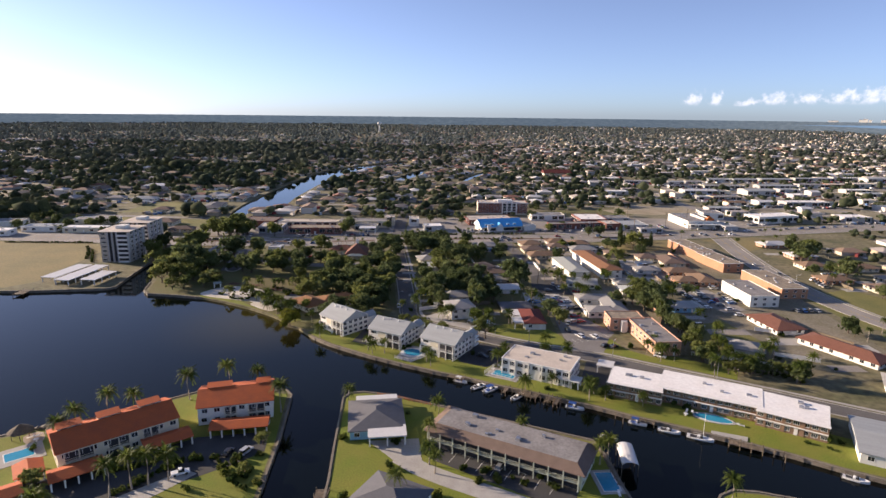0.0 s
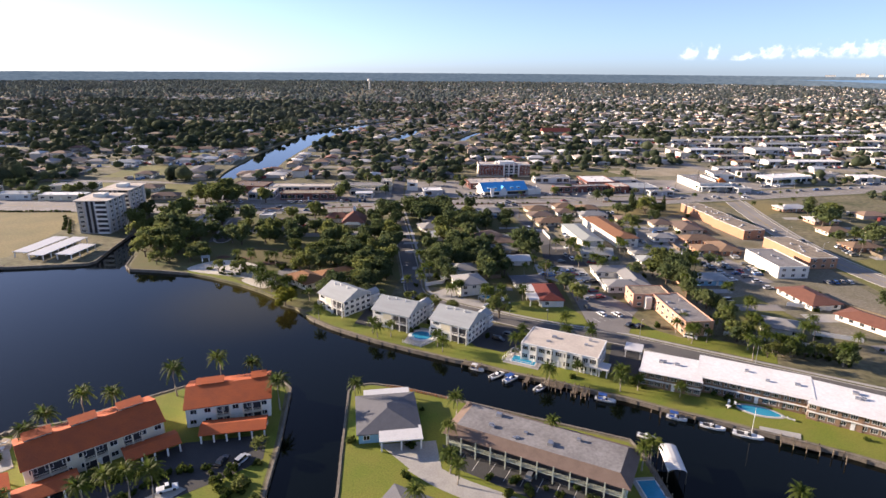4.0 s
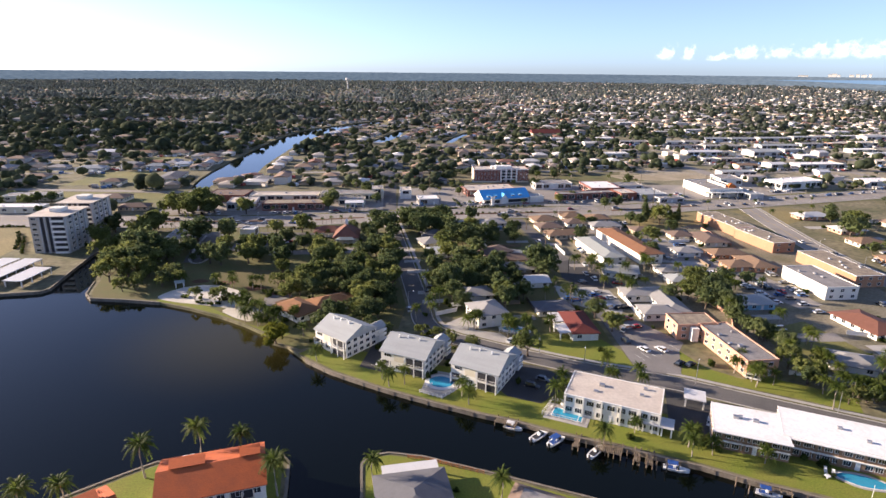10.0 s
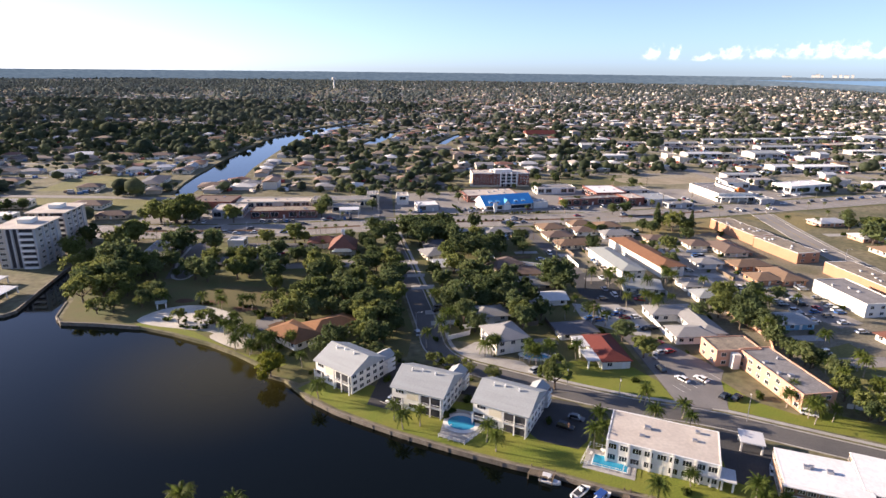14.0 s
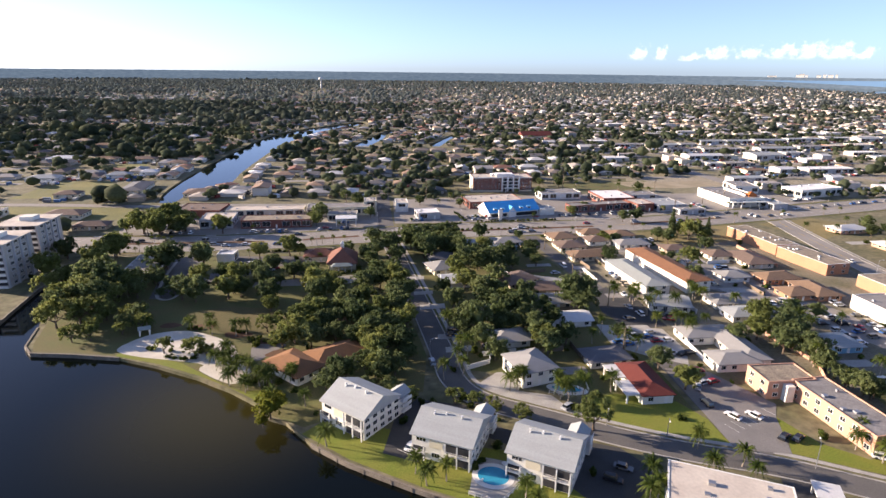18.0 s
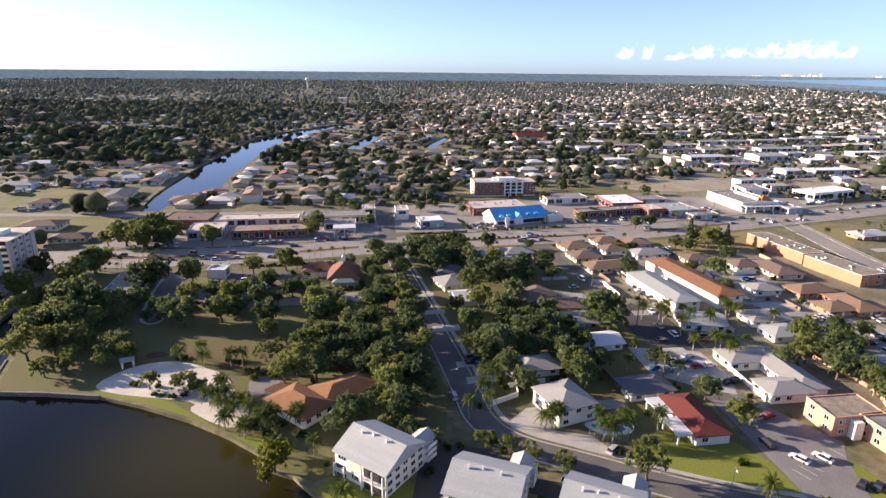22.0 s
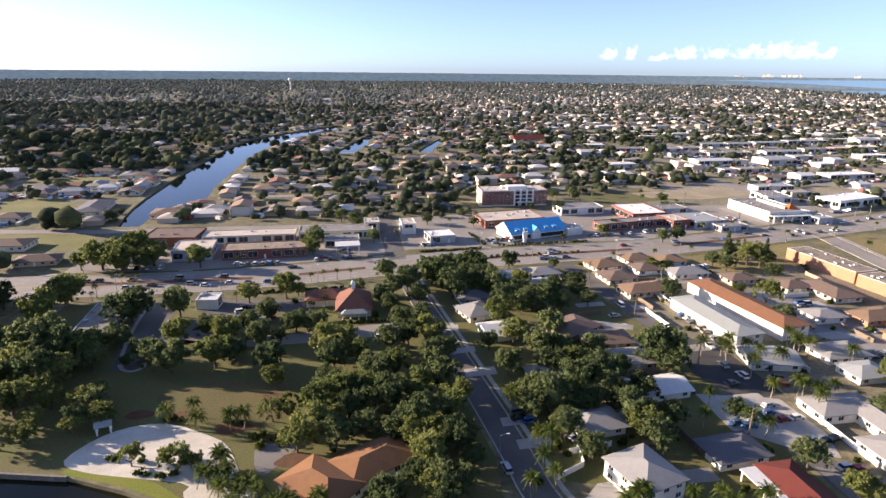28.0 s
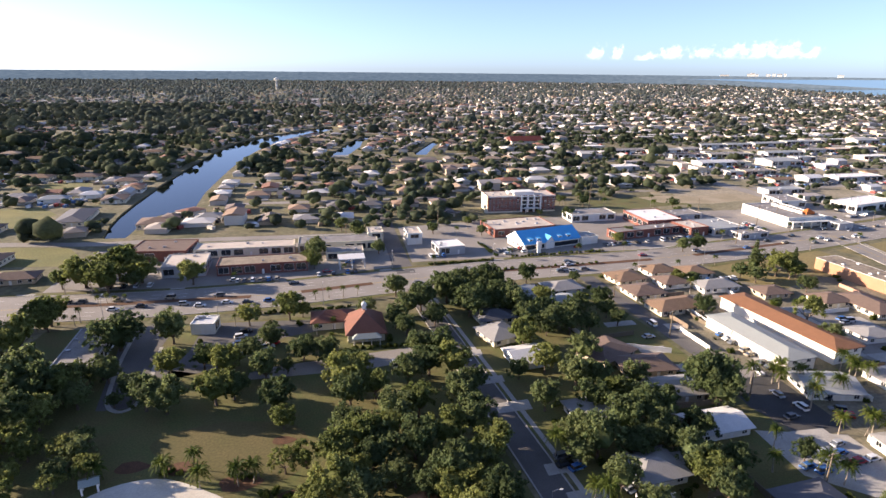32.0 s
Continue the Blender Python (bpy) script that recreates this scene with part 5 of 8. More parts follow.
# white workshops and stores in long rows beyond the avenue
DISTRICT = []
for dx, dy, dw, dd, dh, wl, tp, kind in (
        (257.3, 805.9, 39.5, 14, 4.6, SHADE_WHITE, ROOF_GREY, "flat"), (285.9, 795.9, 19.2, 14, 4.4, CREAM, TILE_BROWN, "flat"), (308.3, 802.6, 21, 14, 4.6, SHADE_WHITE, METAL_PALE, "gable"), (335, 809.5, 21.3, 14, 4.6, SHADE_WHITE, SHINGLE_LIGHT, "gable"),
        (382.5, 841.5, 31.9, 13, 5, SHADE_WHITE, METAL_PALE, "gable"), (420.9, 843.5, 35.4, 13, 5, SHADE_WHITE, METAL_PALE, "gable"), (470.4, 853.4, 46.8, 15, 5, SHADE_WHITE, METAL_PALE, "gable"), (533.9, 869.4, 60.1, 14, 5, SHADE_WHITE, METAL_PALE, "flat"),
        (306.1, 764.6, 42.8, 14, 4.6, SHADE_WHITE, SHINGLE_BROWN, "flat"), (355.2, 762.5, 53.7, 16, 5, CREAM, ROOF_GREY, "flat"), (426.8, 770.6, 47.7, 16, 5, SHADE_WHITE, METAL_PALE, "gable"), (485.8, 789.2, 41.8, 16, 5, SHADE_WHITE, ROOF_GREY, "flat"),
        (261.3, 693.2, 12.1, 14, 6, CREAM, ROOF_CREAM, "flat"), (264.6, 672.9, 9.9, 14, 5.5, CREAM, ROOF_CREAM, "flat"), (302.2, 705.1, 40.5, 18, 5.5, SHADE_WHITE, METAL_WHITE, "gable"), (331, 704.1, 14.5, 14, 5, CREAM, ROOF_GREY, "flat"),
        (370.4, 701.8, 34.1, 24, 7.5, SHADE_WHITE, METAL_PALE, "gable"), (420.5, 729.8, 23.6, 14, 5, SHADE_WHITE, METAL_PALE, "flat"), (405.2, 678.3, 16.6, 16, 5, SHADE_WHITE, ROOF_WHITE, "flat"), (435.5, 699, 11.3, 14, 6.5, SHADE_WHITE, METAL_WHITE, "gable"),
        (285.1, 649.7, 13.8, 12, 5, SHADE_WHITE, METAL_PALE, "flat"), (312.6, 655.2, 32.8, 14, 4.6, TAN, ROOF_GREY, "flat"), (304.3, 612.2, 19.8, 12, 4.4, CREAM, SHINGLE_TAN, "gable"), (335.1, 614.9, 17.1, 16, 5.6, SHADE_WHITE, METAL_WHITE, "gable"),
        (378.6, 616, 47.2, 16, 5.4, SHADE_WHITE, ROOF_WHITE, "flat"), (354.7, 572.7, 10.7, 10, 5, SHADE_WHITE, METAL_WHITE, "gable"), (272.6, 569.4, 32.8, 12, 5, SHADE_WHITE, METAL_PALE, "flat"), (521.1, 790.8, 32.2, 16, 5.5, ORANGE, ROOF_CREAM, "flat"),
        (557.6, 798.9, 29.5, 18, 6, CREAM, ROOF_CREAM, "flat"), (625.1, 870.5, 34.3, 20, 6.5, SHADE_WHITE, METAL_PALE, "gable"), (507.9, 733.1, 32.6, 14, 5, CREAM, ROOF_WHITE, "flat"), (505.6, 698.1, 30.2, 16, 5, SHADE_WHITE, METAL_PALE, "flat"),
        (370.3, 525.4, 25.3, 18, 5.2, SHADE_WHITE, ROOF_WHITE, "flat"), (411.5, 634.2, 12, 10, 5, CREAM, SHINGLE_TAN, "gable"), (460.1, 640, 17.1, 12, 5, CREAM, ROOF_CREAM, "flat"), (455, 590, 34, 18, 5, SHADE_WHITE, METAL_PALE, "flat"),
        (560, 690, 36, 16, 5, SHADE_WHITE, ROOF_WHITE, "flat"), (590, 745, 30, 18, 5.5, CREAM, METAL_PALE, "flat"), (440, 545, 30, 16, 5, CREAM, ROOF_GREY, "flat")):
    txt = {"flat": "flat", "gable": "low gabled"}[kind]
    tone = "white" if wl is SHADE_WHITE else "orange" if wl is ORANGE else "cream"
    size = "long low" if dw > 35 else "small" if dw < 18 else "plain"
    building("workshop", size + " " + tone + " workshop building with a " + txt + " roof", "workshop", dx, dy, dw, dd, 4, dh * 0.82, kind, 1.3, 0.3, wl, tp, 1, bay=6.5, win=(5.2, 3.0), sides="f", units=2 if kind == "flat" and dw > 16 else 0, group="workshop district")
    DISTRICT.append((dx, dy, dw / 2 + 3, dd / 2 + 3))
lots = Geo()
lot_rnd = random.Random(77)
for k, (dx, dy, rw, rd) in enumerate(DISTRICT):
    ex, s_ = rw + lot_rnd.uniform(2, 7), lot_rnd.uniform(9, 15)
    lots.box(dx - ex, dy - rd - s_, 0.0, dx + ex, dy + rd + 2, 0.024 + 0.0005 * k)
tagged(part("pavement", lots, LOT), "pale concrete lots round the workshop buildings", "pavement", kind="structure")
hall = building("assembly_hall", "large cream hall with a dark red gable roof", "hall", 160.7, 901.1, 41, 22, 4, 4.4, "gable", 5.0, 0.8, CREAM, TILE_RED, 1, bay=8)
for hx, hy, hw, hd, wl, tp, txt in ((-357.3, 689.4, 28, 16, WHITE, METAL_WHITE, "wide white metal roof"), (-315.9, 683.4, 24, 14, CREAM, SHINGLE_TAN, "broad tan hip roof"), (-278.4, 684.3, 22, 13, CREAM, SHINGLE_BROWN, "broad brown hip roof"), (-237.1, 661.1, 18, 13, CREAM, SHINGLE_BROWN, "brown hip roof"),
                                    (-314.9, 580.2, 24, 14, WHITE, METAL_PALE, "pale blue-grey roof"), (-289, 603, 18, 11, WHITE, SHINGLE_LIGHT, "light grey roof"), (-262, 594, 18, 10, WHITE, METAL_PALE, "pale metal roof"), (-243, 607, 14, 9, WHITE, METAL_WHITE, "white metal roof"),
                                    (-262.4, 515.6, 15.8, 12, CREAM, SHINGLE_BROWN, "brown hip roof"), (-428, 812.4, 23.6, 14, CREAM, SHINGLE_LIGHT, "grey hip roof"), (-366, 791.3, 22, 12, CREAM, SHINGLE_TAN, "tan hip roof"), (-346.5, 837.8, 20, 12, WHITE, SHINGLE_LIGHT, "pale hip roof"), (-270.8, 834.5, 20, 10, CREAM, SHINGLE_TAN, "tan hip roof")):
    building("house", "low canal-side house with a " + txt, "house", hx, hy, hw, hd, 4, 3.0, "hip", 2.0, 0.6, wl, tp, bay=5, group="canal houses")
    DISTRICT.append((hx, hy, hw / 2 + 4, hd / 2 + 4))
for k, line in enumerate(([(258, 742), (420, 752), (640, 770)], [(262, 662), (350, 668), (520, 672), (700, 690)], [(262, 590), (330, 590), (480, 600), (640, 640)], [(258, 824), (420, 822), (620, 846)], [(395, 520), (396, 600), (398, 690), (404, 800)])):
    road("road_%d" % (9 + k), "pale asphalt street between workshop rows", line, 9, ASPHALT_OLD, kerb=False, z=0.05 + 0.005 * k)

# ---- where the trees stand: x, y and size ----
OAKS = {
    "park_west": [(-152.6, 325.2, 9.0), (-143.4, 318.1, 7.6), (-144.9, 307.5, 7.3), (-137.3, 320.2, 5.7), (-167.3, 374.1, 7.3), (-134.4, 353.0, 9.6), (-118.6, 356.0, 6.4), (-164.7, 371.0, 5.2), (-170.3, 416.0, 9.8), (-160.4, 425.9, 10.0), (-158.3, 407.7, 8.1), (-148.9, 419.2, 8.3), (-126.7, 414.3, 6.6), (-95.6, 367.6, 5.2), (-81.7, 371.1, 6.5), (-77.1, 373.3, 3.5), (-90.2, 339.8, 4.8)],
    "park_mid": [(-113.1, 333.4, 5.4), (-103.9, 335.8, 4.6), (-96.3, 331.2, 5.6), (-114.2, 314.2, 6.3), (-108.2, 312.0, 6.2), (-96.0, 314.8, 6.5), (-91.7, 317.2, 5.2), (-78.7, 309.5, 5.3), (-76.3, 301.0, 4.1), (-61.5, 318.1, 6.8), (-55.7, 325.9, 4.4), (-59.0, 308.4, 5.7), (-35.3, 323.3, 6.1), (-28.4, 322.4, 6.1), (-47.3, 298.4, 6.1), (-40.7, 301.7, 5.5), (-29.2, 306.0, 5.7), (-24.4, 311.6, 5.0)],
    "park_south": [(-35.4, 288.0, 5.9), (-27.5, 291.9, 6.0), (-24.5, 283.1, 5.5), (-56.2, 288.5, 5.8), (-61.5, 282.6, 5.9), (-53.7, 280.5, 4.9), (-49.3, 289.9, 5.1), (-62.5, 272.9, 5.6), (-56.5, 269.4, 5.2), (-48.9, 274.8, 4.7), (-37.4, 267.7, 5.2), (-31.0, 268.6, 5.0), (-27.6, 277.0, 5.3), (-41.9, 270.1, 4.6), (-65.8, 268.9, 4.6)],
    "east_yards": [(6.8, 310.8, 6.1), (13.4, 309.9, 5.3), (15.1, 300.1, 5.1), (9.9, 286.9, 6.3), (18.3, 288.4, 6.8), (0.3, 278.6, 6.2), (-4.6, 277.0, 4.6), (42.2, 299.6, 8.7), (42.7, 295.0, 6.4), (20.9, 271.5, 5.3), (21.3, 265.3, 5.2), (21.5, 259.3, 5.0), (20.4, 279.4, 4.7), (14.1, 280.2, 4.9), (29.3, 298.2, 3.5)],
    "by_parkway": [(-41.0, 390.0, 5.8), (-32.3, 373.4, 6.6), (-38.2, 368.5, 5.6), (-21.1, 381.1, 8.0), (-14.5, 365.5, 8.6), (-1.2, 395.5, 6.1), (-12.6, 389.9, 7.1), (-4.7, 370.0, 6.6), (1.8, 366.3, 5.5), (-28.7, 359.2, 5.2), (-43.1, 358.5, 4.9), (18.0, 345.8, 5.0), (26.0, 347.2, 4.2), (-97.4, 336.9, 3.8)],
    "lake_west": [(-154.5, 305.3, 6.9), (-150.7, 311.7, 7.0), (-147.9, 321.2, 6.7), (-148.8, 288.8, 6.5), (-142.3, 292.1, 6.5), (-139.5, 299.9, 5.5), (-138.2, 308.4, 5.7), (-137.8, 277.5, 4.0), (-132.3, 278.8, 4.0), (-141.4, 325.9, 5.3), (-169.2, 320.3, 6.5)],
    "lakeside_house": [(-57.7, 277.9, 5.0), (-51.3, 282.9, 5.4), (-43.5, 284.2, 6.2), (-35.6, 274.4, 5.9), (-30.2, 275.7, 5.9), (-26.9, 264.6, 5.6), (-35.0, 259.8, 5.2), (-45.6, 245.7, 4.5), (-48.4, 241.9, 3.8), (-42.9, 248.0, 4.2), (-34.2, 248.0, 4.2), (-28.3, 250.2, 4.3), (-24.1, 258.9, 3.5), (-29.9, 238.4, 3.5), (-24.2, 233.5, 3.1), (-36.1, 239.0, 3.2), (-39.9, 223.0, 2.1)],
    "shore_yellow": [(-61.4, 228.4, 5.4), (-60.4, 233.5, 3.6), (-62.5, 224.8, 2.8)],
    "east_block": [(104.4, 277.2, 6.2), (108.6, 266.6, 6.6), (98.8, 268.5, 5.4), (101.3, 257.6, 5.8), (107.0, 252.2, 6.0), (54.6, 249.4, 4.6), (57.6, 237.2, 4.8), (89.8, 266.1, 4.1)],
    "east_block_far": [(235.4, 364.3, 9.5), (237.8, 322.6, 8.0), (251.0, 381.8, 7.3), (106.1, 200.1, 4.3), (117.1, 211.1, 3.5), (133.6, 183.0, 3.8), (119.0, 189.4, 3.8)],
    "beach_trees": [(-103.9, 267.9, 3.2), (-92.9, 264.7, 4.1), (-89.7, 265.5, 3.1), (-118.2, 286.8, 3.5), (-123.6, 282.9, 3.5), (-73.9, 282.9, 4.0), (-69.2, 284.3, 4.3)],
    "park_extra": [(-181.2, 342.9, 6.6), (-167.7, 333.3, 5.2), (-166.0, 354.4, 7.2), (-165.9, 376.1, 7.0), (-187.4, 370.0, 6.0), (-134.7, 295.4, 4.3), (-126.8, 294.8, 3.8), (-124.1, 298.6, 3.8), (-124.2, 285.1, 3.6), (-134.3, 285.9, 3.7), (-154.4, 299.0, 5.4), (-132.9, 317.5, 5.1), (-132.4, 333.5, 4.9)],
    "corner_hedge": [(111, 188.8, 2.6), (114, 189.4, 2.8), (117, 189.8, 3.0), (120.2, 189.6, 3.0), (123.4, 188.8, 2.8), (126.4, 187.9, 3.2), (129.5, 187.4, 3.0), (132.6, 187.0, 3.0), (136, 189, 3.0), (106.6, 200.4, 5.0), (105.7, 209.4, 4.2), (139.5, 190.5, 2.8)],
    "condo_front": [(-11.3, 233.2, 3.1), (-5.8, 230.2, 2.8), (-1.1, 227.4, 3.0), (5.9, 223.3, 3.0), (23.8, 218.7, 5.3)],
    "avenue_light": [(134.6, 393.0, 8.6), (139.0, 389.5, 6.0), (109.8, 343.6, 6.2)],
    "shop_trees": [(84.2, 452.8, 3.9), (121.0, 435.5, 4.9), (112.3, 434.4, 3.9), (-76.2, 447.2, 5.8), (-76.3, 428.8, 4.4), (-79.7, 438.1, 4.0), (-45.5, 448.8, 4.1), (97.3, 467.0, 3.4), (-7.3, 383.0, 5.2), (-17.7, 377.8, 5.5), (91.1, 389.3, 3.6), (84.0, 390.1, 3.6)],
    "middle_canopy": [(3.1, 364.7, 6.1), (10.9, 348.6, 6.4), (14.3, 325.0, 5.4), (0.6, 320.8, 5.8), (17.0, 298.8, 4.9), (6.5, 297.4, 5.4), (17.7, 280.6, 4.6), (21.1, 268.6, 4.0), (9.4, 277.6, 5.0), (-1.5, 284.0, 5.1), (22.7, 263.1, 3.9), (0.7, 266.2, 4.7), (-1.2, 338.8, 5.6), (15.8, 370.4, 5.0), (42.8, 300.7, 7.6)],
    "shaded_yards": [(4, 352, 6.2), (12, 358, 6.0), (19, 352, 5.6), (26, 360, 5.4), (2, 378, 5.6), (24, 308, 4.8), (-6, 300, 5.2), (28, 282, 4.6), (4, 258, 4.4), (30, 268, 4.4), (-30, 335, 5.6), (-42, 320, 5.8), (-52, 312, 5.4), (-60, 296, 5.0), (-84, 326, 5.6), (-74, 338, 5.0)],
    "orange_isle_trees": [(-42.1, 135.3, 2.4), (-42.4, 121.2, 2.1), (-91.7, 112.7, 3.1)],
}
PALMS = {
    "orange_island": [(-97.1, 138.1), (-91.0, 144.3), (-85.4, 148.2), (-74.2, 159.9), (-63.3, 164.7), (-52.6, 163.2), (-71.1, 110.4), (-67.7, 114.1), (-64.3, 115.5), (-60.3, 117.7), (-96.6, 130.3), (-78.9, 97.5), (-42.4, 153.5)],
    "gray_island": [(-21.5, 156.9), (6.6, 149.8), (4.8, 136.5), (5.2, 127.8), (6.9, 123.9), (50.9, 130.0), (78.5, 114.1), (-2.2, 113.7), (31.0, 140.0), (53.5, 131.6)],
    "canal_front": [(-45.0, 215.6), (-23.2, 204.1), (-20.7, 199.8), (-16.2, 201.1), (0.6, 193.8), (2.4, 189.9), (-7.5, 248.6), (5.4, 239.3), (9.0, 241.4), (19.6, 239.0), (20.9, 232.7), (26.2, 238.9), (27.1, 190.6), (30.1, 193.1), (47.2, 209.3), (46.0, 199.6), (54.9, 202.3), (53.5, 195.2), (35.3, 171.4), (90.8, 210.9), (89.8, 201.5), (89.6, 198.5), (103.4, 210.6), (56.6, 169.8), (55.8, 166.1)],
    "sand": [(-92.3, 280.7), (-83.9, 280.0), (-80.7, 280.5), (-82.3, 264.2), (-84.4, 258.1), (-81.3, 257.3), (-77.0, 245.9), (-71.3, 241.9), (-68.0, 245.2), (-65.7, 243.8), (-65.6, 247.4), (-59.3, 246.9), (-62.1, 234.6), (-101.1, 285.0), (-71.8, 250.4), (-76.3, 254.7), (-53.0, 233.8)],
    "street_east": [(-10.1, 279.6), (-6.8, 263.3), (-4.7, 261.5), (-13.5, 246.3), (-8.4, 254.2), (7.6, 239.9), (9.3, 240.5), (19.0, 233.7), (25.7, 234.3), (21.1, 233.5), (52.6, 261.8), (35.0, 237.1), (49.3, 263.8), (74.5, 297.1), (75.4, 304.8), (67.1, 305.4), (93.3, 303.4), (94.8, 300.7), (105.0, 294.8), (83.2, 276.2), (77.3, 274.6), (76.1, 278.8), (81.6, 296.6), (66.8, 279.5)],
    "east_far": [(60.5, 306.1), (67.0, 302.2), (69.4, 306.1), (68.4, 291.2), (94.1, 309.8), (93.8, 305.8), (73.2, 277.8), (75.4, 271.6), (119.4, 277.2), (119.3, 271.0), (122.6, 226.6), (120.0, 239.5), (121.6, 222.7), (109.1, 199.3), (109.2, 215.6), (114.5, 208.6)],
    "parkway": [(-79.4, 387.8), (-73.4, 390.1), (-68.1, 391.4), (-62.4, 392.0), (-56.6, 392.6), (-157.2, 394.4), (-154.4, 395.8), (-150.9, 394.2), (-147.9, 396.2), (-157.7, 375.2), (-128.0, 369.0), (-169.1, 371.7), (-65.3, 361.0), (-71.0, 356.9), (-55.2, 362.3), (-100.7, 368.0)],
    "east_corner": [(112.2, 195.2), (131.1, 203.6), (132.1, 199.4), (116.2, 201.6), (115.7, 205.6), (129.6, 200.7), (136.8, 208.5), (142.8, 192.5), (123.4, 192.4), (116.0, 192.0), (118.7, 189.1), (132.5, 183.1), (105.0, 186.4)],
    "beach_tall": [(-94.9, 287.3), (-83.2, 265.3), (-85.0, 259.5), (-79.9, 259.0), (-80.2, 253.5), (-76.4, 252.0), (-74.2, 254.2), (-76.9, 248.5), (-67.2, 246.5), (-65.0, 247.4), (-71.2, 243.5), (-58.7, 248.0), (-115.8, 285.6)],
}
SHRUBS = {
    "near": [(-1.5, 263.8), (-0.5, 260.6), (-10.3, 251.4), (-34.7, 240.0), (-32.1, 237.5), (-22.5, 236.7), (-20.8, 233.3), (-17.3, 234.1), (-8.8, 235.5), (-7.0, 231.1), (-5.7, 225.0), (-0.6, 224.6), (5.9, 220.3), (-12.4, 223.7), (26.0, 230.4), (21.1, 228.7), (25.5, 226.2), (49.5, 222.2), (-63.1, 247.0), (-66.5, 242.7), (-69.5, 247.5), (-56.8, 241.8), (-71.3, 246.5), (-95.8, 262.7), (-93.2, 263.9), (-102.5, 269.0), (-109.4, 271.1), (-91.5, 268.1)],
    "south": [(14.3, 126.1), (20.2, 125.2), (23.0, 121.7), (18.6, 120.3), (5.0, 132.3), (6.3, 138.0), (36.9, 118.8), (41.6, 121.3), (30.1, 120.8), (34.7, 123.4), (-48.5, 123.2), (-44.4, 118.5), (-40.3, 115.2), (-41.1, 130.0), (-41.4, 122.3), (-103.8, 129.8), (-83.7, 128.0), (-5.1, 126.5), (47.5, 129.0), (63.1, 168.2), (66.1, 172.4), (73.8, 172.8), (106.8, 155.6), (110.2, 152.5), (118.1, 140.5), (123.2, 143.7)],
    "east_corner": [(115.4, 195.6), (117.2, 193.2), (119.9, 192.4), (122.3, 191.0), (124.7, 189.7), (127.8, 189.0), (130.5, 187.2), (132.6, 185.5), (119.4, 202.6), (122.3, 200.6), (125.2, 198.7), (128.7, 198.9), (114.4, 198.1), (134.6, 183.8), (152.8, 194.2)],
    "orange_isle": [(-71.0, 112.0), (-69.8, 113.4), (-68.6, 114.8), (-67.5, 116.2), (-66.7, 117.6), (-65.6, 119.2), (-64.6, 120.9), (-63.6, 122.6), (-62.4, 124.2), (-60.6, 125.6), (-58.8, 126.6), (-57.0, 127.2), (-48.9, 123.4), (-42.9, 117.5), (-42.2, 120.6), (-52.8, 128.1), (-54.2, 114.1), (-78.8, 120.3), (-77.4, 120.8), (-75.7, 121.4), (-74.0, 121.9), (-72.5, 122.9), (-70.8, 123.4), (-69.3, 124.4), (-67.8, 125.5), (-66.6, 127.2), (-47.7, 120.9), (-45.9, 119.8), (-43.1, 121.7), (-41.4, 120.0), (-46.2, 127.6), (-46.7, 125.6), (-93.5, 115.3), (-91.2, 113.7), (-92.5, 126.9), (-41.5, 123.4), (-37.5, 117.9), (-50.9, 126.6)],
    "beach": [(-101.4, 265.1), (-99.3, 264.4), (-77.5, 275.3), (-75.4, 276.7), (-72.6, 274.9), (-70.0, 273.1), (-85.9, 284.2), (-83.8, 282.3), (-81.5, 282.8), (-101.3, 286.5), (-99.9, 287.1), (-98.0, 286.3), (-75.2, 272.1)],
}


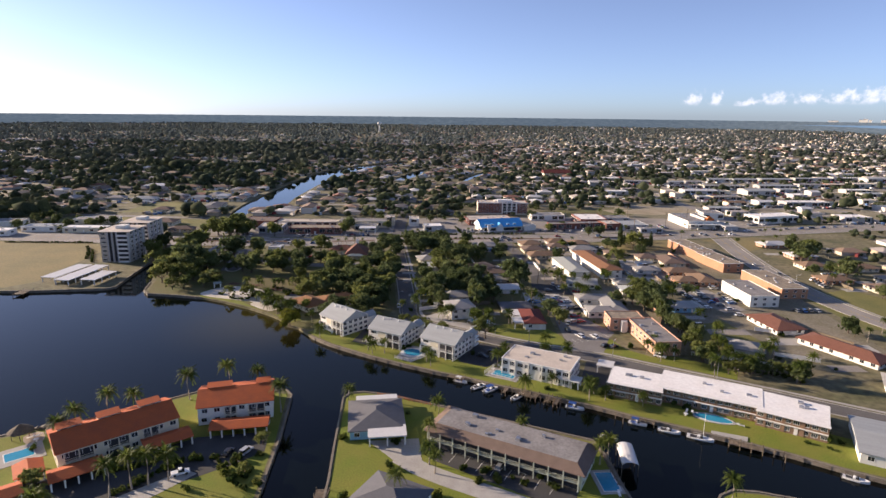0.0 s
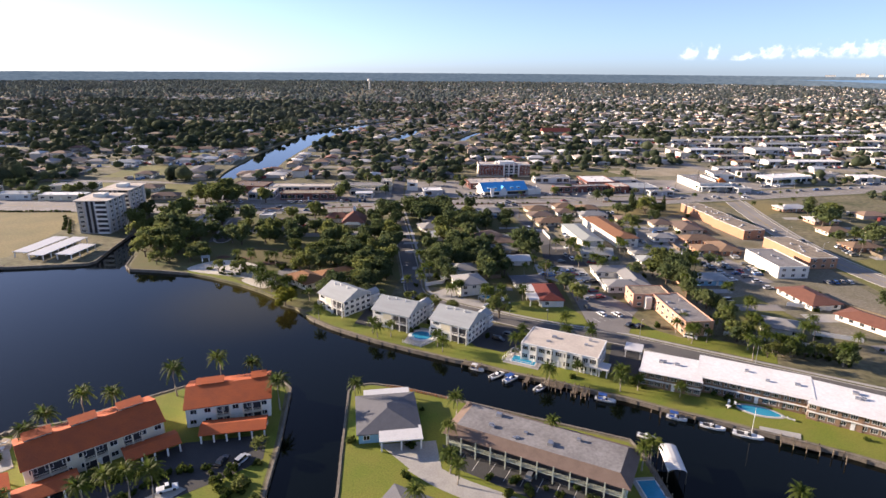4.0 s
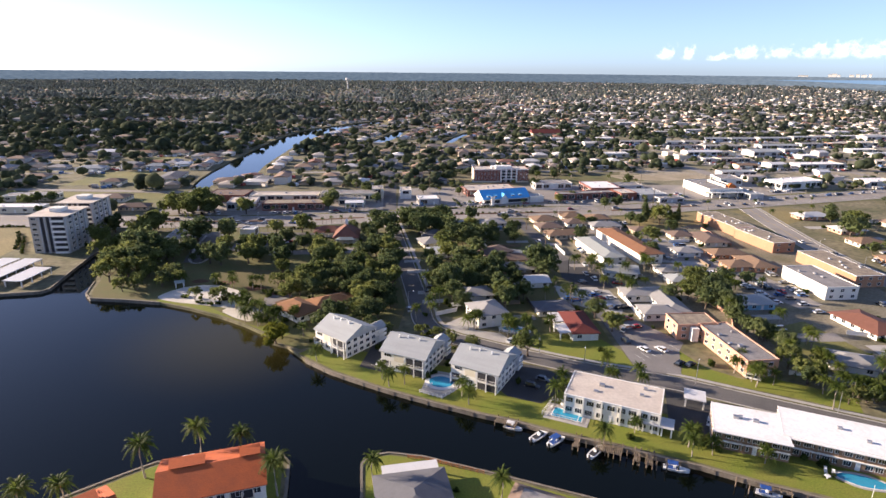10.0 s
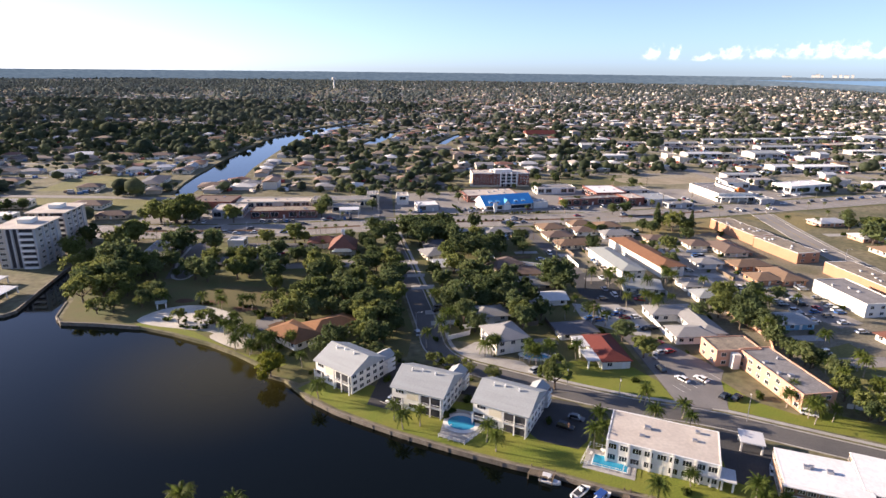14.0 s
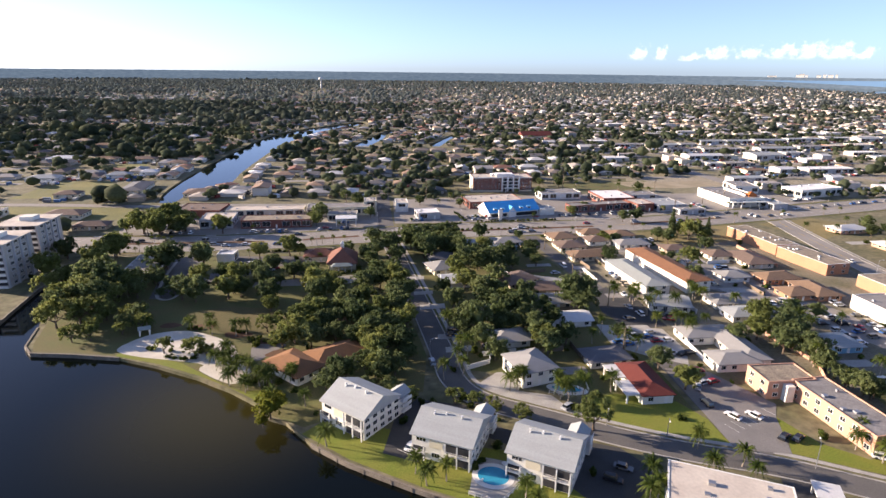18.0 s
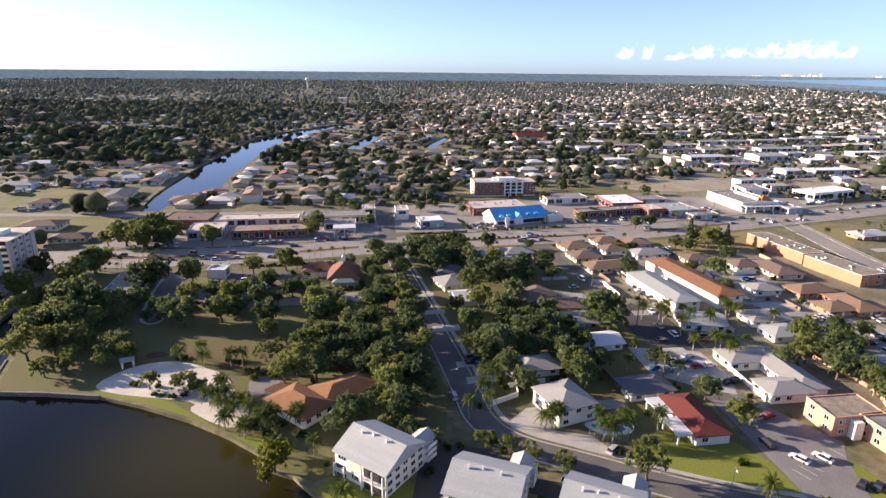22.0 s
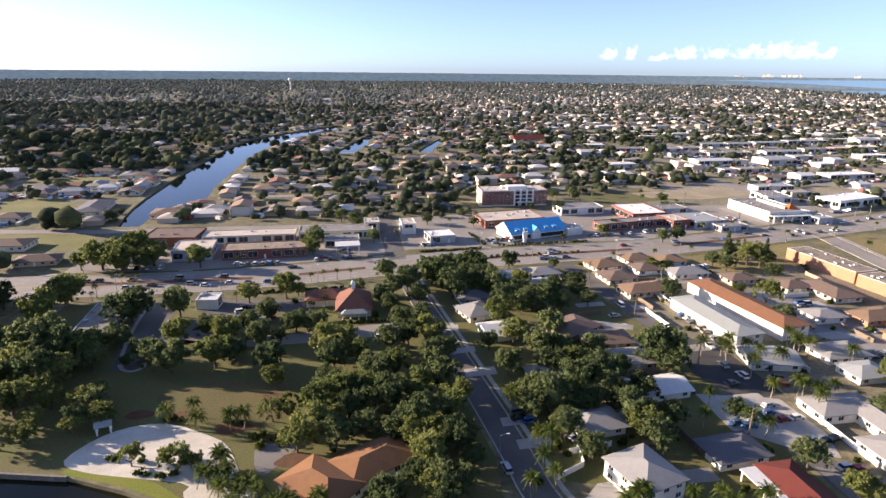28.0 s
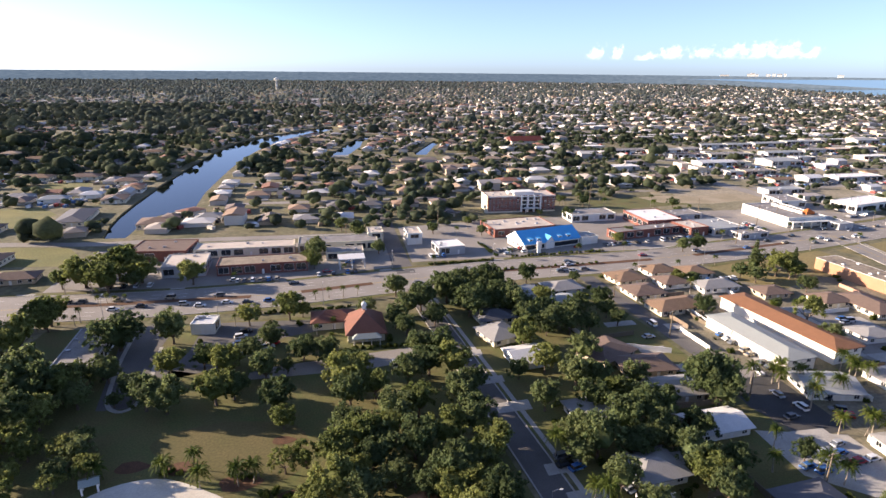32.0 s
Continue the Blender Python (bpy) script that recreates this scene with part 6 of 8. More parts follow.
# ---- trees ----
def oak_mesh(seed, leaf, n=120, cards=15, size=1.0):
    """A crown of radius one: many small sprays of leaves round an uneven dome with a few lobes, open between."""
    rnd = random.Random(seed)
    g = Geo()
    lean = rnd.uniform(-.12, .12)
    lobes = [(rnd.uniform(0, 6.28), rnd.uniform(0.25, 0.5), rnd.uniform(0.3, 0.7)) for _ in range(5)]
    if size >= 1:
        g.blob((lean, 0, 0.34), 0.6, rnd, 0.2, 0.8)
    for k in range(n):
        if k % 3:
            la, lr, lz = lobes[k % 5]
            a, u, v = rnd.uniform(0, 6.28), rnd.random() ** 0.5, rnd.uniform(-.35, 1.0)
            rad = 0.44 * u * math.sqrt(max(0.05, 1 - v * v * .8))
            c = Vector((lr * math.cos(la) + rad * math.cos(a) + lean, lr * math.sin(la) + rad * math.sin(a), lz + 0.34 * v))
        else:
            a, u = rnd.uniform(0, 6.28), rnd.random()
            rad = (0.3 + 0.6 * u ** 0.5) * rnd.uniform(0.8, 1.1)
            c = Vector((rad * math.cos(a) + lean, rad * math.sin(a), 0.88 * math.sqrt(max(0, 1 - rad * rad * 0.75)) * (1 - rnd.random() ** 1.6 * 1.1) + 0.05))
        r = rnd.uniform(0.10, 0.20) * size
        g.clump(c, r * 0.62, rnd)
        for _ in range(cards):
            d = Vector((rnd.gauss(0, 1), rnd.gauss(0, 1), rnd.gauss(0.3, 1))).normalized()
            p = c + Vector((d.x, d.y, d.z * 0.85)) * r * rnd.uniform(0.65, 1.15)
            nrm = (d + Vector((rnd.uniform(-.7, .7), rnd.uniform(-.7, .7), rnd.uniform(-.4, .7)))).normalized()
            t = Matrix.Rotation(rnd.uniform(0, 6.3), 3, nrm) @ nrm.orthogonal().normalized()
            b = nrm.cross(t)
            s, q = rnd.uniform(0.035, 0.075), rnd.uniform(0.028, 0.055)
            g.face(tuple(p - t * s), tuple(p - b * q * 0.8 + t * s * .1), tuple(p + t * s), tuple(p + b * q))
    return g.mesh("crown", leaf)


def trunk_mesh(seed):
    rnd = random.Random(seed)
    g = Geo()
    g.tube([(0, 0, -0.02), (0.01, 0.01, 0.35), (0.02, -0.01, 0.7)], [0.075, 0.055, 0.045])
    for k in range(5):
        a = k * 1.26 + rnd.uniform(-.3, .3)
        g.tube([(0.01, 0, 0.5), (0.28 * math.cos(a), 0.28 * math.sin(a), 0.85), (0.55 * math.cos(a), 0.55 * math.sin(a), 1.15)], [0.04, 0.026, 0.012], 5)
    return g.mesh("trunk", BARK)


OAK_KINDS = [(oak_mesh(i, LEAF), trunk_mesh(i)) for i in range(6)]
LIGHT_FULL = [(oak_mesh(60 + i, LEAF_LIGHT), trunk_mesh(60 + i)) for i in range(3)]
LIGHT_KINDS = [(oak_mesh(40 + i, LEAF_LIGHT, 90, 19, 0.95), trunk_mesh(40 + i)) for i in range(3)]
YELLOW_KINDS = [(oak_mesh(20 + i, LEAF_YELLOW), trunk_mesh(20 + i)) for i in range(2)]


def oak(x, y, r, rnd, kinds, label, group):
    crown, trunk = rnd.choice(kinds)
    e = thing("tree", label, "tree", pose(x, y, 0, 0, 0, rnd.uniform(0, 360)), group)
    tall = min(r * rnd.uniform(0.55, 0.72), 3.8)
    t = part("trunk", trunk, None, e)
    t.matrix_basis = Matrix.Diagonal((r, r, tall * 1.25, 1))
    c = part("crown", crown, None, e)
    c.matrix_basis = Matrix.LocRotScale((0, 0, tall), None, (r * 1.02, r * 1.02, r * rnd.uniform(0.95, 1.25)))
    return e


tree_rnd = random.Random(5)
for area, rows in OAKS.items():
    for x, y, r in rows:
        if area == "shore_yellow":
            oak(x, y, r * 0.8, tree_rnd, YELLOW_KINDS, "yellow-green bushy tree overhanging the lake bank", "trees")
        elif area in ("beach_trees", "condo_front", "lake_west", "avenue_light", "orange_isle_trees", "corner_hedge"):
            oak(x, y, max(2.0, min(r, 7)), tree_rnd, LIGHT_KINDS, "light green broadleaf tree with an airy open crown", "broadleaf trees")
        else:
            big = "large" if r > 6 else "small" if r < 4 else "spreading"
            oak(x, y, max(2.2, min(r, 10)), tree_rnd, LIGHT_FULL if tree_rnd.random() < (0.6 if area.startswith("park") else 0.25) else OAK_KINDS, big + " green broadleaf tree with a dense uneven crown", "broadleaf trees")


def pine_mesh(seed):
    """A tall ragged conifer, one unit high: tiers of short drooping sprays."""
    rnd = random.Random(seed)
    g = Geo()
    for k in range(110):
        z = 0.12 + 0.86 * (k / 110) ** 0.9
        reach = 0.17 * (1 - z) ** 0.6 * rnd.uniform(0.5, 1.2) + 0.012
        a = k * 2.4
        d = Vector((math.cos(a), math.sin(a), 0))
        c = d * reach * 0.6 + Vector((0, 0, z))
        g.blob(tuple(c), reach * 0.42, rnd, 0.3, 0.6)
        for _ in range(5):
            p = c + Vector((rnd.uniform(-.5, .5), rnd.uniform(-.5, .5), rnd.uniform(-.3, .3))) * reach
            g.face(tuple(p), tuple(p + d * reach * 0.5 + Vector((0, 0, -.012))), tuple(p + Vector((d.y, -d.x, 0)) * reach * 0.3))
    return g.mesh("crown", LEAF)


PINE = pine_mesh(3)
for x, y, h in ((126.8, 398.5, 17), (149.0, 400, 12), (131, 404, 9)):
    e = thing("pine_tree", "tall narrow ragged dark conifer beside the avenue", "tree", pose(x, y, 0), "tall pines")
    part("trunk", Geo().tube([(0, 0, 0), (0, 0, h * 0.95)], [0.22, 0.05], 7), BARK, e)
    part("crown", PINE, None, e).matrix_basis = Matrix.Diagonal((h, h, h, 1))


def frond(g, a, droop, length, rnd, rise=0.5):
    """One arched palm leaf: a rib with leaflets on both sides."""
    ca, sa = math.cos(a), math.sin(a)
    pts = []
    for i in range(7):
        u = i / 6
        h = length * (u * 0.92)
        z = rise * length * math.sin(u * 1.9) * 0.6 - droop * length * u * u
        pts.append(Vector((ca * h, sa * h, z)))
    for i in range(6):
        p, q = pts[i], pts[i + 1]
        w = length * 0.21 * math.sin(math.pi * (0.18 + 0.78 * (i + 0.5) / 6))
        for s in (1, -1):
            side = Vector((-sa, ca, 0)) * s * w
            out = (q - p) * 0.5 + Vector((0, 0, -w * 0.55))
            m = (p + q) / 2
            g.face(tuple(p), tuple(m), tuple(p + side + out))
            g.face(tuple(m), tuple(q), tuple(m + side + out))
    return g


def palm_mesh(seed, n=34):
    rnd = random.Random(seed)
    g = Geo()
    for k in range(n):
        up = k / n
        frond(g, k * 2.4 + rnd.uniform(-.2, .2), 0.95 - 1.0 * up + rnd.uniform(-.1, .1), rnd.uniform(0.85, 1.05) * (1.0 - 0.2 * up), rnd, 0.35 + 0.75 * up)
    return g.mesh("crown", FROND)


def palm_trunk(seed):
    rnd = random.Random(seed)
    bx, by = rnd.uniform(-.05, .05), rnd.uniform(-.05, .05)
    return Geo().tube([(0, 0, 0), (bx * .6, by * .6, 0.35), (bx, by, 0.7), (0, 0, 1.0)], [0.028, 0.02, 0.017, 0.016], 7).mesh("trunk", PALM_BARK)


PALM_KINDS = [(palm_mesh(i), palm_trunk(i)) for i in range(5)]


def palm(x, y, h, rnd, reach=2.7, label=""):
    crown, trunk = rnd.choice(PALM_KINDS)
    e = thing("palm_tree", label or "slender palm tree with a pale trunk and arching green fronds", "palm tree", pose(x, y, 0, 0, 0, rnd.uniform(0, 360)), "palm trees")
    t = part("trunk", trunk, None, e)
    t.matrix_basis = Matrix.Diagonal((h ** 0.5 * 3.2, h ** 0.5 * 3.2, h, 1))
    c = part("crown", crown, None, e)
    s = reach * rnd.uniform(0.85, 1.12)
    c.matrix_basis = Matrix.LocRotScale((0, 0, h), None, (s, s, s))
    return e


PALM_H = {"orange_island": 9.0, "gray_island": 6.5, "canal_front": 5.0, "sand": 4.5, "street_east": 6.0, "east_far": 6.0, "parkway": 3.8, "east_corner": 6.0, "beach_tall": 4.6}
for area, rows in PALMS.items():
    for x, y in rows:
        h = PALM_H[area] * tree_rnd.uniform(0.85, 1.15)
        palm(x, y, h, tree_rnd, 1.6 if area == "parkway" else 3.9 if area == "orange_island" else 3.2)


def shrub_mesh(seed):
    rnd = random.Random(seed)
    g = Geo()
    for k in range(7):
        c = Vector((rnd.uniform(-.6, .6), rnd.uniform(-.6, .6), rnd.uniform(0.2, 0.75)))
        g.blob(c, rnd.uniform(0.3, 0.5), rnd, 0.3, 0.9)
        for _ in range(16):
            d = Vector((rnd.gauss(0, 1), rnd.gauss(0, 1), rnd.gauss(0.3, 1))).normalized()
            p = c + d * 0.48
            t = d.orthogonal().normalized() * 0.14
            b = d.cross(t) * 0.8
            g.face(tuple(p - t), tuple(p - b), tuple(p + t), tuple(p + b + d * 0.1))
    return g.mesh("shrub", SHRUB)


SHRUB_KINDS = [shrub_mesh(i) for i in range(5)]


def shrub(x, y, r, rnd):
    s = tagged(new("shrub", rnd.choice(SHRUB_KINDS)), "rounded green garden shrub", "shrub", "garden shrubs")
    s.matrix_world = pose(x, y, -0.05, 0, 0, rnd.uniform(0, 360)) @ Matrix.Diagonal((r, r, r * rnd.uniform(0.8, 1.2), 1))
    return s


for area, rows in SHRUBS.items():
    for x, y in rows:
        shrub(x, y, tree_rnd.uniform(0.9, 1.9), tree_rnd)


# ---- the far town: houses, streets and woods ----
def array_mesh(name, verts, faces, sizes, mats):
    """A mesh from arrays: verts (n, 3), faces flat, sizes per face, and (material, face index array) pairs."""
    me = bpy.data.meshes.new(name)
    me.vertices.add(len(verts))
    me.vertices.foreach_set("co", np.asarray(verts, np.float32).ravel())
    me.loops.add(len(faces))
    me.loops.foreach_set("vertex_index", np.asarray(faces, np.int32))
    me.polygons.add(len(sizes))
    me.polygons.foreach_set("loop_start", np.concatenate([[0], np.cumsum(sizes)[:-1]]).astype(np.int32))
    me.materials.append(mats)
    me.polygons.foreach_set("use_smooth", np.zeros(len(sizes), bool))
    me.update(calc_edges=True)
    return me


def clumps(name, label, c, r, squash, mat, seed, rough=0.28, coarse=False):
    """Many uneven leaf clumps in one mesh; c (n, 3), r (n)."""
    rs = np.random.RandomState(seed)
    ico, tri = np.array(ICO), np.array(ICO_F)
    if coarse:
        ico, tri = np.array(((1, 0, 0), (-1, 0, 0), (0, 1, 0), (0, -1, 0), (0, 0, 1), (0, 0, -1))), np.array(((0, 2, 4), (2, 1, 4), (1, 3, 4), (3, 0, 4), (2, 0, 5), (1, 2, 5), (3, 1, 5), (0, 3, 5)))
    k, q = len(ico), len(tri)
    s = 1 + rs.uniform(-rough, rough, (len(c), k, 1))
    v = c[:, None, :] + ico[None] * s * r[:, None, None] * np.array([1, 1, squash])
    f = tri[None] + k * np.arange(len(c))[:, None, None]
    me = array_mesh(name, v.reshape(-1, 3), f.ravel(), np.full(len(c) * q, 3), mat)
    me.polygons.foreach_set("use_smooth", np.ones(len(c) * q, bool))
    return tagged(part(name, me, mat), label, "trees", kind="stuff")


CLEAR = [  # stretches of the plan that are laid out thing by thing: x0, y0, x1, y1
    (-215, 250, 150, 500), (-130, 60, 190, 260), (130, 250, 275, 400), (140, 400, 320, 500), (140, 500, 264, 582), (15, 495, 140, 565), (-430, 262, -215, 392), (-350, 428, -190, 488), (-310, 488, -240, 575), (-302, 630, -256, 671), (-242, 505, -208, 575), (240, 480, 262, 760), (-372, 394, -245, 468), (240, 545, 665, 890)]


def is_clear(x, y):
    return any(abs(x - cx) < rx and abs(y - cy) < ry for cx, cy, rx, ry in DISTRICT) or any(x0 < x < x1 and y0 < y < y1 for x0, y0, x1, y1 in CLEAR)


def wedge(y, extra=60):
    """The reach of the view to both sides at a distance."""
    return -0.95 * y - extra, 1.0 * y + extra


def far_town():
    rs = np.random.RandomState(11)
    kinds = ([], [], []), ([], [], [])          # muted roofs, and the paler ones of the eastern district
    wv, wf, wz = [], [], []
    def house(x, yy, w, d, h, rise, ov, a, big, pale):
        ca, sa = math.cos(a), math.sin(a)

        def P(u, v, z):
            return (x + u * ca - v * sa, yy + u * sa + v * ca, z)
        k = len(wv)
        wv.extend([P(-w / 2, -d / 2, 0), P(w / 2, -d / 2, 0), P(w / 2, d / 2, 0), P(-w / 2, d / 2, 0), P(-w / 2, -d / 2, h), P(w / 2, -d / 2, h), P(w / 2, d / 2, h), P(-w / 2, d / 2, h)])
        for q in ((0, 1, 5, 4), (1, 2, 6, 5), (2, 3, 7, 6), (3, 0, 4, 7)):
            wf.extend([k + i for i in q])
            wz.append(4)
        rv, rf, rz = kinds[pale]
        k = len(rv)
        e, g, r = w / 2 + ov, d / 2 + ov, max(0.5, (w - d) / 2 + (0 if not big else d / 2))
        if rs.rand() < 0.3 and not big:
            r = e
        gy = 0.0 if not big else g * 0.98
        rv.extend([P(-e, -g, h), P(e, -g, h), P(e, g, h), P(-e, g, h), P(-r, -gy, h + rise), P(r, -gy, h + rise), P(r, gy, h + rise), P(-r, gy, h + rise)])
        for q in ((0, 1, 5, 4), (1, 2, 6, 5), (2, 3, 7, 6), (3, 0, 4, 7)) + (((4, 5, 6, 7),) if big else ()):
            rf.extend([k + i for i in q])
            rz.append(4)

    for loop in (FAR_CANAL, FAR_CANAL_2, FAR_CANAL_3):          # houses that face the canals
        for p, q in zip(loop, loop[1:] + loop[:1]):
            A, B = Vector(p), Vector(q)
            L = (B - A).length
            t = (B - A) / L
            for i in range(int(L / 19)):
                c = A + t * (i + .5) * L / int(L / 19)
                for s in (-1, 1):
                    o = c + Vector((-t.y, t.x)) * s * 14
                    if not in_water(o.x, o.y) and in_water(c.x - (o.x - c.x) * .15, c.y - (o.y - c.y) * .15) and not is_clear(o.x, o.y) and all(not in_water(o.x + ex, o.y + ey) for ex in (-8, 8) for ey in (-8, 8)) and rs.rand() < 0.9:
                        house(o.x, o.y, rs.uniform(12, 16), rs.uniform(9, 12), 3.0, rs.uniform(1.3, 1.8), 0.5, math.atan2(t.y, t.x), False, 1 if rs.rand() < 0.25 else 0)
    cv, cf, cz, dv, df, dz = [], [], [], [], [], []

    def clutter(x, yy, a):
        """A drive, and cars, sheds and the like beside a house."""
        u = Vector((math.cos(a), math.sin(a)))
        n = Vector((-u.y, u.x))
        c = Vector((x, yy))
        if rs.rand() < 0.7:
            o = c + u * rs.uniform(-6, 6) + n * rs.choice([-1, 1]) * 9
            k = len(dv)
            dv.extend([(*(o + u * p + n * q), 0.03) for p, q in ((-2.2, -5), (2.2, -5), (2.2, 5), (-2.2, 5))])
            df.extend([k, k + 1, k + 2, k + 3])
            dz.append(4)
        for _ in range(rs.randint(0, 4)):
            o = c + u * rs.uniform(-12, 12) + n * rs.choice([-1, 1]) * rs.uniform(8, 13)
            if in_water(o.x, o.y):
                continue
            t = (u * math.cos(rs.uniform(0, 3.1)) + n * math.sin(rs.uniform(0, 3.1))).normalized()
            m = Vector((-t.y, t.x))
            L, B, H = rs.uniform(1.6, 3.0), rs.uniform(0.8, 1.5), rs.uniform(1.2, 2.2)
            k = len(cv)
            cv.extend([(*(o + t * p * L + m * q * B), z) for z in (0, H) for p, q in ((-1, -1), (1, -1), (1, 1), (-1, 1))])
            for q in ((0, 1, 5, 4), (1, 2, 6, 5), (2, 3, 7, 6), (3, 0, 4, 7), (4, 5, 6, 7)):
                cf.extend([k + i for i in q])
                cz.append(4)
    for dx, dy, rw, rd in DISTRICT:
        for _ in range(int(rw * 0.55) + 2):
            o = Vector((dx + rs.uniform(-rw - 3, rw + 3), dy - rd - rs.uniform(0, 9)))
            L, B, H = rs.uniform(1.8, 2.4), 0.9, rs.uniform(1.3, 1.9)
            if rs.rand() < 0.6:
                L, B = B, L
            k = len(cv)
            cv.extend([(o.x + p * L, o.y + q * B, z) for z in (0, H) for p, q in ((-1, -1), (1, -1), (1, 1), (-1, 1))])
            for q in ((0, 1, 5, 4), (1, 2, 6, 5), (2, 3, 7, 6), (3, 0, 4, 7), (4, 5, 6, 7)):
                cf.extend([k + i for i in q])
                cz.append(4)
    near_canal = [(Vector(p), Vector(q)) for loop in (FAR_CANAL, FAR_CANAL_2, FAR_CANAL_3) for p, q in zip(loop, loop[1:] + loop[:1])]

    def canal_side(x, yy):
        if not (-240 < x < 90 and 470 < yy < 1130):
            return False
        c = Vector((x, yy))
        for p, q in near_canal:
            t = max(0, min(1, (c - p).dot(q - p) / (q - p).length_squared))
            if (p.lerp(q, t) - c).length < 27:
                return True
        return False
    y = 300.0
    roads = Geo()
    row = 0
    while y < 4700:
        x0, x1 = wedge(y)
        near = y < 1500
        x = x0
        slope = 0.05
        while x < x1:
            yy = y + slope * x + rs.uniform(-3, 3)
            left = x < -0.12 * yy
            keep = 0.85 if yy < 1200 else 0.65 if yy < 2200 else 0.5
            if left:
                keep *= 0.8 if yy < 700 else 0.65
            if rs.rand() < keep and yy > 300 and not is_clear(x, yy) and not canal_side(x, yy) and not any(in_water(x + dx, yy + dy) for dx in (-11, 11) for dy in (-11, 11)) and not (abs(yy - (394 + max(0, x + 90) * 0.21)) < 24):
                big = yy > 420 and x > 0.27 * yy and rs.rand() < (0.38 if yy < 960 else 0.05)
                w, d = (rs.uniform(14, 32), rs.uniform(9, 14)) if big else (rs.uniform(13, 19), rs.uniform(10, 13))
                h, rise, ov = (rs.uniform(3.4, 5.0), 0.15, 0.0) if big else (rs.uniform(2.3, 2.7), rs.uniform(1.5, 2.2), 0.9)
                if not big and rs.rand() < 0.06:
                    h = 6
                a = 0.05 + (rs.choice([0, 1.571]) if not big else 0) + rs.uniform(-.04, .04)
                pale = 1 if (big and rs.rand() < 0.75) or (x > 0.2 * yy and rs.rand() < (0.5 if yy < 1100 else 0.4)) else 0
                house(x, yy, w, d, h, rise, ov, a, big, pale)
                if yy < 1900:
                    clutter(x, yy, a)
                x += (w - 14) if big else 0
            x += rs.uniform(19, 25) if yy < 2200 else rs.uniform(24, 40)
        row += 1
        y += 30 if row % 2 else 46 + (0 if y < 1800 else 14)
        if row % 2 == 0 and y < 1700 and y > 560:
            yc = y - 23
            seg = []
            xx = wedge(yc)[0]
            while xx < wedge(yc)[1]:
                p = (xx, yc + slope * xx)
                if in_water(*p) or is_clear(*p):
                    if len(seg) > 1:
                        strip(seg, 7, 0.03, roads, 0)
                    seg = []
                else:
                    seg.append(p)
                xx += 24
            if len(seg) > 1:
                strip(seg, 7, 0.03, roads, 0)
    for (rv, rf, rz), mat, txt in zip(kinds, (FAR_ROOF, FAR_ROOF_PALE), ("many low house roofs in grey brown and red", "many pale flat and hipped roofs of the eastern district")):
        tagged(part("town_roofs", array_mesh("town_roofs", rv, rf, rz, mat), None), txt, "roofs", kind="stuff")
    tagged(part("town_walls", array_mesh("town_walls", wv, wf, wz, FAR_WALL), None), "pale stucco walls of many low suburban houses", "houses", kind="stuff")
    tagged(part("town_clutter", array_mesh("town_clutter", cv, cf, cz, FAR_CLUTTER), None), "cars and sheds parked between far houses", "clutter", kind="stuff")
    tagged(part("town_drives", array_mesh("town_drives", dv, df, dz, CONCRETE), None), "pale concrete drives of far houses", "driveways", kind="stuff")
    tagged(part("town_streets", roads, ASPHALT_OLD), "pale asphalt streets between rows of houses", "road", kind="structure")


far_town()


def drift(x, y, scale, seed):
    """Smooth uneven values between 0 and 1 over the plan."""
    tab = np.random.RandomState(seed).rand(64, 64)
    u, v = x / scale + 200, y / scale + 200
    i, j = np.floor(u).astype(int), np.floor(v).astype(int)
    fu, fv = u - i, v - j
    fu, fv = fu * fu * (3 - 2 * fu), fv * fv * (3 - 2 * fv)
    a, b, c, d = tab[i % 64, j % 64], tab[(i + 1) % 64, j % 64], tab[i % 64, (j + 1) % 64], tab[(i + 1) % 64, (j + 1) % 64]
    return (a * (1 - fu) + b * fu) * (1 - fv) + (c * (1 - fu) + d * fu) * fv


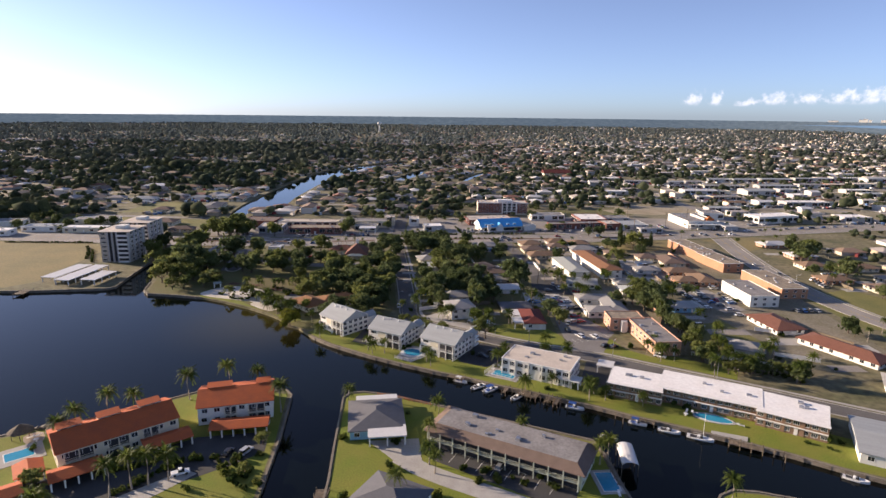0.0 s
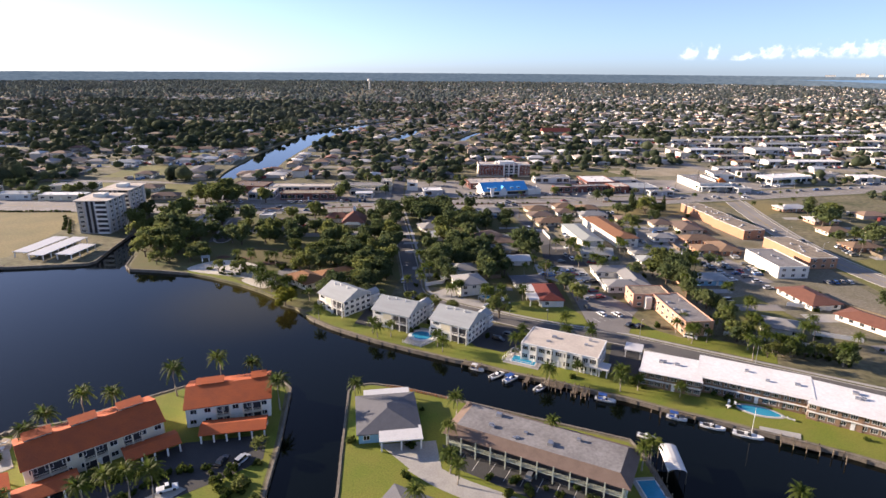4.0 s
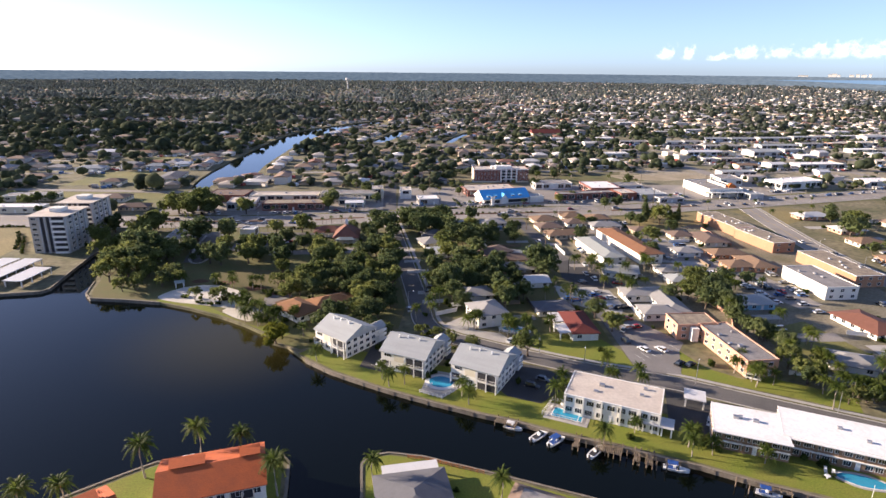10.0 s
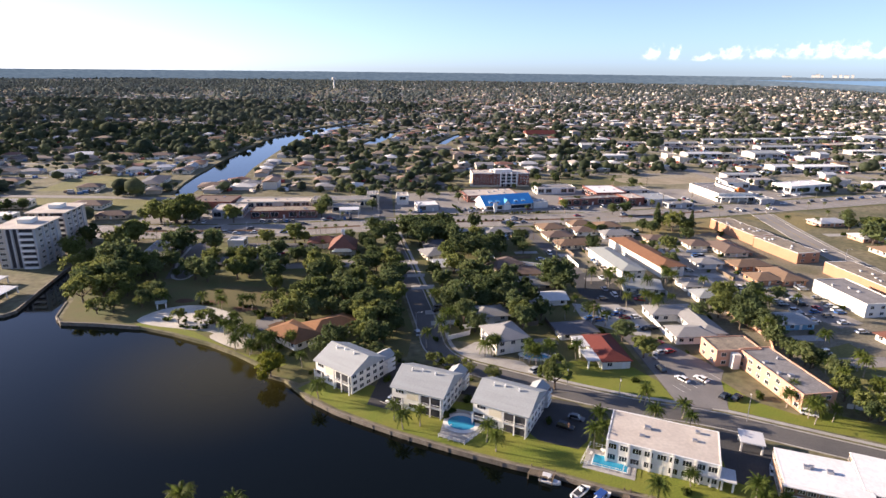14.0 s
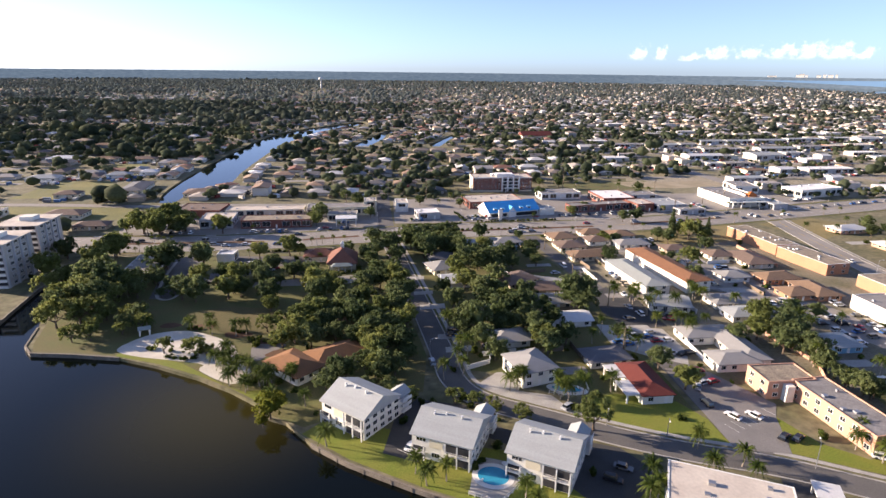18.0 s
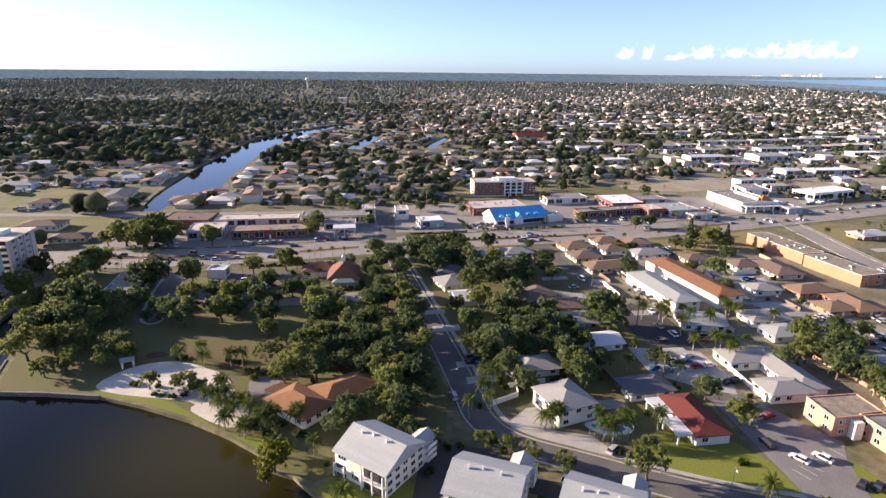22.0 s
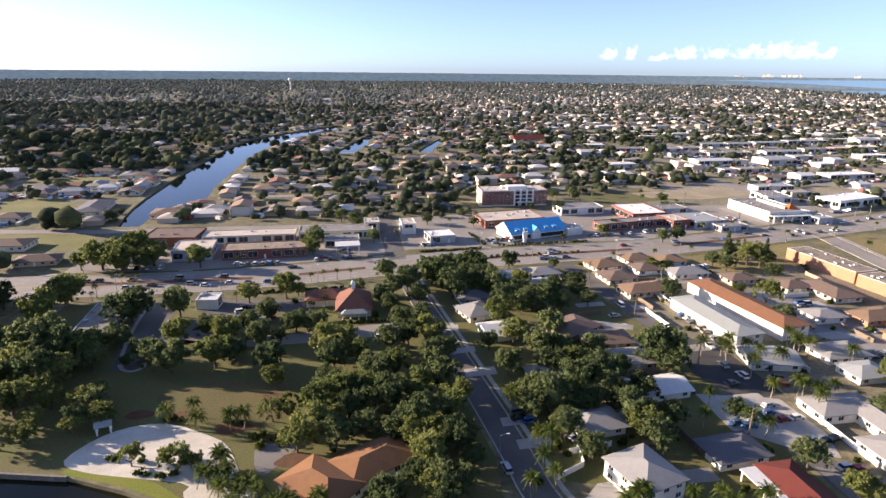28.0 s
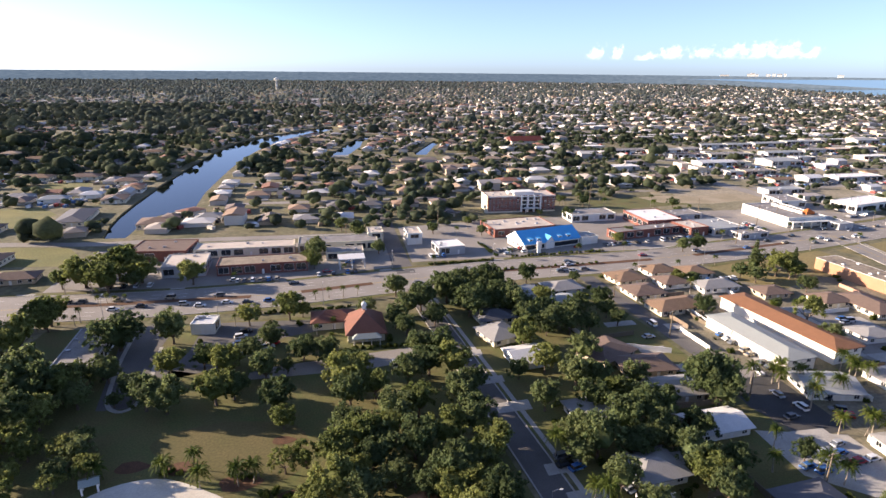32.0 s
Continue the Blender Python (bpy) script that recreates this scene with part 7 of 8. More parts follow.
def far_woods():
    """Trees between the far houses: larger and closer to the west, thin among the eastern roofs."""
    rs = np.random.RandomState(23)
    # Each farther band takes a paler leaf, so haze sits in the colour.
    for name, y0, y1, per, blobs, size, mat in (("woods", 280, 1000, 62, 3, 2.5, HAZED_LEAF), ("far_woods", 1000, 1700, 135, 2, 3.3, HAZED_LEAF_1), ("distant_woods", 1700, 4720, 330, 1, 5.2, HAZED_LEAF_2)):
        n = int(0.975 * (y1 * y1 - y0 * y0) / per)
        y = np.sqrt(rs.uniform(y0 * y0, y1 * y1, n))
        x = rs.uniform(-0.95, 1.0, n) * (y + 60)
        west = np.clip((-x - 0.02 * y) / (0.3 * y), 0, 1)
        east = np.clip((x - 0.2 * y) / (0.4 * y), 0, 1)
        mass = 0.5 * drift(x, y, 150, 1) + 0.3 * drift(x, y, 46, 2) + 0.2 * drift(x, y * 0.5, 420, 3)
        dense = 0.52 + 1.5 * (mass - 0.5) + 0.16 * west * (y > 900) - 0.1 * west * (y < 900) - 0.1 * east + 0.2 * (1 - west) * (y < 1050)
        keep = rs.rand(n) < dense
        x, y, west, mass = x[keep], y[keep], west[keep], mass[keep]
        ok = np.array([not in_water(a, b) and not (-240 < a < 90 and b < 1150 and (in_water(a - 4, b) or in_water(a + 4, b) or in_water(a, b + 5))) and not (b > 600 and -240 < a < 80 and b < 1100 and any(in_water(a + k * (a + 25) / b, b + k) for k in (12, 24, 38, 52)) and rs.rand() < 0.85) and abs(b - (394 + max(0, a + 90) * 0.21)) > 18
                       and (not is_clear(a, b) or (262 < a < 660 and 575 < b < 885 and rs.rand() < 0.42 and not any(abs(a - cx) < rx and abs(b - cy) < ry for cx, cy, rx, ry in DISTRICT))) for a, b in zip(x, y)])
        x, y, west, mass = x[ok], y[ok], west[ok], mass[ok]
        m = len(x)
        r = np.clip(size * np.exp(rs.normal(0, 0.36, m)) * (1 + 0.6 * west * np.clip((mass - 0.4) * 4, 0, 1)), 1.3, 9.5)
        p = np.column_stack([x, y])
        c, rad = [], []
        for k in range(blobs):
            off = rs.normal(0, 0.6, (m, 2)) * r[:, None] * (k > 0)
            rr = r * rs.uniform(0.55, 1.0, m)
            c.append(np.column_stack([p + off, rr * 0.7 + rs.uniform(0.2, 0.45, m) * r]))
            rad.append(rr)
        clumps(name, "dense suburban trees between the houses, paled for haze with distance", np.concatenate(c), np.concatenate(rad), 0.8, mat, 3 + y0, 0.3, y0 > 1500)


far_woods()


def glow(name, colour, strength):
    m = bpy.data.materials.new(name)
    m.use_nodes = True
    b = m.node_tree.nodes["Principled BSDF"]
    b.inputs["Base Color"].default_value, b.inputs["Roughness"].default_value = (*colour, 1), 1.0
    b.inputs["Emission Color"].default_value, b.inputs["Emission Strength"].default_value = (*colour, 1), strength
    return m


# Emits a blue-grey of its own; the haze is in this colour.
HAZE = glow("far_land_haze_glow", (0.115, 0.142, 0.155), 0.85)
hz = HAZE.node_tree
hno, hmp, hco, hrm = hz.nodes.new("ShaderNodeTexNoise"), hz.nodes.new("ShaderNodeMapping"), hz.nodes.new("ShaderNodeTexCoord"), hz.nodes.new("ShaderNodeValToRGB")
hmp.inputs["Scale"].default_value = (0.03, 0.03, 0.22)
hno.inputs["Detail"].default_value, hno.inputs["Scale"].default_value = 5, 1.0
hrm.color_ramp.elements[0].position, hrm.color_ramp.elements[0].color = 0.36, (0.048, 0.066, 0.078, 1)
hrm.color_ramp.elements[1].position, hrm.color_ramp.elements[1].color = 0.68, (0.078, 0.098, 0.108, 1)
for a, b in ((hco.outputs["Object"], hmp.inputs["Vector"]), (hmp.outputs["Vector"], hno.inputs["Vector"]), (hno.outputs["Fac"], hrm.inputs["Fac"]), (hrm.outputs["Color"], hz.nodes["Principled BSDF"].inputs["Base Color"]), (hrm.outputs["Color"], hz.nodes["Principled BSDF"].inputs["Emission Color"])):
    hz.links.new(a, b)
# Emitted blue in place of sky light on the river.
RIVER_GLOW = glow("far_river_glow", (0.10, 0.17, 0.25), 0.5)


def backdrop():
    """An upright glowing band at the horizon, coloured as hazy woods and river."""
    rnd = random.Random(9)
    g, river = Geo(), Geo()
    n = 260
    prev = None
    for i in range(n + 1):
        az = -62 + 124 * i / n
        a = radians(az)
        x, y = -20 + 4770 * math.sin(a), 80 + 4770 * math.cos(a)
        z = 66 + rnd.uniform(-0.6, 0.6)
        u = max(0, min(1, (az - 30) / 14))
        hi, lo = 42 + 12 * u, 41 - 40 * u ** 1.3
        if prev and u > 0:
            river.face((prev[0], prev[1], prev[4]), (x, y, lo), (x, y, hi), (prev[0], prev[1], prev[3]))
            g.face((prev[0], prev[1], -2), (x, y, -2), (x, y, lo), (prev[0], prev[1], prev[4]))
        if prev:
            g.face((prev[0], prev[1], prev[3] if u > 0 else -2), (x, y, hi if u > 0 else -2), (x, y, z), (prev[0], prev[1], prev[2]))
        prev = (x, y, z, hi, lo)
    tagged(part("backdrop", river, RIVER_GLOW), "glowing blue band standing for the far river reach", "backdrop", kind="structure")
    tagged(part("backdrop", g, HAZE), "upright glowing band coloured as far hazy wooded land", "backdrop", kind="structure")


backdrop()


def cloud_material():
    """Thin cumulus that glows by itself: dense in the middle, ragged and clear at the rim."""
    m = bpy.data.materials.new("cloud_glow")
    m.use_nodes = True
    n, l = m.node_tree.nodes, m.node_tree.links
    n.remove(n["Principled BSDF"])
    uv, sep, noise, geo = n.new("ShaderNodeUVMap"), n.new("ShaderNodeSeparateXYZ"), n.new("ShaderNodeTexNoise"), n.new("ShaderNodeNewGeometry")
    noise.inputs["Scale"].default_value, noise.inputs["Detail"].default_value, noise.inputs["Roughness"].default_value = 0.021, 6, 0.6

    def op(kind, a, b):
        k = n.new("ShaderNodeMath")
        k.operation = kind
        for i, v in enumerate((a, b)):
            if isinstance(v, (int, float)):
                k.inputs[i].default_value = v
            else:
                l.new(v, k.inputs[i])
        return k.outputs[0]
    l.new(uv.outputs["UV"], sep.inputs[0])
    l.new(geo.outputs["Position"], noise.inputs["Vector"])
    u, v = sep.outputs[0], sep.outputs[1]
    du = op("ADD", op("SUBTRACT", u, 0.5), op("MULTIPLY", op("SUBTRACT", v, 0.4), -0.35))
    dv = op("SUBTRACT", v, 0.34)
    rad = op("SQRT", op("ADD", op("MULTIPLY", du, op("MULTIPLY", du, 5.2)), op("MULTIPLY", dv, op("MULTIPLY", dv, 3.4))), 0)
    d = op("SUBTRACT", op("ADD", 0.95, op("MULTIPLY", op("SUBTRACT", noise.outputs["Fac"], 0.5), 2.8)), rad)
    rim, foot, edge = n.new("ShaderNodeMapRange"), n.new("ShaderNodeMapRange"), n.new("ShaderNodeMapRange")
    rim.interpolation_type = foot.interpolation_type = edge.interpolation_type = "SMOOTHSTEP"
    rim.inputs["From Min"].default_value, rim.inputs["From Max"].default_value = 0.02, 0.95
    foot.inputs["From Min"].default_value, foot.inputs["From Max"].default_value = 0.0, 0.28
    edge.inputs["From Min"].default_value, edge.inputs["From Max"].default_value = 0.0, 0.12
    l.new(d, rim.inputs["Value"]), l.new(v, foot.inputs["Value"])
    l.new(op("MINIMUM", op("MINIMUM", u, op("SUBTRACT", 1.0, u)), op("SUBTRACT", 1.0, v)), edge.inputs["Value"])
    alpha = op("MULTIPLY", op("MULTIPLY", rim.outputs["Result"], foot.outputs["Result"]), op("MULTIPLY", edge.outputs["Result"], 0.6))
    clear, em, mx = n.new("ShaderNodeBsdfTransparent"), n.new("ShaderNodeEmission"), n.new("ShaderNodeMixShader")
    # The sunlit white is emitted by the card.
    em.inputs["Color"].default_value, em.inputs["Strength"].default_value = (1.0, 0.985, 0.985, 1), 0.62
    l.new(alpha, mx.inputs["Fac"]), l.new(clear.outputs[0], mx.inputs[1]), l.new(em.outputs[0], mx.inputs[2])
    l.new(mx.outputs[0], n["Material Output"].inputs["Surface"])
    return m


def clouds():
    """A low bank of far cumulus on glowing cards, as a part of the sky's backdrop."""
    mat = cloud_material()
    for i, (az, el, w, h) in enumerate(((21.7, 0.85, 2.3, 1.75), (23.5, 0.85, 1.7, 1.6), (26.0, 0.85, 2.6, 0.95), (28.0, 0.9, 3.2, 1.65), (30.6, 0.95, 2.8, 1.7), (32.7, 0.95, 2.6, 1.8), (34.7, 0.95, 3.2, 1.9), (36.7, 0.95, 3.0, 1.8), (38.5, 0.95, 2.4, 1.4))):
        d = 4800 - 12 * i
        ring = [(az - w / 2, el), (az + w / 2, el), (az + w / 2, el + h), (az - w / 2, el + h)]
        me = bpy.data.meshes.new("backdrop")
        me.from_pydata([(-20 + d * math.sin(radians(p)), 80 + d * math.cos(radians(p)), 91 + d * math.tan(radians(q))) for p, q in ring], [], [(0, 1, 2, 3)])
        lay = me.uv_layers.new(name="UVMap")
        for loop, c in zip(lay.data, ((0, 0), (1, 0), (1, 1), (0, 1))):
            loop.uv = c
        me.materials.append(mat)
        tagged(new("backdrop", me), "flat glowing card of low white cumulus over the horizon", "backdrop", kind="structure")


clouds()


# ---- vehicles ----
def car_meshes(kind):
    """Body, glass and wheel of a car about 4.6 m long, nose to +x."""
    body, glass, wheel = Geo(), Geo(), Geo()
    top = {"sedan": 1.0, "suv": 1.25, "van": 1.55, "pickup": 1.2}[kind]
    hood = 0.62 if kind == "sedan" else 0.8
    prof = [(-2.25, 0.3), (2.25, 0.3), (2.3, 0.55), (2.1, hood * 0.95), (0.95, hood + 0.1), (-2.2, hood + 0.12), (-2.3, 0.6)]
    k = len(body.v)
    n = len(prof)
    for s in (-0.88, 0.88):
        body.v += [(x, s * (0.96 if z > 0.9 else 1), z) for x, z in prof]
    body.f += [tuple(k + i for i in range(n)), tuple(k + 2 * n - 1 - i for i in range(n))]
    body.f += [(k + (i + 1) % n, k + i, k + n + i, k + n + (i + 1) % n) for i in range(n)]
    x0, x1 = {"sedan": (-1.7, 1.0), "suv": (-2.15, 1.1), "van": (-2.2, 1.5), "pickup": (-0.6, 1.0)}[kind]
    z0, z1 = hood + 0.1, top + 0.42
    c = [(x0, -0.8, z0), (x1, -0.8, z0), (x1, 0.8, z0), (x0, 0.8, z0), (x0 + .3, -0.62, z1), (x1 - .6, -0.62, z1), (x1 - .6, 0.62, z1), (x0 + .3, 0.62, z1)]
    glass.v += c
    glass.f += [(0, 1, 5, 4), (1, 2, 6, 5), (2, 3, 7, 6), (3, 0, 4, 7)]
    body.box(x0 + .24, -0.66, z1 - 0.03, x1 - .52, 0.66, z1 + 0.04, 0.06)
    for i in range(10):
        pass
    wheel.tube([(0, -0.12, 0), (0, 0.12, 0)], [0.33, 0.33], 12)
    wheel.f.append(tuple(reversed(range(12))))
    return body, glass.mesh("window_band", GLASS), wheel.mesh("wheel", TYRE)


PAINTS = {c: material("car_paint_" + c, rgb, 0.25, vary=0.03, bump=0, spec=0.6) for c, rgb in
          {"white": (0.75, 0.75, 0.74), "silver": (0.42, 0.43, 0.44), "black": (0.02, 0.02, 0.022), "red": (0.35, 0.03, 0.03), "blue": (0.05, 0.14, 0.36), "grey": (0.16, 0.165, 0.17), "tan": (0.40, 0.34, 0.25)}.items()}


def car(x, y, yaw, colour="white", kind="sedan", where="on asphalt"):
    def make():
        b, g, w = car_meshes(kind)
        return b, g, w
    b, g, w = shared(("car", kind), make)
    body = shared(("car_body", kind, colour), lambda: b.mesh("body", PAINTS[colour]))
    e = thing("car" if kind in ("sedan", "suv") else kind, colour + " " + kind + " parked " + where, "car" if kind in ("sedan", "suv") else kind, pose(x, y, 0.06, 0, 0, yaw), "parked vehicles")
    part("body", body, None, e)
    part("window_band", g, None, e)
    for wx in (-1.4, 1.4):
        for wy in (-0.8, 0.8):
            o = part("wheel", w, None, e)
            o.matrix_basis = pose(wx, wy, 0.33)
    return e


W, SI, BK, RD, BL, GY, TN = "white", "silver", "black", "red", "blue", "grey", "tan"
for x, y, yaw, c, k in (
        (64.0, 222.5, 118, W, "sedan"), (70.0, 222.5, 118, W, "sedan"), (72.2, 212.6, 35, BK, "sedan"), (75.4, 211.8, 35, BK, "sedan"), (91.0, 203.0, -30, W, "suv"), (62.0, 238.0, 60, SI, "sedan"), (67.0, 180.0, 60, W, "sedan"),
        (120.0, 238.0, 10, W, "van"), (60.0, 229.0, 95, BK, "suv"), (64.5, 240.0, 20, SI, "sedan"), (67.8, 240.6, 20, RD, "sedan"), (66.5, 247.5, 5, RD, "sedan"), (64.0, 248.5, 5, W, "sedan"), (63.5, 259.0, 20, W, "suv"), (67.0, 258.5, 20, BK, "sedan"),
        (69.6, 259.0, 20, BK, "suv"), (62.5, 268.5, 8, RD, "sedan"), (66.8, 269.0, 8, W, "sedan"), (49.0, 268.5, 12, BL, "sedan"), (51.5, 266.5, 12, BL, "suv"), (-16.5, 257.0, 98, SI, "suv"), (-8.5, 277.0, 10, BK, "sedan"), (6.0, 218.5, -28, W, "van"),
        (20.0, 229.5, 40, SI, "sedan"), (-6.0, 275.5, 20, BL, "sedan"), (2.5, 267.5, 110, SI, "sedan"), (-8.0, 280.0, 15, GY, "suv"), (-97.0, 358.0, 20, W, "suv"), (-96.5, 353.0, 20, SI, "sedan"), (-96.0, 361.5, 20, BK, "suv"),
        (-118.0, 389.0, 0, W, "sedan"), (-100.0, 390.0, 0, BK, "sedan"), (-84.0, 410.0, 20, BK, "sedan"), (-45.5, 331.0, 100, W, "van"), (56.0, 273.0, 15, W, "sedan"), (60.5, 272.0, 15, BL, "sedan"), (55.0, 269.0, 15, W, "sedan"), (63.0, 275.5, 15, SI, "sedan"),
        (40.0, 413.0, 8, W, "van"), (46.0, 425.0, 8, GY, "sedan"), (150.0, 420.0, 15, GY, "sedan"), (170.0, 447.0, 16, BK, "sedan"), (192.0, 455.0, 15, BK, "sedan"), (205.0, 449.0, 15, W, "sedan"), (222.0, 466.0, 14, BK, "suv"), (230.0, 448.0, 14, W, "sedan"),
        (-58.6, 120.6, 28, W, "pickup"), (-45.3, 131.1, 70, SI, "suv"), (-50.0, 130.5, 78, BK, "sedan"), (-20.0, 225.5, 60, SI, "sedan"), (-24.0, 214.0, 60, W, "sedan"), (22.0, 199.0, -30, BK, "suv"), (26.0, 203.0, -30, GY, "sedan"),
        (24.0, 127.0, 64, GY, "sedan"), (60.0, 288.0, 10, GY, "sedan"), (66.0, 292.0, 95, W, "suv"), (64.0, 299.0, 95, SI, "sedan"), (67.0, 312.0, 95, W, "pickup"),
        (128.0, 343.0, 5, W, "van"), (126.0, 336.0, 5, BL, "sedan"), (134.0, 318.0, 95, SI, "sedan"), (131.0, 303.0, 5, W, "sedan"), (136.0, 296.0, 5, BK, "suv"), (140.0, 285.0, 95, W, "sedan"), (143.0, 276.0, 95, RD, "sedan"), (142.0, 268.0, 5, GY, "suv"),
        (144.0, 262.0, 5, W, "sedan"), (145.0, 254.0, 5, W, "sedan"), (-60.0, 436.0, 5, BL, "sedan"), (-110.0, 417.0, 0, W, "sedan"), (-95.0, 416.5, 0, SI, "suv"), (-70.0, 424.0, 10, RD, "sedan"), (20.0, 441.0, 16, SI, "sedan"), (30.0, 443.5, 16, W, "suv"),
        (60.0, 448.0, 16, RD, "sedan"), (90.0, 452.0, 96, W, "sedan"), (96.0, 452.5, 96, BK, "suv"), (102.0, 453.0, 96, SI, "sedan"), (112.0, 455.0, 96, W, "van"), (124.0, 458.0, 96, W, "sedan"), (130.0, 459.0, 96, BL, "sedan"), (184.0, 479.0, 14, W, "sedan"),
        (45.0, 420.0, 9, SI, "sedan"), (88.0, 430.0, 8, RD, "sedan"), (120.0, 434.0, 12, W, "suv"), (-30.0, 404.0, 12, GY, "sedan"), (-150.0, 389.0, 0, W, "sedan"), (-165.0, 398.0, 180, GY, "suv"), (199.0, 352.0, 86, W, "sedan"), (203.0, 330.0, 92, GY, "sedan"),
        (51.5, 350.0, 96, W, "van"), (45.0, 340.0, 8, SI, "sedan"), (70.0, 381.0, 100, W, "sedan"), (90.0, 392.0, 10, GY, "suv"), (100.0, 391.5, 5, BL, "sedan")):
    car(x, y, yaw, c, k)
lot_rnd = random.Random(41)
for x0, y0, dx, dy, n, yaw in ((-160, 414, 5.2, 0.3, 5, 92), (-112, 415.5, 3.4, 0.2, 7, 92), (-74, 420, 3.3, 0.4, 6, 95), (16, 446, 3.2, 0.6, 5, 100), (74, 449.5, 3.2, 0.5, 5, 98), (118, 457, 3.2, 0.6, 7, 100), (150, 462, 3.3, 0.8, 6, 104), (184, 470, -0.3, 3.4, 5, 8), (224, 474, 0.3, 3.4, 5, 8), (262, 492, 3.3, 0.9, 6, 105), (-20, 441, 3.2, 0.4, 4, 96), (-140, 352, 0.2, 3.2, 3, 2),
                              (77.2, 308, -0.3, -3.1, 8, 160), (151.5, 300, -0.2, -3.2, 10, 6), (126, 345, -0.6, -3.2, 6, 4), (118, 300, 3.2, 0.3, 6, 95), (72, 338, 0.1, -3.0, 9, 8), (139, 292, 0.1, -3.3, 7, 4), (12, 392, 3.2, 0.6, 6, 98), (24, 378, 3.2, 0.5, 5, 100), (106, 392, 3.3, 0.4, 4, 95), (214, 300, 0.6, 3.6, 6, 6), (226, 330, 3.4, 0.4, 5, 95), (176, 262, 3.3, 0.2, 5, 92), (262, 470, 12, 3.4, 5, 15), (300, 480, 11, 3, 5, 195), (270, 548, 3.4, .6, 8, 98), (330, 598, 3.4, .6, 8, 95), (284, 668, 3.4, .4, 7, 95), (134, 264, -0.5, 3.2, 8, 4), (112, 322, -0.6, 3.0, 6, 8), (-88, 346, 1.5, 2.6, 4, 20), (38, 411, 6, 0.8, 3, 8), (150, 436, 14, 3.4, 5, 15), (195, 441, 11, 2.8, 4, 15), (-140, 391, 16, 0.1, 4, 0), (-170, 398, 19, 0.3, 4, 180), (236, 462, 12, 3.2, 4, 195)):
    for k in range(n):
        if lot_rnd.random() < 0.78:
            car(x0 + k * dx + lot_rnd.uniform(-.3, .3), y0 + k * dy + lot_rnd.uniform(-.3, .3), yaw + lot_rnd.uniform(-4, 4), lot_rnd.choice((W, W, SI, BK, GY, RD, BL, TN, GY, BK)), lot_rnd.choice(("sedan", "sedan", "suv", "van" if k == 2 else "suv", "pickup" if k == 1 else "sedan")))


# ---- boats, docks and pools ----
def boat_geo(length, beam):
    g = Geo()
    st = []
    for u, b, keel, top in ((-0.5, 0.82, -0.35, 0.55), (-0.2, 1.0, -0.45, 0.55), (0.15, 0.95, -0.42, 0.65), (0.38, 0.55, -0.25, 0.8), (0.5, 0.04, 0.1, 0.9)):
        x, w = u * length, b * beam / 2
        st.append([(x, -w, top), (x, -w * 0.8, 0), (x, 0, keel), (x, w * 0.8, 0), (x, w, top)])
    for r in st:
        g.v += r
    for i in range(4):
        for j in range(4):
            a = i * 5 + j
            g.f.append((a, a + 5, a + 6, a + 1))
        g.f.append((i * 5 + 4, i * 5 + 9, i * 5 + 5, i * 5))          # the deck
    g.f.append((0, 1, 2, 3, 4))
    return g


def boat(x, y, yaw, length=6.5, cover=None, label="white motor boat moored at a dock"):
    e = thing("boat", label, "boat", pose(x, y, WATER_Z + 0.1, 0, 0, yaw), "moored boats")
    b = length * 0.34
    part("hull", shared(("hull", length), lambda: boat_geo(length, b).mesh("hull", HULL)), None, e)
    part("cockpit", Geo().box(-length * .38, -b * .33, 0.5, length * .05, b * .33, 0.63), DARK if not cover else BLUE_CANVAS, e)
    part("windscreen", Geo().box(length * .03, -b * .34, 0.62, length * .1, b * .34, 1.15, 0.05), GLASS, e)
    part("console", Geo().box(-length * .12, -b * .18, 0.6, -length * .02, b * .18, 1.25, 0.05), HULL, e)
    if cover:
        part("canopy", Geo().box(-length * .36, -b * .42, 1.9, length * .06, b * .42, 2.0, 0.1), cover, e)
        for px in (-length * .34, length * .04):
            for py in (-b * .38, b * .38):
                part("canopy_post", Geo().box(px - .03, py - .03, 0.55, px + .03, py + .03, 1.92), METAL, e)
    part("outboard_motor", Geo().box(-length * .56, -0.22, -0.3, -length * .49, 0.22, 1.0, 0.05), DARK, e)
    return e


for x, y, yaw, ln, cv in ((20.2, 176.2, 40, 6.8, None), (24.3, 174.0, 40, 6.8, BLUE_CANVAS), (33.0, 169.2, 45, 6.4, None), (50.5, 162.3, -22, 6.0, BLUE_CANVAS), (68.0, 153.4, -25, 5.4, BLUE_CANVAS), (76.2, 149.4, -25, 6.4, None), (84.0, 145.8, -26, 7.4, None),
                          (13.6, 179.5, -25, 5.0, METAL_WHITE), (-66.0, 168.0, 8, 6.5, None), (-56.5, 169.6, 8, 7.2, None), (57.0, 144.5, -30, 5.0, None), (117.0, 127.5, -32, 6.0, None)):
    boat(x, y, yaw, ln, cv)
mast = thing("mast", "tall white mast of a small moored sailboat", "mast", pose(84.6, 145.5, WATER_Z + .6))
part("pole", Geo().tube([(0, 0, 0), (0, 0, 8.5)], [0.07, 0.05], 6), TRIM, mast)
part("boom", Geo().tube([(0, 0, 1.3), (-2.6, 1.2, 1.4)], [0.05, 0.04], 6), TRIM, mast)


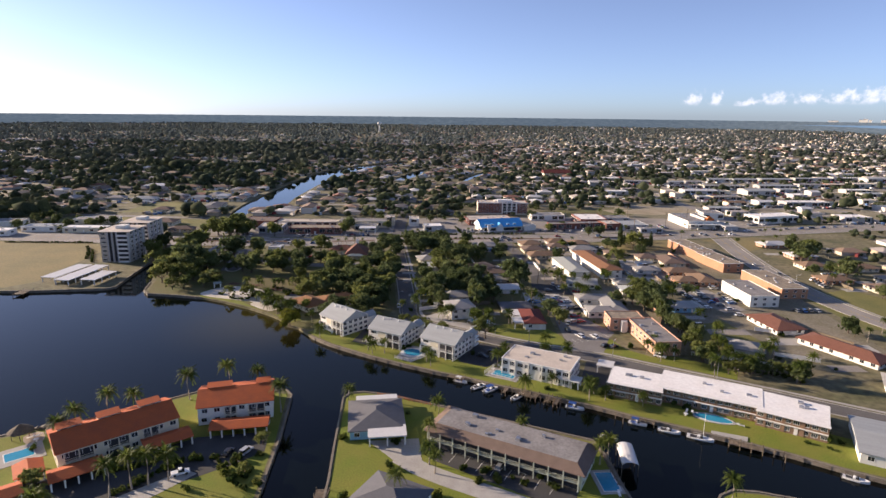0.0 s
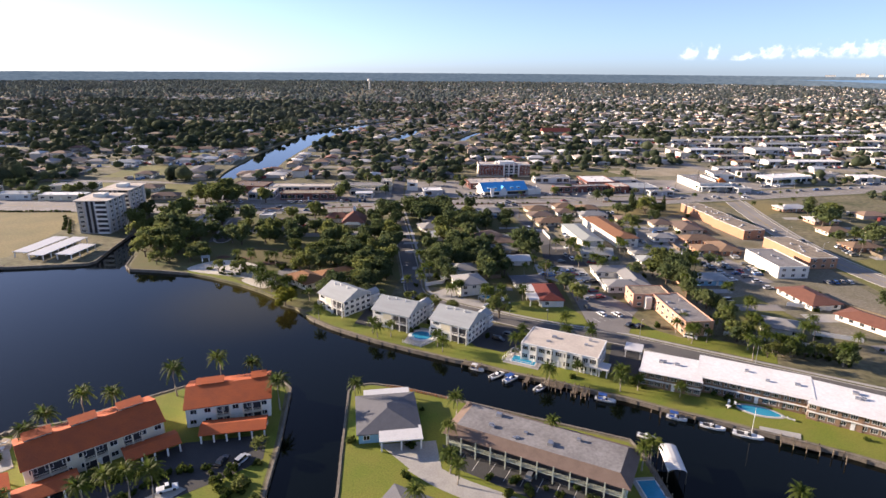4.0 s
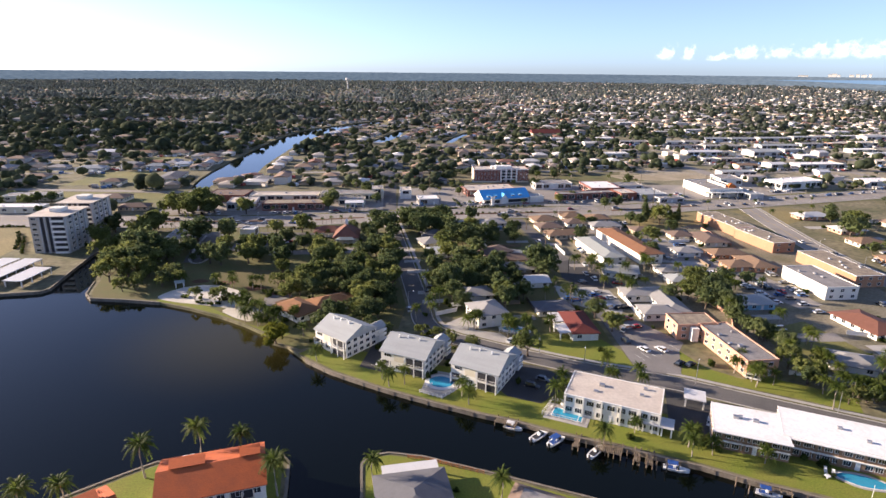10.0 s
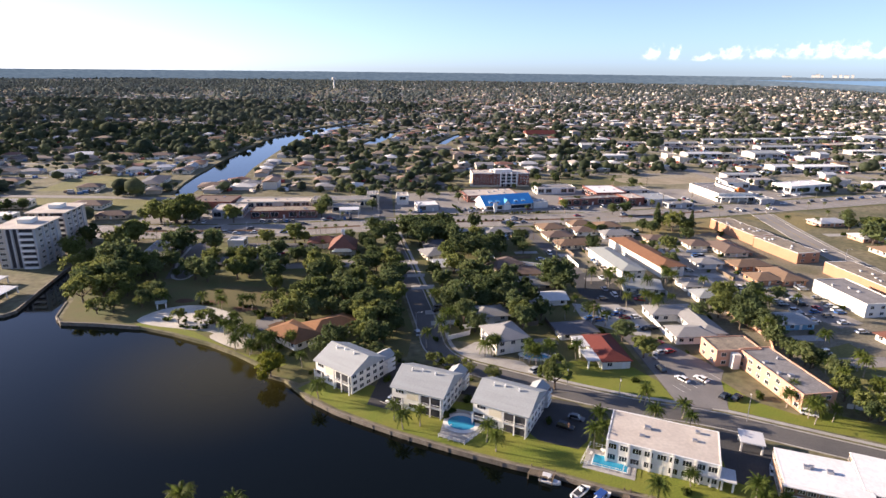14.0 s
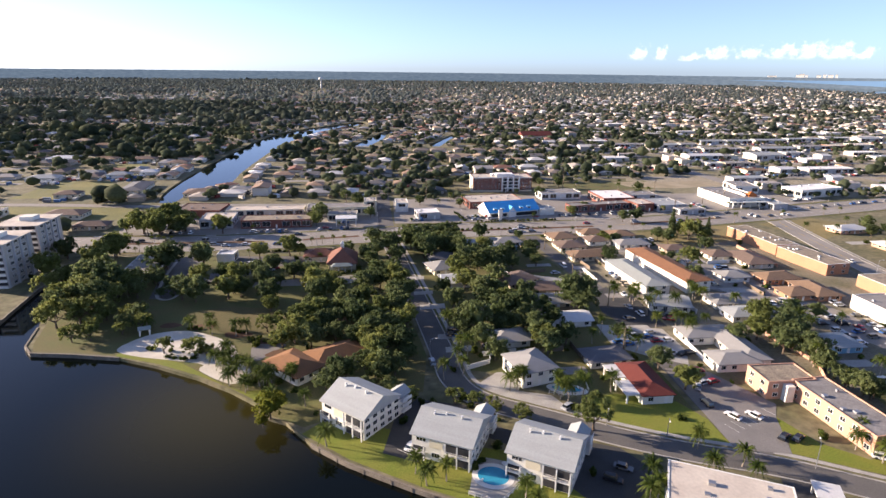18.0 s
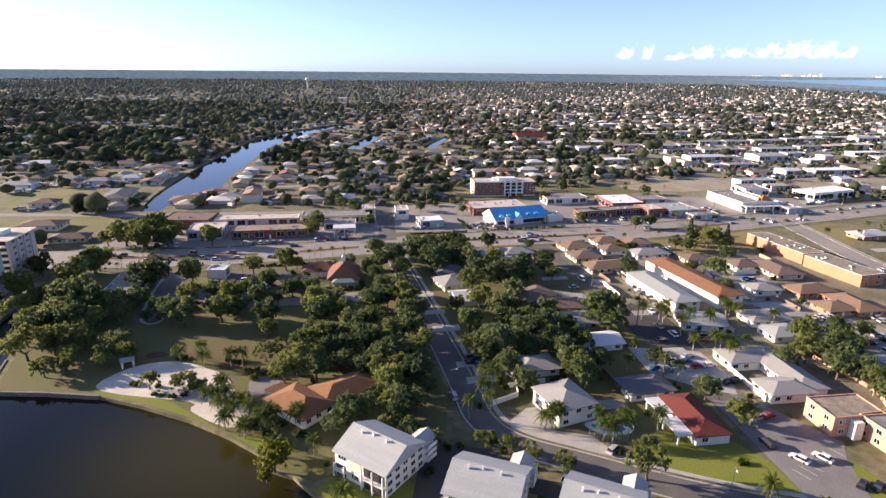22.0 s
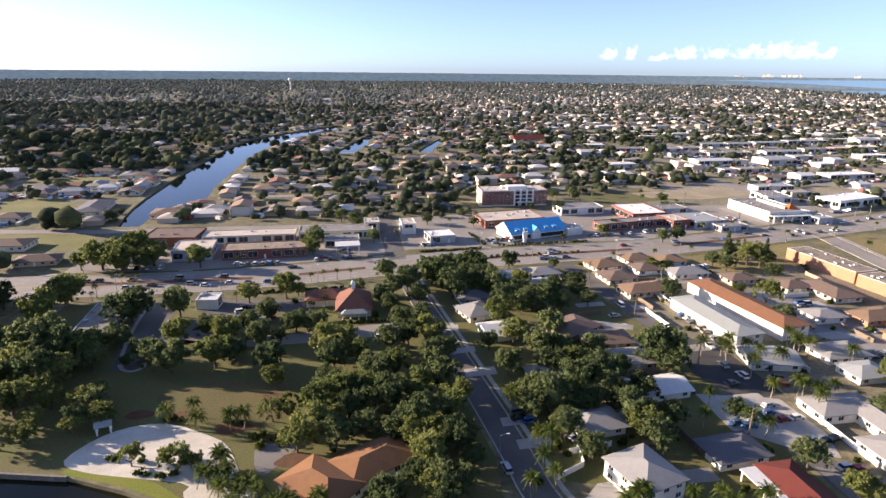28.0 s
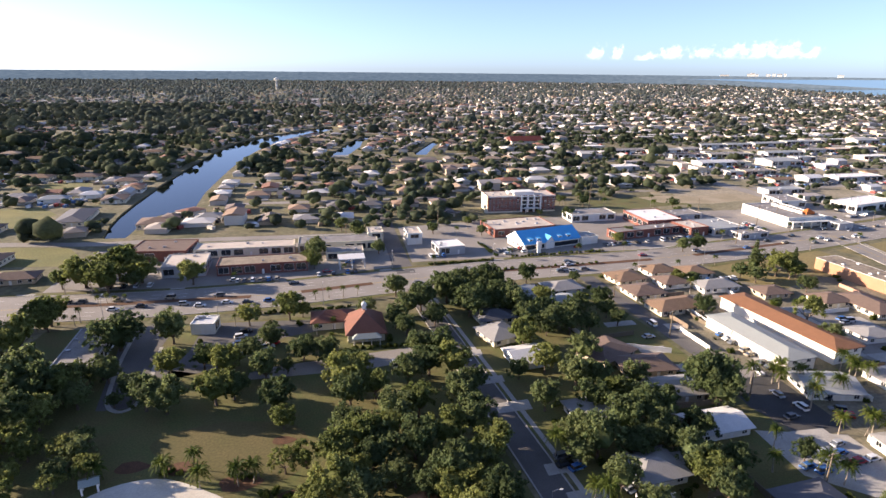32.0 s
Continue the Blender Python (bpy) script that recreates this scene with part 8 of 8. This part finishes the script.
def dock(x, y, w, l, yaw, label="weathered wooden dock on piles"):
    e = thing("dock", label, "dock", pose(x, y, 0, 0, 0, yaw), "docks")
    n = int(l / 0.42)
    for i in range(n):
        p = new("plank", shared(("plank", w), lambda: Geo().box(-w / 2, -0.18, 0.06, w / 2, 0.18, 0.12).mesh("plank", WOOD)))
        p.parent, p.matrix_basis = e, pose(0, -l / 2 + (i + .5) * l / n, 0)
    for s in (-1, 1):
        part("stringer", Geo().box(s * w * .42 - .06, -l / 2, -0.12, s * w * .42 + .06, l / 2, 0.058), WOOD, e)
        for k in range(max(2, int(l / 2.6)) + 1):
            p = new("post", shared("dock_post", lambda: Geo().tube([(0, 0, -3), (0, 0, 0.75)], [0.14, 0.13], 8).mesh("post", WOOD)))
            p.parent, p.matrix_basis = e, pose(s * (w / 2 + .08), -l / 2 + .2 + (l - .4) * k / max(2, int(l / 2.6)), 0)
    return e


for x, y, w, l, yaw in ((12.0, 181.3, 3.0, 6, 65), (29.0, 172.5, 1.2, 5.5, -24), (36.5, 169.5, 4.4, 6.2, 66), (42.5, 166.6, 1.2, 5.5, -24), (45.2, 165.3, 1.2, 5.5, -24), (70.5, 153.3, 1.5, 5, 66), (95.0, 141.3, 3.0, 9, 63), (-55, 168.2, 1.6, 8, 98), (-211, 268.5, 5, 9, 5), (53.8, 128, 1.5, 14, 4), (-20.5, 113.5, 3.2, 5, 0)):
    dock(x, y, w, l, yaw)
bh = thing("boat_shelter", "boat lift with rounded white canvas canopy beside a dock", "boat shelter", pose(58.6, 131.5, WATER_Z, 0, 0, 84))
g = Geo()
for i in range(7):
    a0 = math.pi * i / 7
    a1 = math.pi * (i + 1) / 7
    g.face((-5, -2.2 * math.cos(a0), 3.2 + 1.0 * math.sin(a0)), (5, -2.2 * math.cos(a0), 3.2 + 1.0 * math.sin(a0)), (5, -2.2 * math.cos(a1), 3.2 + 1.0 * math.sin(a1)), (-5, -2.2 * math.cos(a1), 3.2 + 1.0 * math.sin(a1)))
part("canopy", g, METAL_WHITE, bh, smooth=False)
for px in (-4.6, 0, 4.6):
    for py in (-2.1, 2.1):
        part("post", Geo().tube([(px, py, -2), (px, py, 3.3)], [0.1, 0.1], 8), WOOD, bh)


def pool(label, x, y, w, l, yaw, shape="box", deck=1.6, deck_mat=CONCRETE, curb=TRIM):
    e = thing("swimming_pool", label, "swimming pool", pose(x, y, 0, 0, 0, yaw), "swimming pools")
    if shape == "box":
        pts = [(-w / 2, -l / 2), (w / 2, -l / 2), (w / 2, l / 2), (-w / 2, l / 2)]
        out = [(px + math.copysign(deck, px), py + math.copysign(deck, py)) for px, py in pts]
    else:
        pts = [((w / 2) * math.cos(a) * (1 + (0.18 * math.cos(2 * a + 1) if shape == "kidney" else 0)), (l / 2) * math.sin(a)) for a in [k * math.pi / 12 for k in range(24)]]
        out = [(px * (1 + 2 * deck / w), py * (1 + 2 * deck / l)) for px, py in pts]
    part("deck", Geo().prism(out, 0.0, 0.10), deck_mat, e)
    part("coping", Geo().prism([(px * (1 + .5 / w), py * (1 + .5 / l)) for px, py in pts], 0.10, 0.125), curb, e)
    part("pool_water", Geo().prism(pts, 0.11, 0.131), POOL, e)
    return e


pool("rectangular blue pool with pale deck beside the canal apartments", 29.3, 184.4, 8.0, 4.2, -25, deck=2.0)
pool("round blue pool between two condominiums", -5.2, 202.2, 7.4, 6.4, -25, "oval", 1.3, TRIM)
patch("pool_deck", "white paved pool deck by the seawall", "deck", [(-11.5, 196.5), (-5, 193), (0.5, 199), (2, 206), (-6, 209), (-9.5, 205)], CONCRETE, 0.06)
pool("kidney-shaped blue pool by the white apartments", 91.9, 156.4, 10, 4.4, -22, "kidney", 0.9)
patch("terrace_1", "pale stone terrace on the seawall", "terrace", [(88.4, 148.9), (87.6, 147.3), (96.3, 143.1), (97.6, 145.6)], CONCRETE, 0.18, 0)
patch("terrace_2", "tan paved patio beside the island pool", "terrace", [(-112, 136.5), (-108.5, 139.5), (-104.5, 135.5), (-104.5, 131), (-109, 132.5)], TANPAVE, 0.05, 1)
pool("blue pool on a paved island deck", 51.2, 122.5, 4.2, 7.6, 6, deck=1.2)
pool("small blue pool with pale paved deck by the lake", -106.0, 127.0, 6.5, 4.6, 42, deck=2.5)
pool("blue pool with white deck before a white house", 22.5, 239.2, 8.0, 3.8, -12, "kidney", 1.4, TRIM)


def fence(label, line, h=1.2, mat=TRIM, rails=2, gap=1.5, group="fences"):
    """Posts with rails between them along a line."""
    e = thing("fence", label, "fence", pose(line[0][0], line[0][1], 0), group)
    ox, oy = line[0]
    for (ax, ay), (bx, by) in zip(line, line[1:]):
        L = math.hypot(bx - ax, by - ay)
        ang = math.degrees(math.atan2(by - ay, bx - ax))
        n = max(1, round(L / gap))
        for k in range(n + 1):
            p = new("post", shared(("fence_post", h, mat.name), lambda: Geo().box(-.06, -.06, 0, .06, .06, h + .08).mesh("post", mat)))
            p.parent, p.matrix_basis = e, pose(ax - ox + (bx - ax) * k / n, ay - oy + (by - ay) * k / n, 0, 0, 0, ang)
        for r in range(rails):
            z = h * (r + 1) / rails
            p = part("rail", Geo().box(0, -.03, z - .07, L, .03, z), mat, e)
            p.matrix_basis = pose(ax - ox, ay - oy, 0, 0, 0, ang)
    return e


def wall_fence(label, line, h, mat, group="yard walls"):
    """A solid board or block fence along a line."""
    e = thing("yard_wall", label, "fence", pose(line[0][0], line[0][1], 0), group)
    ox, oy = line[0]
    for (ax, ay), (bx, by) in zip(line, line[1:]):
        L = math.hypot(bx - ax, by - ay)
        p = part("panel", Geo().box(0, -.07, 0, L - .16, .07, h).box(-.02, -.09, h, L - .14, .09, h + .06), mat, e)
        p.matrix_basis = pose(ax - ox, ay - oy, 0, 0, 0, math.degrees(math.atan2(by - ay, bx - ax)))
    return e


fence("low orange mesh safety fence along the island bank", [(-14, 166.2), (-9, 165.2), (-2, 162.4), (4, 160.2)], 0.9, SAFETY, 3, 1.5)
fence("white rail fence round a canal pool", [(22.2, 184.6), (30.9, 180.4), (34.4, 187.4), (26.4, 191.4), (22.2, 184.6)])
fence("white rail fence beside a round pool", [(-11.6, 196.2), (-5.2, 192.8), (0.6, 198.6)])
fence("white rail fence along the house pool", [(16.5, 236.8), (23, 234.8), (28.4, 237.2), (28.8, 241)], 1.3)
for line, h, mat, txt in (([(19, 262), (28, 263.5), (29, 279)], 1.8, WOOD, "weathered wooden yard fence"), ([(26, 296), (44, 297)], 1.8, WOOD, "weathered wooden yard fence"), ([(47, 328), (22, 338), (20, 352)], 1.7, TRIM, "white panel yard fence"), ([(72, 248), (72, 276), (92, 277)], 1.6, TRIM, "white block wall round the court"),
                          ([(100, 233), (108, 250), (104, 272)], 1.5, PINK, "salmon block wall behind the apartments"), ([(73, 330), (72, 372)], 1.6, TRIM, "long white wall beside a yard"), ([(156, 345), (154, 378)], 1.6, PINK, "pink wall along the flats"), ([(95, 342), (97, 372)], 1.5, TRIM, "white yard wall"),
                          ([(-6, 252), (2, 256), (3, 264)], 1.6, TRIM, "white garden wall beside a drive"), ([(104, 206), (122, 200), (136, 194)], 1.4, TRIM, "white wall along a drive")):
    wall_fence(txt, line, h, mat)


def patio_set(x, y, yaw, label):
    e = thing("patio_table", label, "patio table", pose(x, y, 0.1, 0, 0, yaw), "patio furniture")
    part("tabletop", Geo().tube([(0, 0, .70), (0, 0, .74)], [.7, .7], 14).prism([(.7 * math.cos(a), .7 * math.sin(a)) for a in [k * math.pi / 7 for k in range(14)]], .735, .76), TRIM, e)
    part("leg", Geo().tube([(0, 0, 0), (0, 0, .72)], [.25, .06], 8), TRIM, e)


def lounger(x, y, yaw):
    e = thing("sun_lounger", "white plastic sun lounger on a pool deck", "sun lounger", pose(x, y, 0.11, 0, 0, yaw), "sun loungers")
    part("seat", Geo().box(-.95, -.32, .28, .45, .32, .36), TRIM, e)
    b = part("backrest", Geo().box(0, -.32, -.03, .75, .32, .04), TRIM, e)
    b.matrix_basis = pose(.42, 0, .33, 0, -40, 0)
    for lx in (-.85, .35):
        for ly in (-.26, .26):
            part("leg", Geo().box(lx - .03, ly - .03, 0, lx + .03, ly + .03, .29), TRIM, e)


for x, y, yaw in ((85.2, 160.0, 60), (86.4, 158.9, 60), (97.5, 152.8, 150), (98.6, 152.0, 150), (31.5, 185.6, 60), (25.5, 187.8, 240), (-8.8, 200, 20), (-107.5, 136.2, 40), (-108.8, 135.2, 40), (52.8, 117.2, 90)):
    lounger(x, y, yaw)
for x, y, yaw in ((84.0, 157.6, 0), (28.8, 188.6, 0), (-106, 133.6, 0), (-2, 205.6, 0)):
    patio_set(x, y, yaw, "white round patio table on a pool deck")
for x, y, n in ((31, 171.3, 4), (35, 169.4, 3), (44, 165.0, 5), (40, 166.8, 4), (62, 156.6, 3), (101, 137.4, 3)):
    for k in range(n):
        m = tagged(new("mooring_post", shared("mooring", lambda: Geo().tube([(0, 0, -3), (0, 0, 1.4)], [.15, .13], 8).mesh("mooring_post", WOOD))), "weathered wooden mooring post standing in the canal", "post", "mooring posts")
        m.matrix_world = pose(x + k * 1.1 + (k % 2) * .6, y - k * .35 - (k % 2) * 2.2, 0)


# ---- poles, lamps, signs ----
def street_lamp(x, y, h, yaw, label="slender grey street lamp by the road"):
    e = thing("street_lamp", label, "street lamp", pose(x, y, 0, 0, 0, yaw), "street lamps")
    part("pole", Geo().tube([(0, 0, 0), (0, 0, h)], [0.11, 0.07], 8), METAL, e)
    part("arm", Geo().tube([(0, 0, h - .1), (0.9, 0, h + .25), (1.9, 0, h + .3)], [0.05, 0.045, 0.04], 6), METAL, e)
    part("lamp_head", Geo().box(1.6, -0.16, h + .22, 2.3, 0.16, h + .36, 0.04), TRIM, e)
    return e


def utility_pole(x, y, h, yaw):
    e = thing("utility_pole", "tall wooden utility pole with crossarms", "utility pole", pose(x, y, 0, 0, 0, yaw), "utility poles")
    part("pole", Geo().tube([(0, 0, 0), (0, 0, h)], [0.24, 0.15], 8), WOOD, e)
    for z in (h - .6, h - 1.8):
        part("crossarm", Geo().box(-1.3, -0.07, z, 1.3, 0.07, z + .14), WOOD, e)
    for k in (-1.1, -.4, .4, 1.1):
        part("insulator", Geo().tube([(k, 0, h - .46), (k, 0, h - .2)], [0.06, 0.04], 6), METAL, e)
    return e


for x, y, h, yaw in ((-109, 379, 9, 90), (-70, 384, 9, 90), (-150, 380, 9, 90), (30, 404, 9, 95), (75, 409, 9, 95), (72, 200.5, 7, 60), (41.5, 214, 6, 250), (28, 220.5, 6, 250), (-17, 262, 6, 0), (-25, 320, 6, 0), (110, 412, 9, 100), (10, 432, 9, 275), (-40, 426, 9, 270), (105, 184.5, 7, 60), (194, 330, 8, 0), (196, 300, 8, 0)):
    street_lamp(x, y, h, yaw)
for x, y, h in ((-8, 500, 16), (101, 534, 18), (160, 500, 14), (186, 478, 13), (-43, 452, 11), (-62, 470, 11), (56, 300, 10), (53, 340, 10), (49, 378, 10), (208, 490, 14), (150, 445, 12), (48, 262, 9)):
    utility_pole(x, y, h, 10)
sg = thing("road_sign", "tall white roadside pylon sign by the parkway", "sign", pose(35.5, 438.5, 0, 0, 0, 16))
part("post", Geo().box(-0.9, -0.3, 0, 0.9, 0.3, 3.0), TRIM, sg)
part("panel", Geo().box(-1.3, -0.35, 3.0, 1.3, 0.35, 7.0), WHITE, sg)
tower = thing("water_tower", "distant white water tower above the trees", "water tower", pose(-390, 2900, 0))
part("stem", Geo().tube([(0, 0, 0), (0, 0, 38)], [4, 3], 12), WHITE, tower)
part("tank", Geo().tube([(0, 0, 36), (0, 0, 40), (0, 0, 46), (0, 0, 50)], [3, 10, 10, 3], 16), WHITE, tower)
for az, w, h in ((34.25, 22, 11), (34.55, 26, 16), (34.85, 16, 9), (35.7, 26, 9), (36.1, 18, 13), (36.5, 30, 11), (36.9, 14, 14), (32.4, 60, 3), (40.7, 34, 7)):
    cx, cy = -20 + 4786 * math.sin(radians(az)), 80 + 4786 * math.cos(radians(az))
    tb = thing("tower_block", "pale tower block far across the river", "tower block", pose(cx, cy, 0, 0, 0, -az), "far skyline")
    part("wall", Geo().box(-w / 2, -12, 0, w / 2, 12, 70 + h), WHITE, tb)
    part("roof", Geo().box(-w / 2 - 1, -13, 70 + h, w / 2 + 1, 13, 72 + h), ROOF_CREAM, tb)
hut = thing("thatched_hut", "round grey-brown thatched hut on the lakeside patio", "hut", pose(-111.6, 135.4, 0.05))
g = Geo()
for i in range(14):
    p, q = (2 * math.pi * i / 14, 2 * math.pi * (i + 1) / 14)
    for r0, z0, r1, z1 in ((3.3, 2.2, 1.9, 3.2), (1.9, 3.2, 0.0, 4.3)):
        g.face((r0 * math.cos(p), r0 * math.sin(p), z0 - .12 * (i % 2)), (r0 * math.cos(q), r0 * math.sin(q), z0 - .12 * ((i + 1) % 2)), (r1 * math.cos(q), r1 * math.sin(q), z1), (r1 * math.cos(p), r1 * math.sin(p), z1))
part("thatched_roof", g, THATCH, hut)
for k in range(6):
    part("post", Geo().tube([(2.4 * math.cos(k * 1.047), 2.4 * math.sin(k * 1.047), 0), (2.4 * math.cos(k * 1.047), 2.4 * math.sin(k * 1.047), 2.75)], [.11, .1], 7), WOOD, hut)
stone_rnd = random.Random(8)
for x, y in ((-110.3, 140.1), (-108.6, 140.6), (-106.8, 139.6), (-105.2, 138.2), (-112.4, 139.2), (-103.6, 137.0)):
    o = tagged(part("boulder", Geo().blob((0, 0, .3), stone_rnd.uniform(.7, 1.2), stone_rnd, .3, .7), SEAWALL), "pale rough boulder on the lake bank", "boulder", "bank boulders")
    o.matrix_world = pose(x, y, 0)
# park shelters and tables
for x, y, yaw in ((-116, 283, 20), (-100, 337, 5)):
    carport("park_shelter", "small pale green park shelter roof on posts", x, y, 3.6, 2.8, yaw, 2.4, GREEN_ROOF, 1, "gable", 0.7, TRIM, False, "park shelters")


# ---- verges and hedges of the parkway ----
verge_rnd = random.Random(19)
for side in (-15.6, 15.6):
    line = offset(PARKWAY, side)
    for k, (a, b) in enumerate(zip(line[1:-2], line[2:-1])):
        A, B = Vector(a), Vector(b)
        tagged(part("verge", strip([tuple(A.lerp(B, .04)), tuple(A.lerp(B, .93))], 2.6, 0.075), GRASS), "narrow grass verge beside the parkway", "verge", kind="structure")
        for i in range(int((B - A).length / 17)):
            p = A.lerp(B, .05 + .9 * (i + verge_rnd.random() * .7) / max(1, int((B - A).length / 17)))
            if -34 - 8 < p.x < -34 + 8 or 38 < p.x < 54:
                continue
            if verge_rnd.random() < 0.5:
                palm(p.x, p.y, verge_rnd.uniform(3.6, 6.5), verge_rnd, 2.0)
for x0, y0, x1, y1, step in ((-306, 379, -246, 382, 3.4), (-240, 368, -222, 338, 4.5), (-232, 360, -214, 330, 5.0), (-22, 429.4, 9.5, 432.0, 2.4), (21.6, 436.4, 71, 440.4, 4.0), (9.3, 462, 13.6, 438, 2.6), (-98, 378, -60, 381, 3.2), (110, 384, 104, 398, 4), (-40, 345, -66, 343, 3.0), (2, 416.6, 60, 421.6, 7)):
    n = int(math.hypot(x1 - x0, y1 - y0) / step * 2)
    g = Geo()
    for k in range(n + 1):
        r = verge_rnd.uniform(0.7, 1.25)
        hx, hy = x0 + (x1 - x0) * k / n + verge_rnd.uniform(-.5, .5), y0 + (y1 - y0) * k / n + verge_rnd.uniform(-.5, .5)
        for _ in range(4):
            g.blob((hx + verge_rnd.uniform(-.6, .6), hy + verge_rnd.uniform(-.6, .6), r * verge_rnd.uniform(0.3, 0.75)), r * verge_rnd.uniform(0.45, 0.7), verge_rnd, 0.3, 0.9)
    tagged(part("hedge", g, SHRUB), "uneven row of low green roadside bushes", "hedge", "roadside hedges")


# ---- planting round the houses ----
FOOT = [(o.matrix_world.translation.x, o.matrix_world.translation.y) for o in scene.objects if o.get("category") in ("house", "apartment house", "condominium", "shop", "church", "apartment tower")]
plant_rnd = random.Random(77)


def near_road(x, y, lines, gap):
    for line, half in lines:
        for a, b in zip(line, line[1:]):
            A, B = Vector(a), Vector(b)
            t = max(0, min(1, (Vector((x, y)) - A).dot(B - A) / (B - A).length_squared))
            if (A.lerp(B, t) - Vector((x, y))).length < half + gap:
                return True
    return False


ROADS = [(LAKE_STREET, 4.2), (SIDE_STREET, 3.8), (PARKWAY, 13.5), ([(207, 400), (200, 350), (197, 310), (201, 270), (210, 235)], 6), ([(-34, 418), (-36, 440), (-39, 500)], 4.5)]
for fx, fy in FOOT:
    if fy > 415:
        continue
    for k in range(3):
        a = plant_rnd.uniform(0, 6.28)
        r = plant_rnd.uniform(9.5, 13)
        x, y = fx + r * math.cos(a), fy + r * math.sin(a)
        if not near_road(x, y, ROADS, 1.5) and not in_water(x, y) and min((x - p) ** 2 + (y - q) ** 2 for p, q in FOOT) > 70:
            shrub(x, y, plant_rnd.uniform(0.8, 1.9), plant_rnd)
for k, (px, py, pw, pd) in enumerate(((78, 345, 6, 20), (74, 322, 5, 12), (60, 348, 8, 5), (64, 312, 9, 5), (108, 330, 7, 26), (120, 316, 16, 6), (114, 286, 14, 6), (132, 340, 8, 14), (118, 356, 14, 7), (88, 374, 12, 5), (84, 396, 10, 5), (104, 384, 8, 6), (30, 378, 10, 5), (14, 376, 9, 5), (44, 318, 7, 5), (42, 308, 6, 4), (26, 296, 8, 5), (20, 276, 6, 5), (28, 250, 8, 5), (60, 280, 10, 5), (122, 250, 10, 5), (130, 232, 18, 7), (150, 222, 14, 8), (176, 216, 12, 8), (158, 196, 12, 6), (228, 300, 12, 6), (244, 316, 10, 5), (238, 334, 14, 5), (246, 360, 12, 5), (228, 384, 12, 6))):
    patch("driveway", "pale worn concrete drive between the low houses", "driveway", [(px - pw / 2, py - pd / 2), (px + pw / 2, py - pd / 2 + .3), (px + pw / 2 - .2, py + pd / 2), (px - pw / 2 - .2, py + pd / 2 - .3)], CONCRETE if k % 3 else ASPHALT_OLD, 0.056 + 0.001 * k)
for k, (px, py, pl, pa) in enumerate(((62, 352, 14, 98), (60, 336, 16, 96), (70, 355, 18, 97), (88, 300, 16, 96), (90, 352, 12, 98), (112, 345, 16, 95), (104, 310, 14, 4), (120, 292, 18, 4), (126, 316, 14, 94), (130, 352, 12, 4), (34, 342, 14, 8), (46, 306, 12, 96), (24, 288, 14, 8), (6, 262, 12, 10), (32, 262, 12, 96), (100, 372, 14, 96), (74, 376, 12, 8), (88, 386, 12, 96), (36, 384, 12, 96), (150, 232, 16, -20), (170, 226, 18, -55), (144, 204, 16, -22), (226, 306, 14, 95), (250, 308, 14, 95), (248, 338, 14, 4))):
    c, s_ = math.cos(radians(pa)), math.sin(radians(pa))
    wall_fence("white yard wall between low houses" if k % 2 else "weathered board fence between low houses", [(px - c * pl / 2, py - s_ * pl / 2), (px + c * pl / 2, py + s_ * pl / 2)], 1.6, TRIM if k % 2 else WOOD)
for x0, y0, x1, y1, n, kind in ((-340, 400, -250, 470, 26, "oak"), (104, 212, 150, 262, 16, "mix"), (100, 262, 135, 330, 22, "mix"), (100, 345, 150, 410, 16, "mix"), (20, 255, 58, 350, 20, "mix"), (30, 350, 105, 412, 26, "mix"), (-170, 285, -120, 345, 10, "oak"), (-100, 318, -30, 378, 22, "oak"),
                                (-12, 345, 42, 400, 16, "oak"), (200, 280, 270, 420, 22, "mix"), (-180, 405, -140, 440, 8, "oak"), (-70, 470, 20, 500, 14, "mix"), (60, 500, 200, 560, 16, "mix"), (-16, 280, 20, 330, 10, "oak"), (176, 200, 200, 260, 8, "mix"), (150, 150, 200, 200, 10, "mix"), (-38, 228, -12, 268, 8, "oak")):
    for k in range(n):
        x, y = plant_rnd.uniform(x0, x1), plant_rnd.uniform(y0, y1)
        if 104 < x < 152 and 212 < y < 256:          # the open field keeps its trees along one side
            x = 104 + (x - 104) * 0.16
        if near_road(x, y, ROADS, 3) or in_water(x, y) or min((x - p) ** 2 + (y - q) ** 2 for p, q in FOOT) < 110:
            continue
        if kind == "mix" and plant_rnd.random() < 0.45:
            palm(x, y, plant_rnd.uniform(4.5, 8), plant_rnd, 2.5)
        else:
            oak(x, y, plant_rnd.uniform(2.4, 5.0), plant_rnd, OAK_KINDS, "spreading dark green broadleaf tree with a dense uneven crown", "broadleaf trees")

# ---- palms of the canal front and the street corner ----
corner_rnd = random.Random(41)
for x, y, h in ((30.2, 197.4, 5.5), (87.1, 206.9, 4.4), (92.6, 202.6, 4.8), (95.4, 199.6, 4.2), (58.4, 170.9, 4.6), (61.2, 166.6, 4.0), (112.9, 194.6, 5.6), (105.6, 205.2, 5.0), (108.5, 199.5, 6.2), (107.2, 194.3, 4.8), (114.6, 192.2, 6.0), (119.0, 192.6, 5.2), (45.0, 175.8, 3.4), (72.4, 163.2, 3.6)):
    palm(x, y, h, corner_rnd, 2.9, "bushy palm tree with yellow-green fronds by the street corner" if x > 80 else "short palm tree on the canal front lawn")
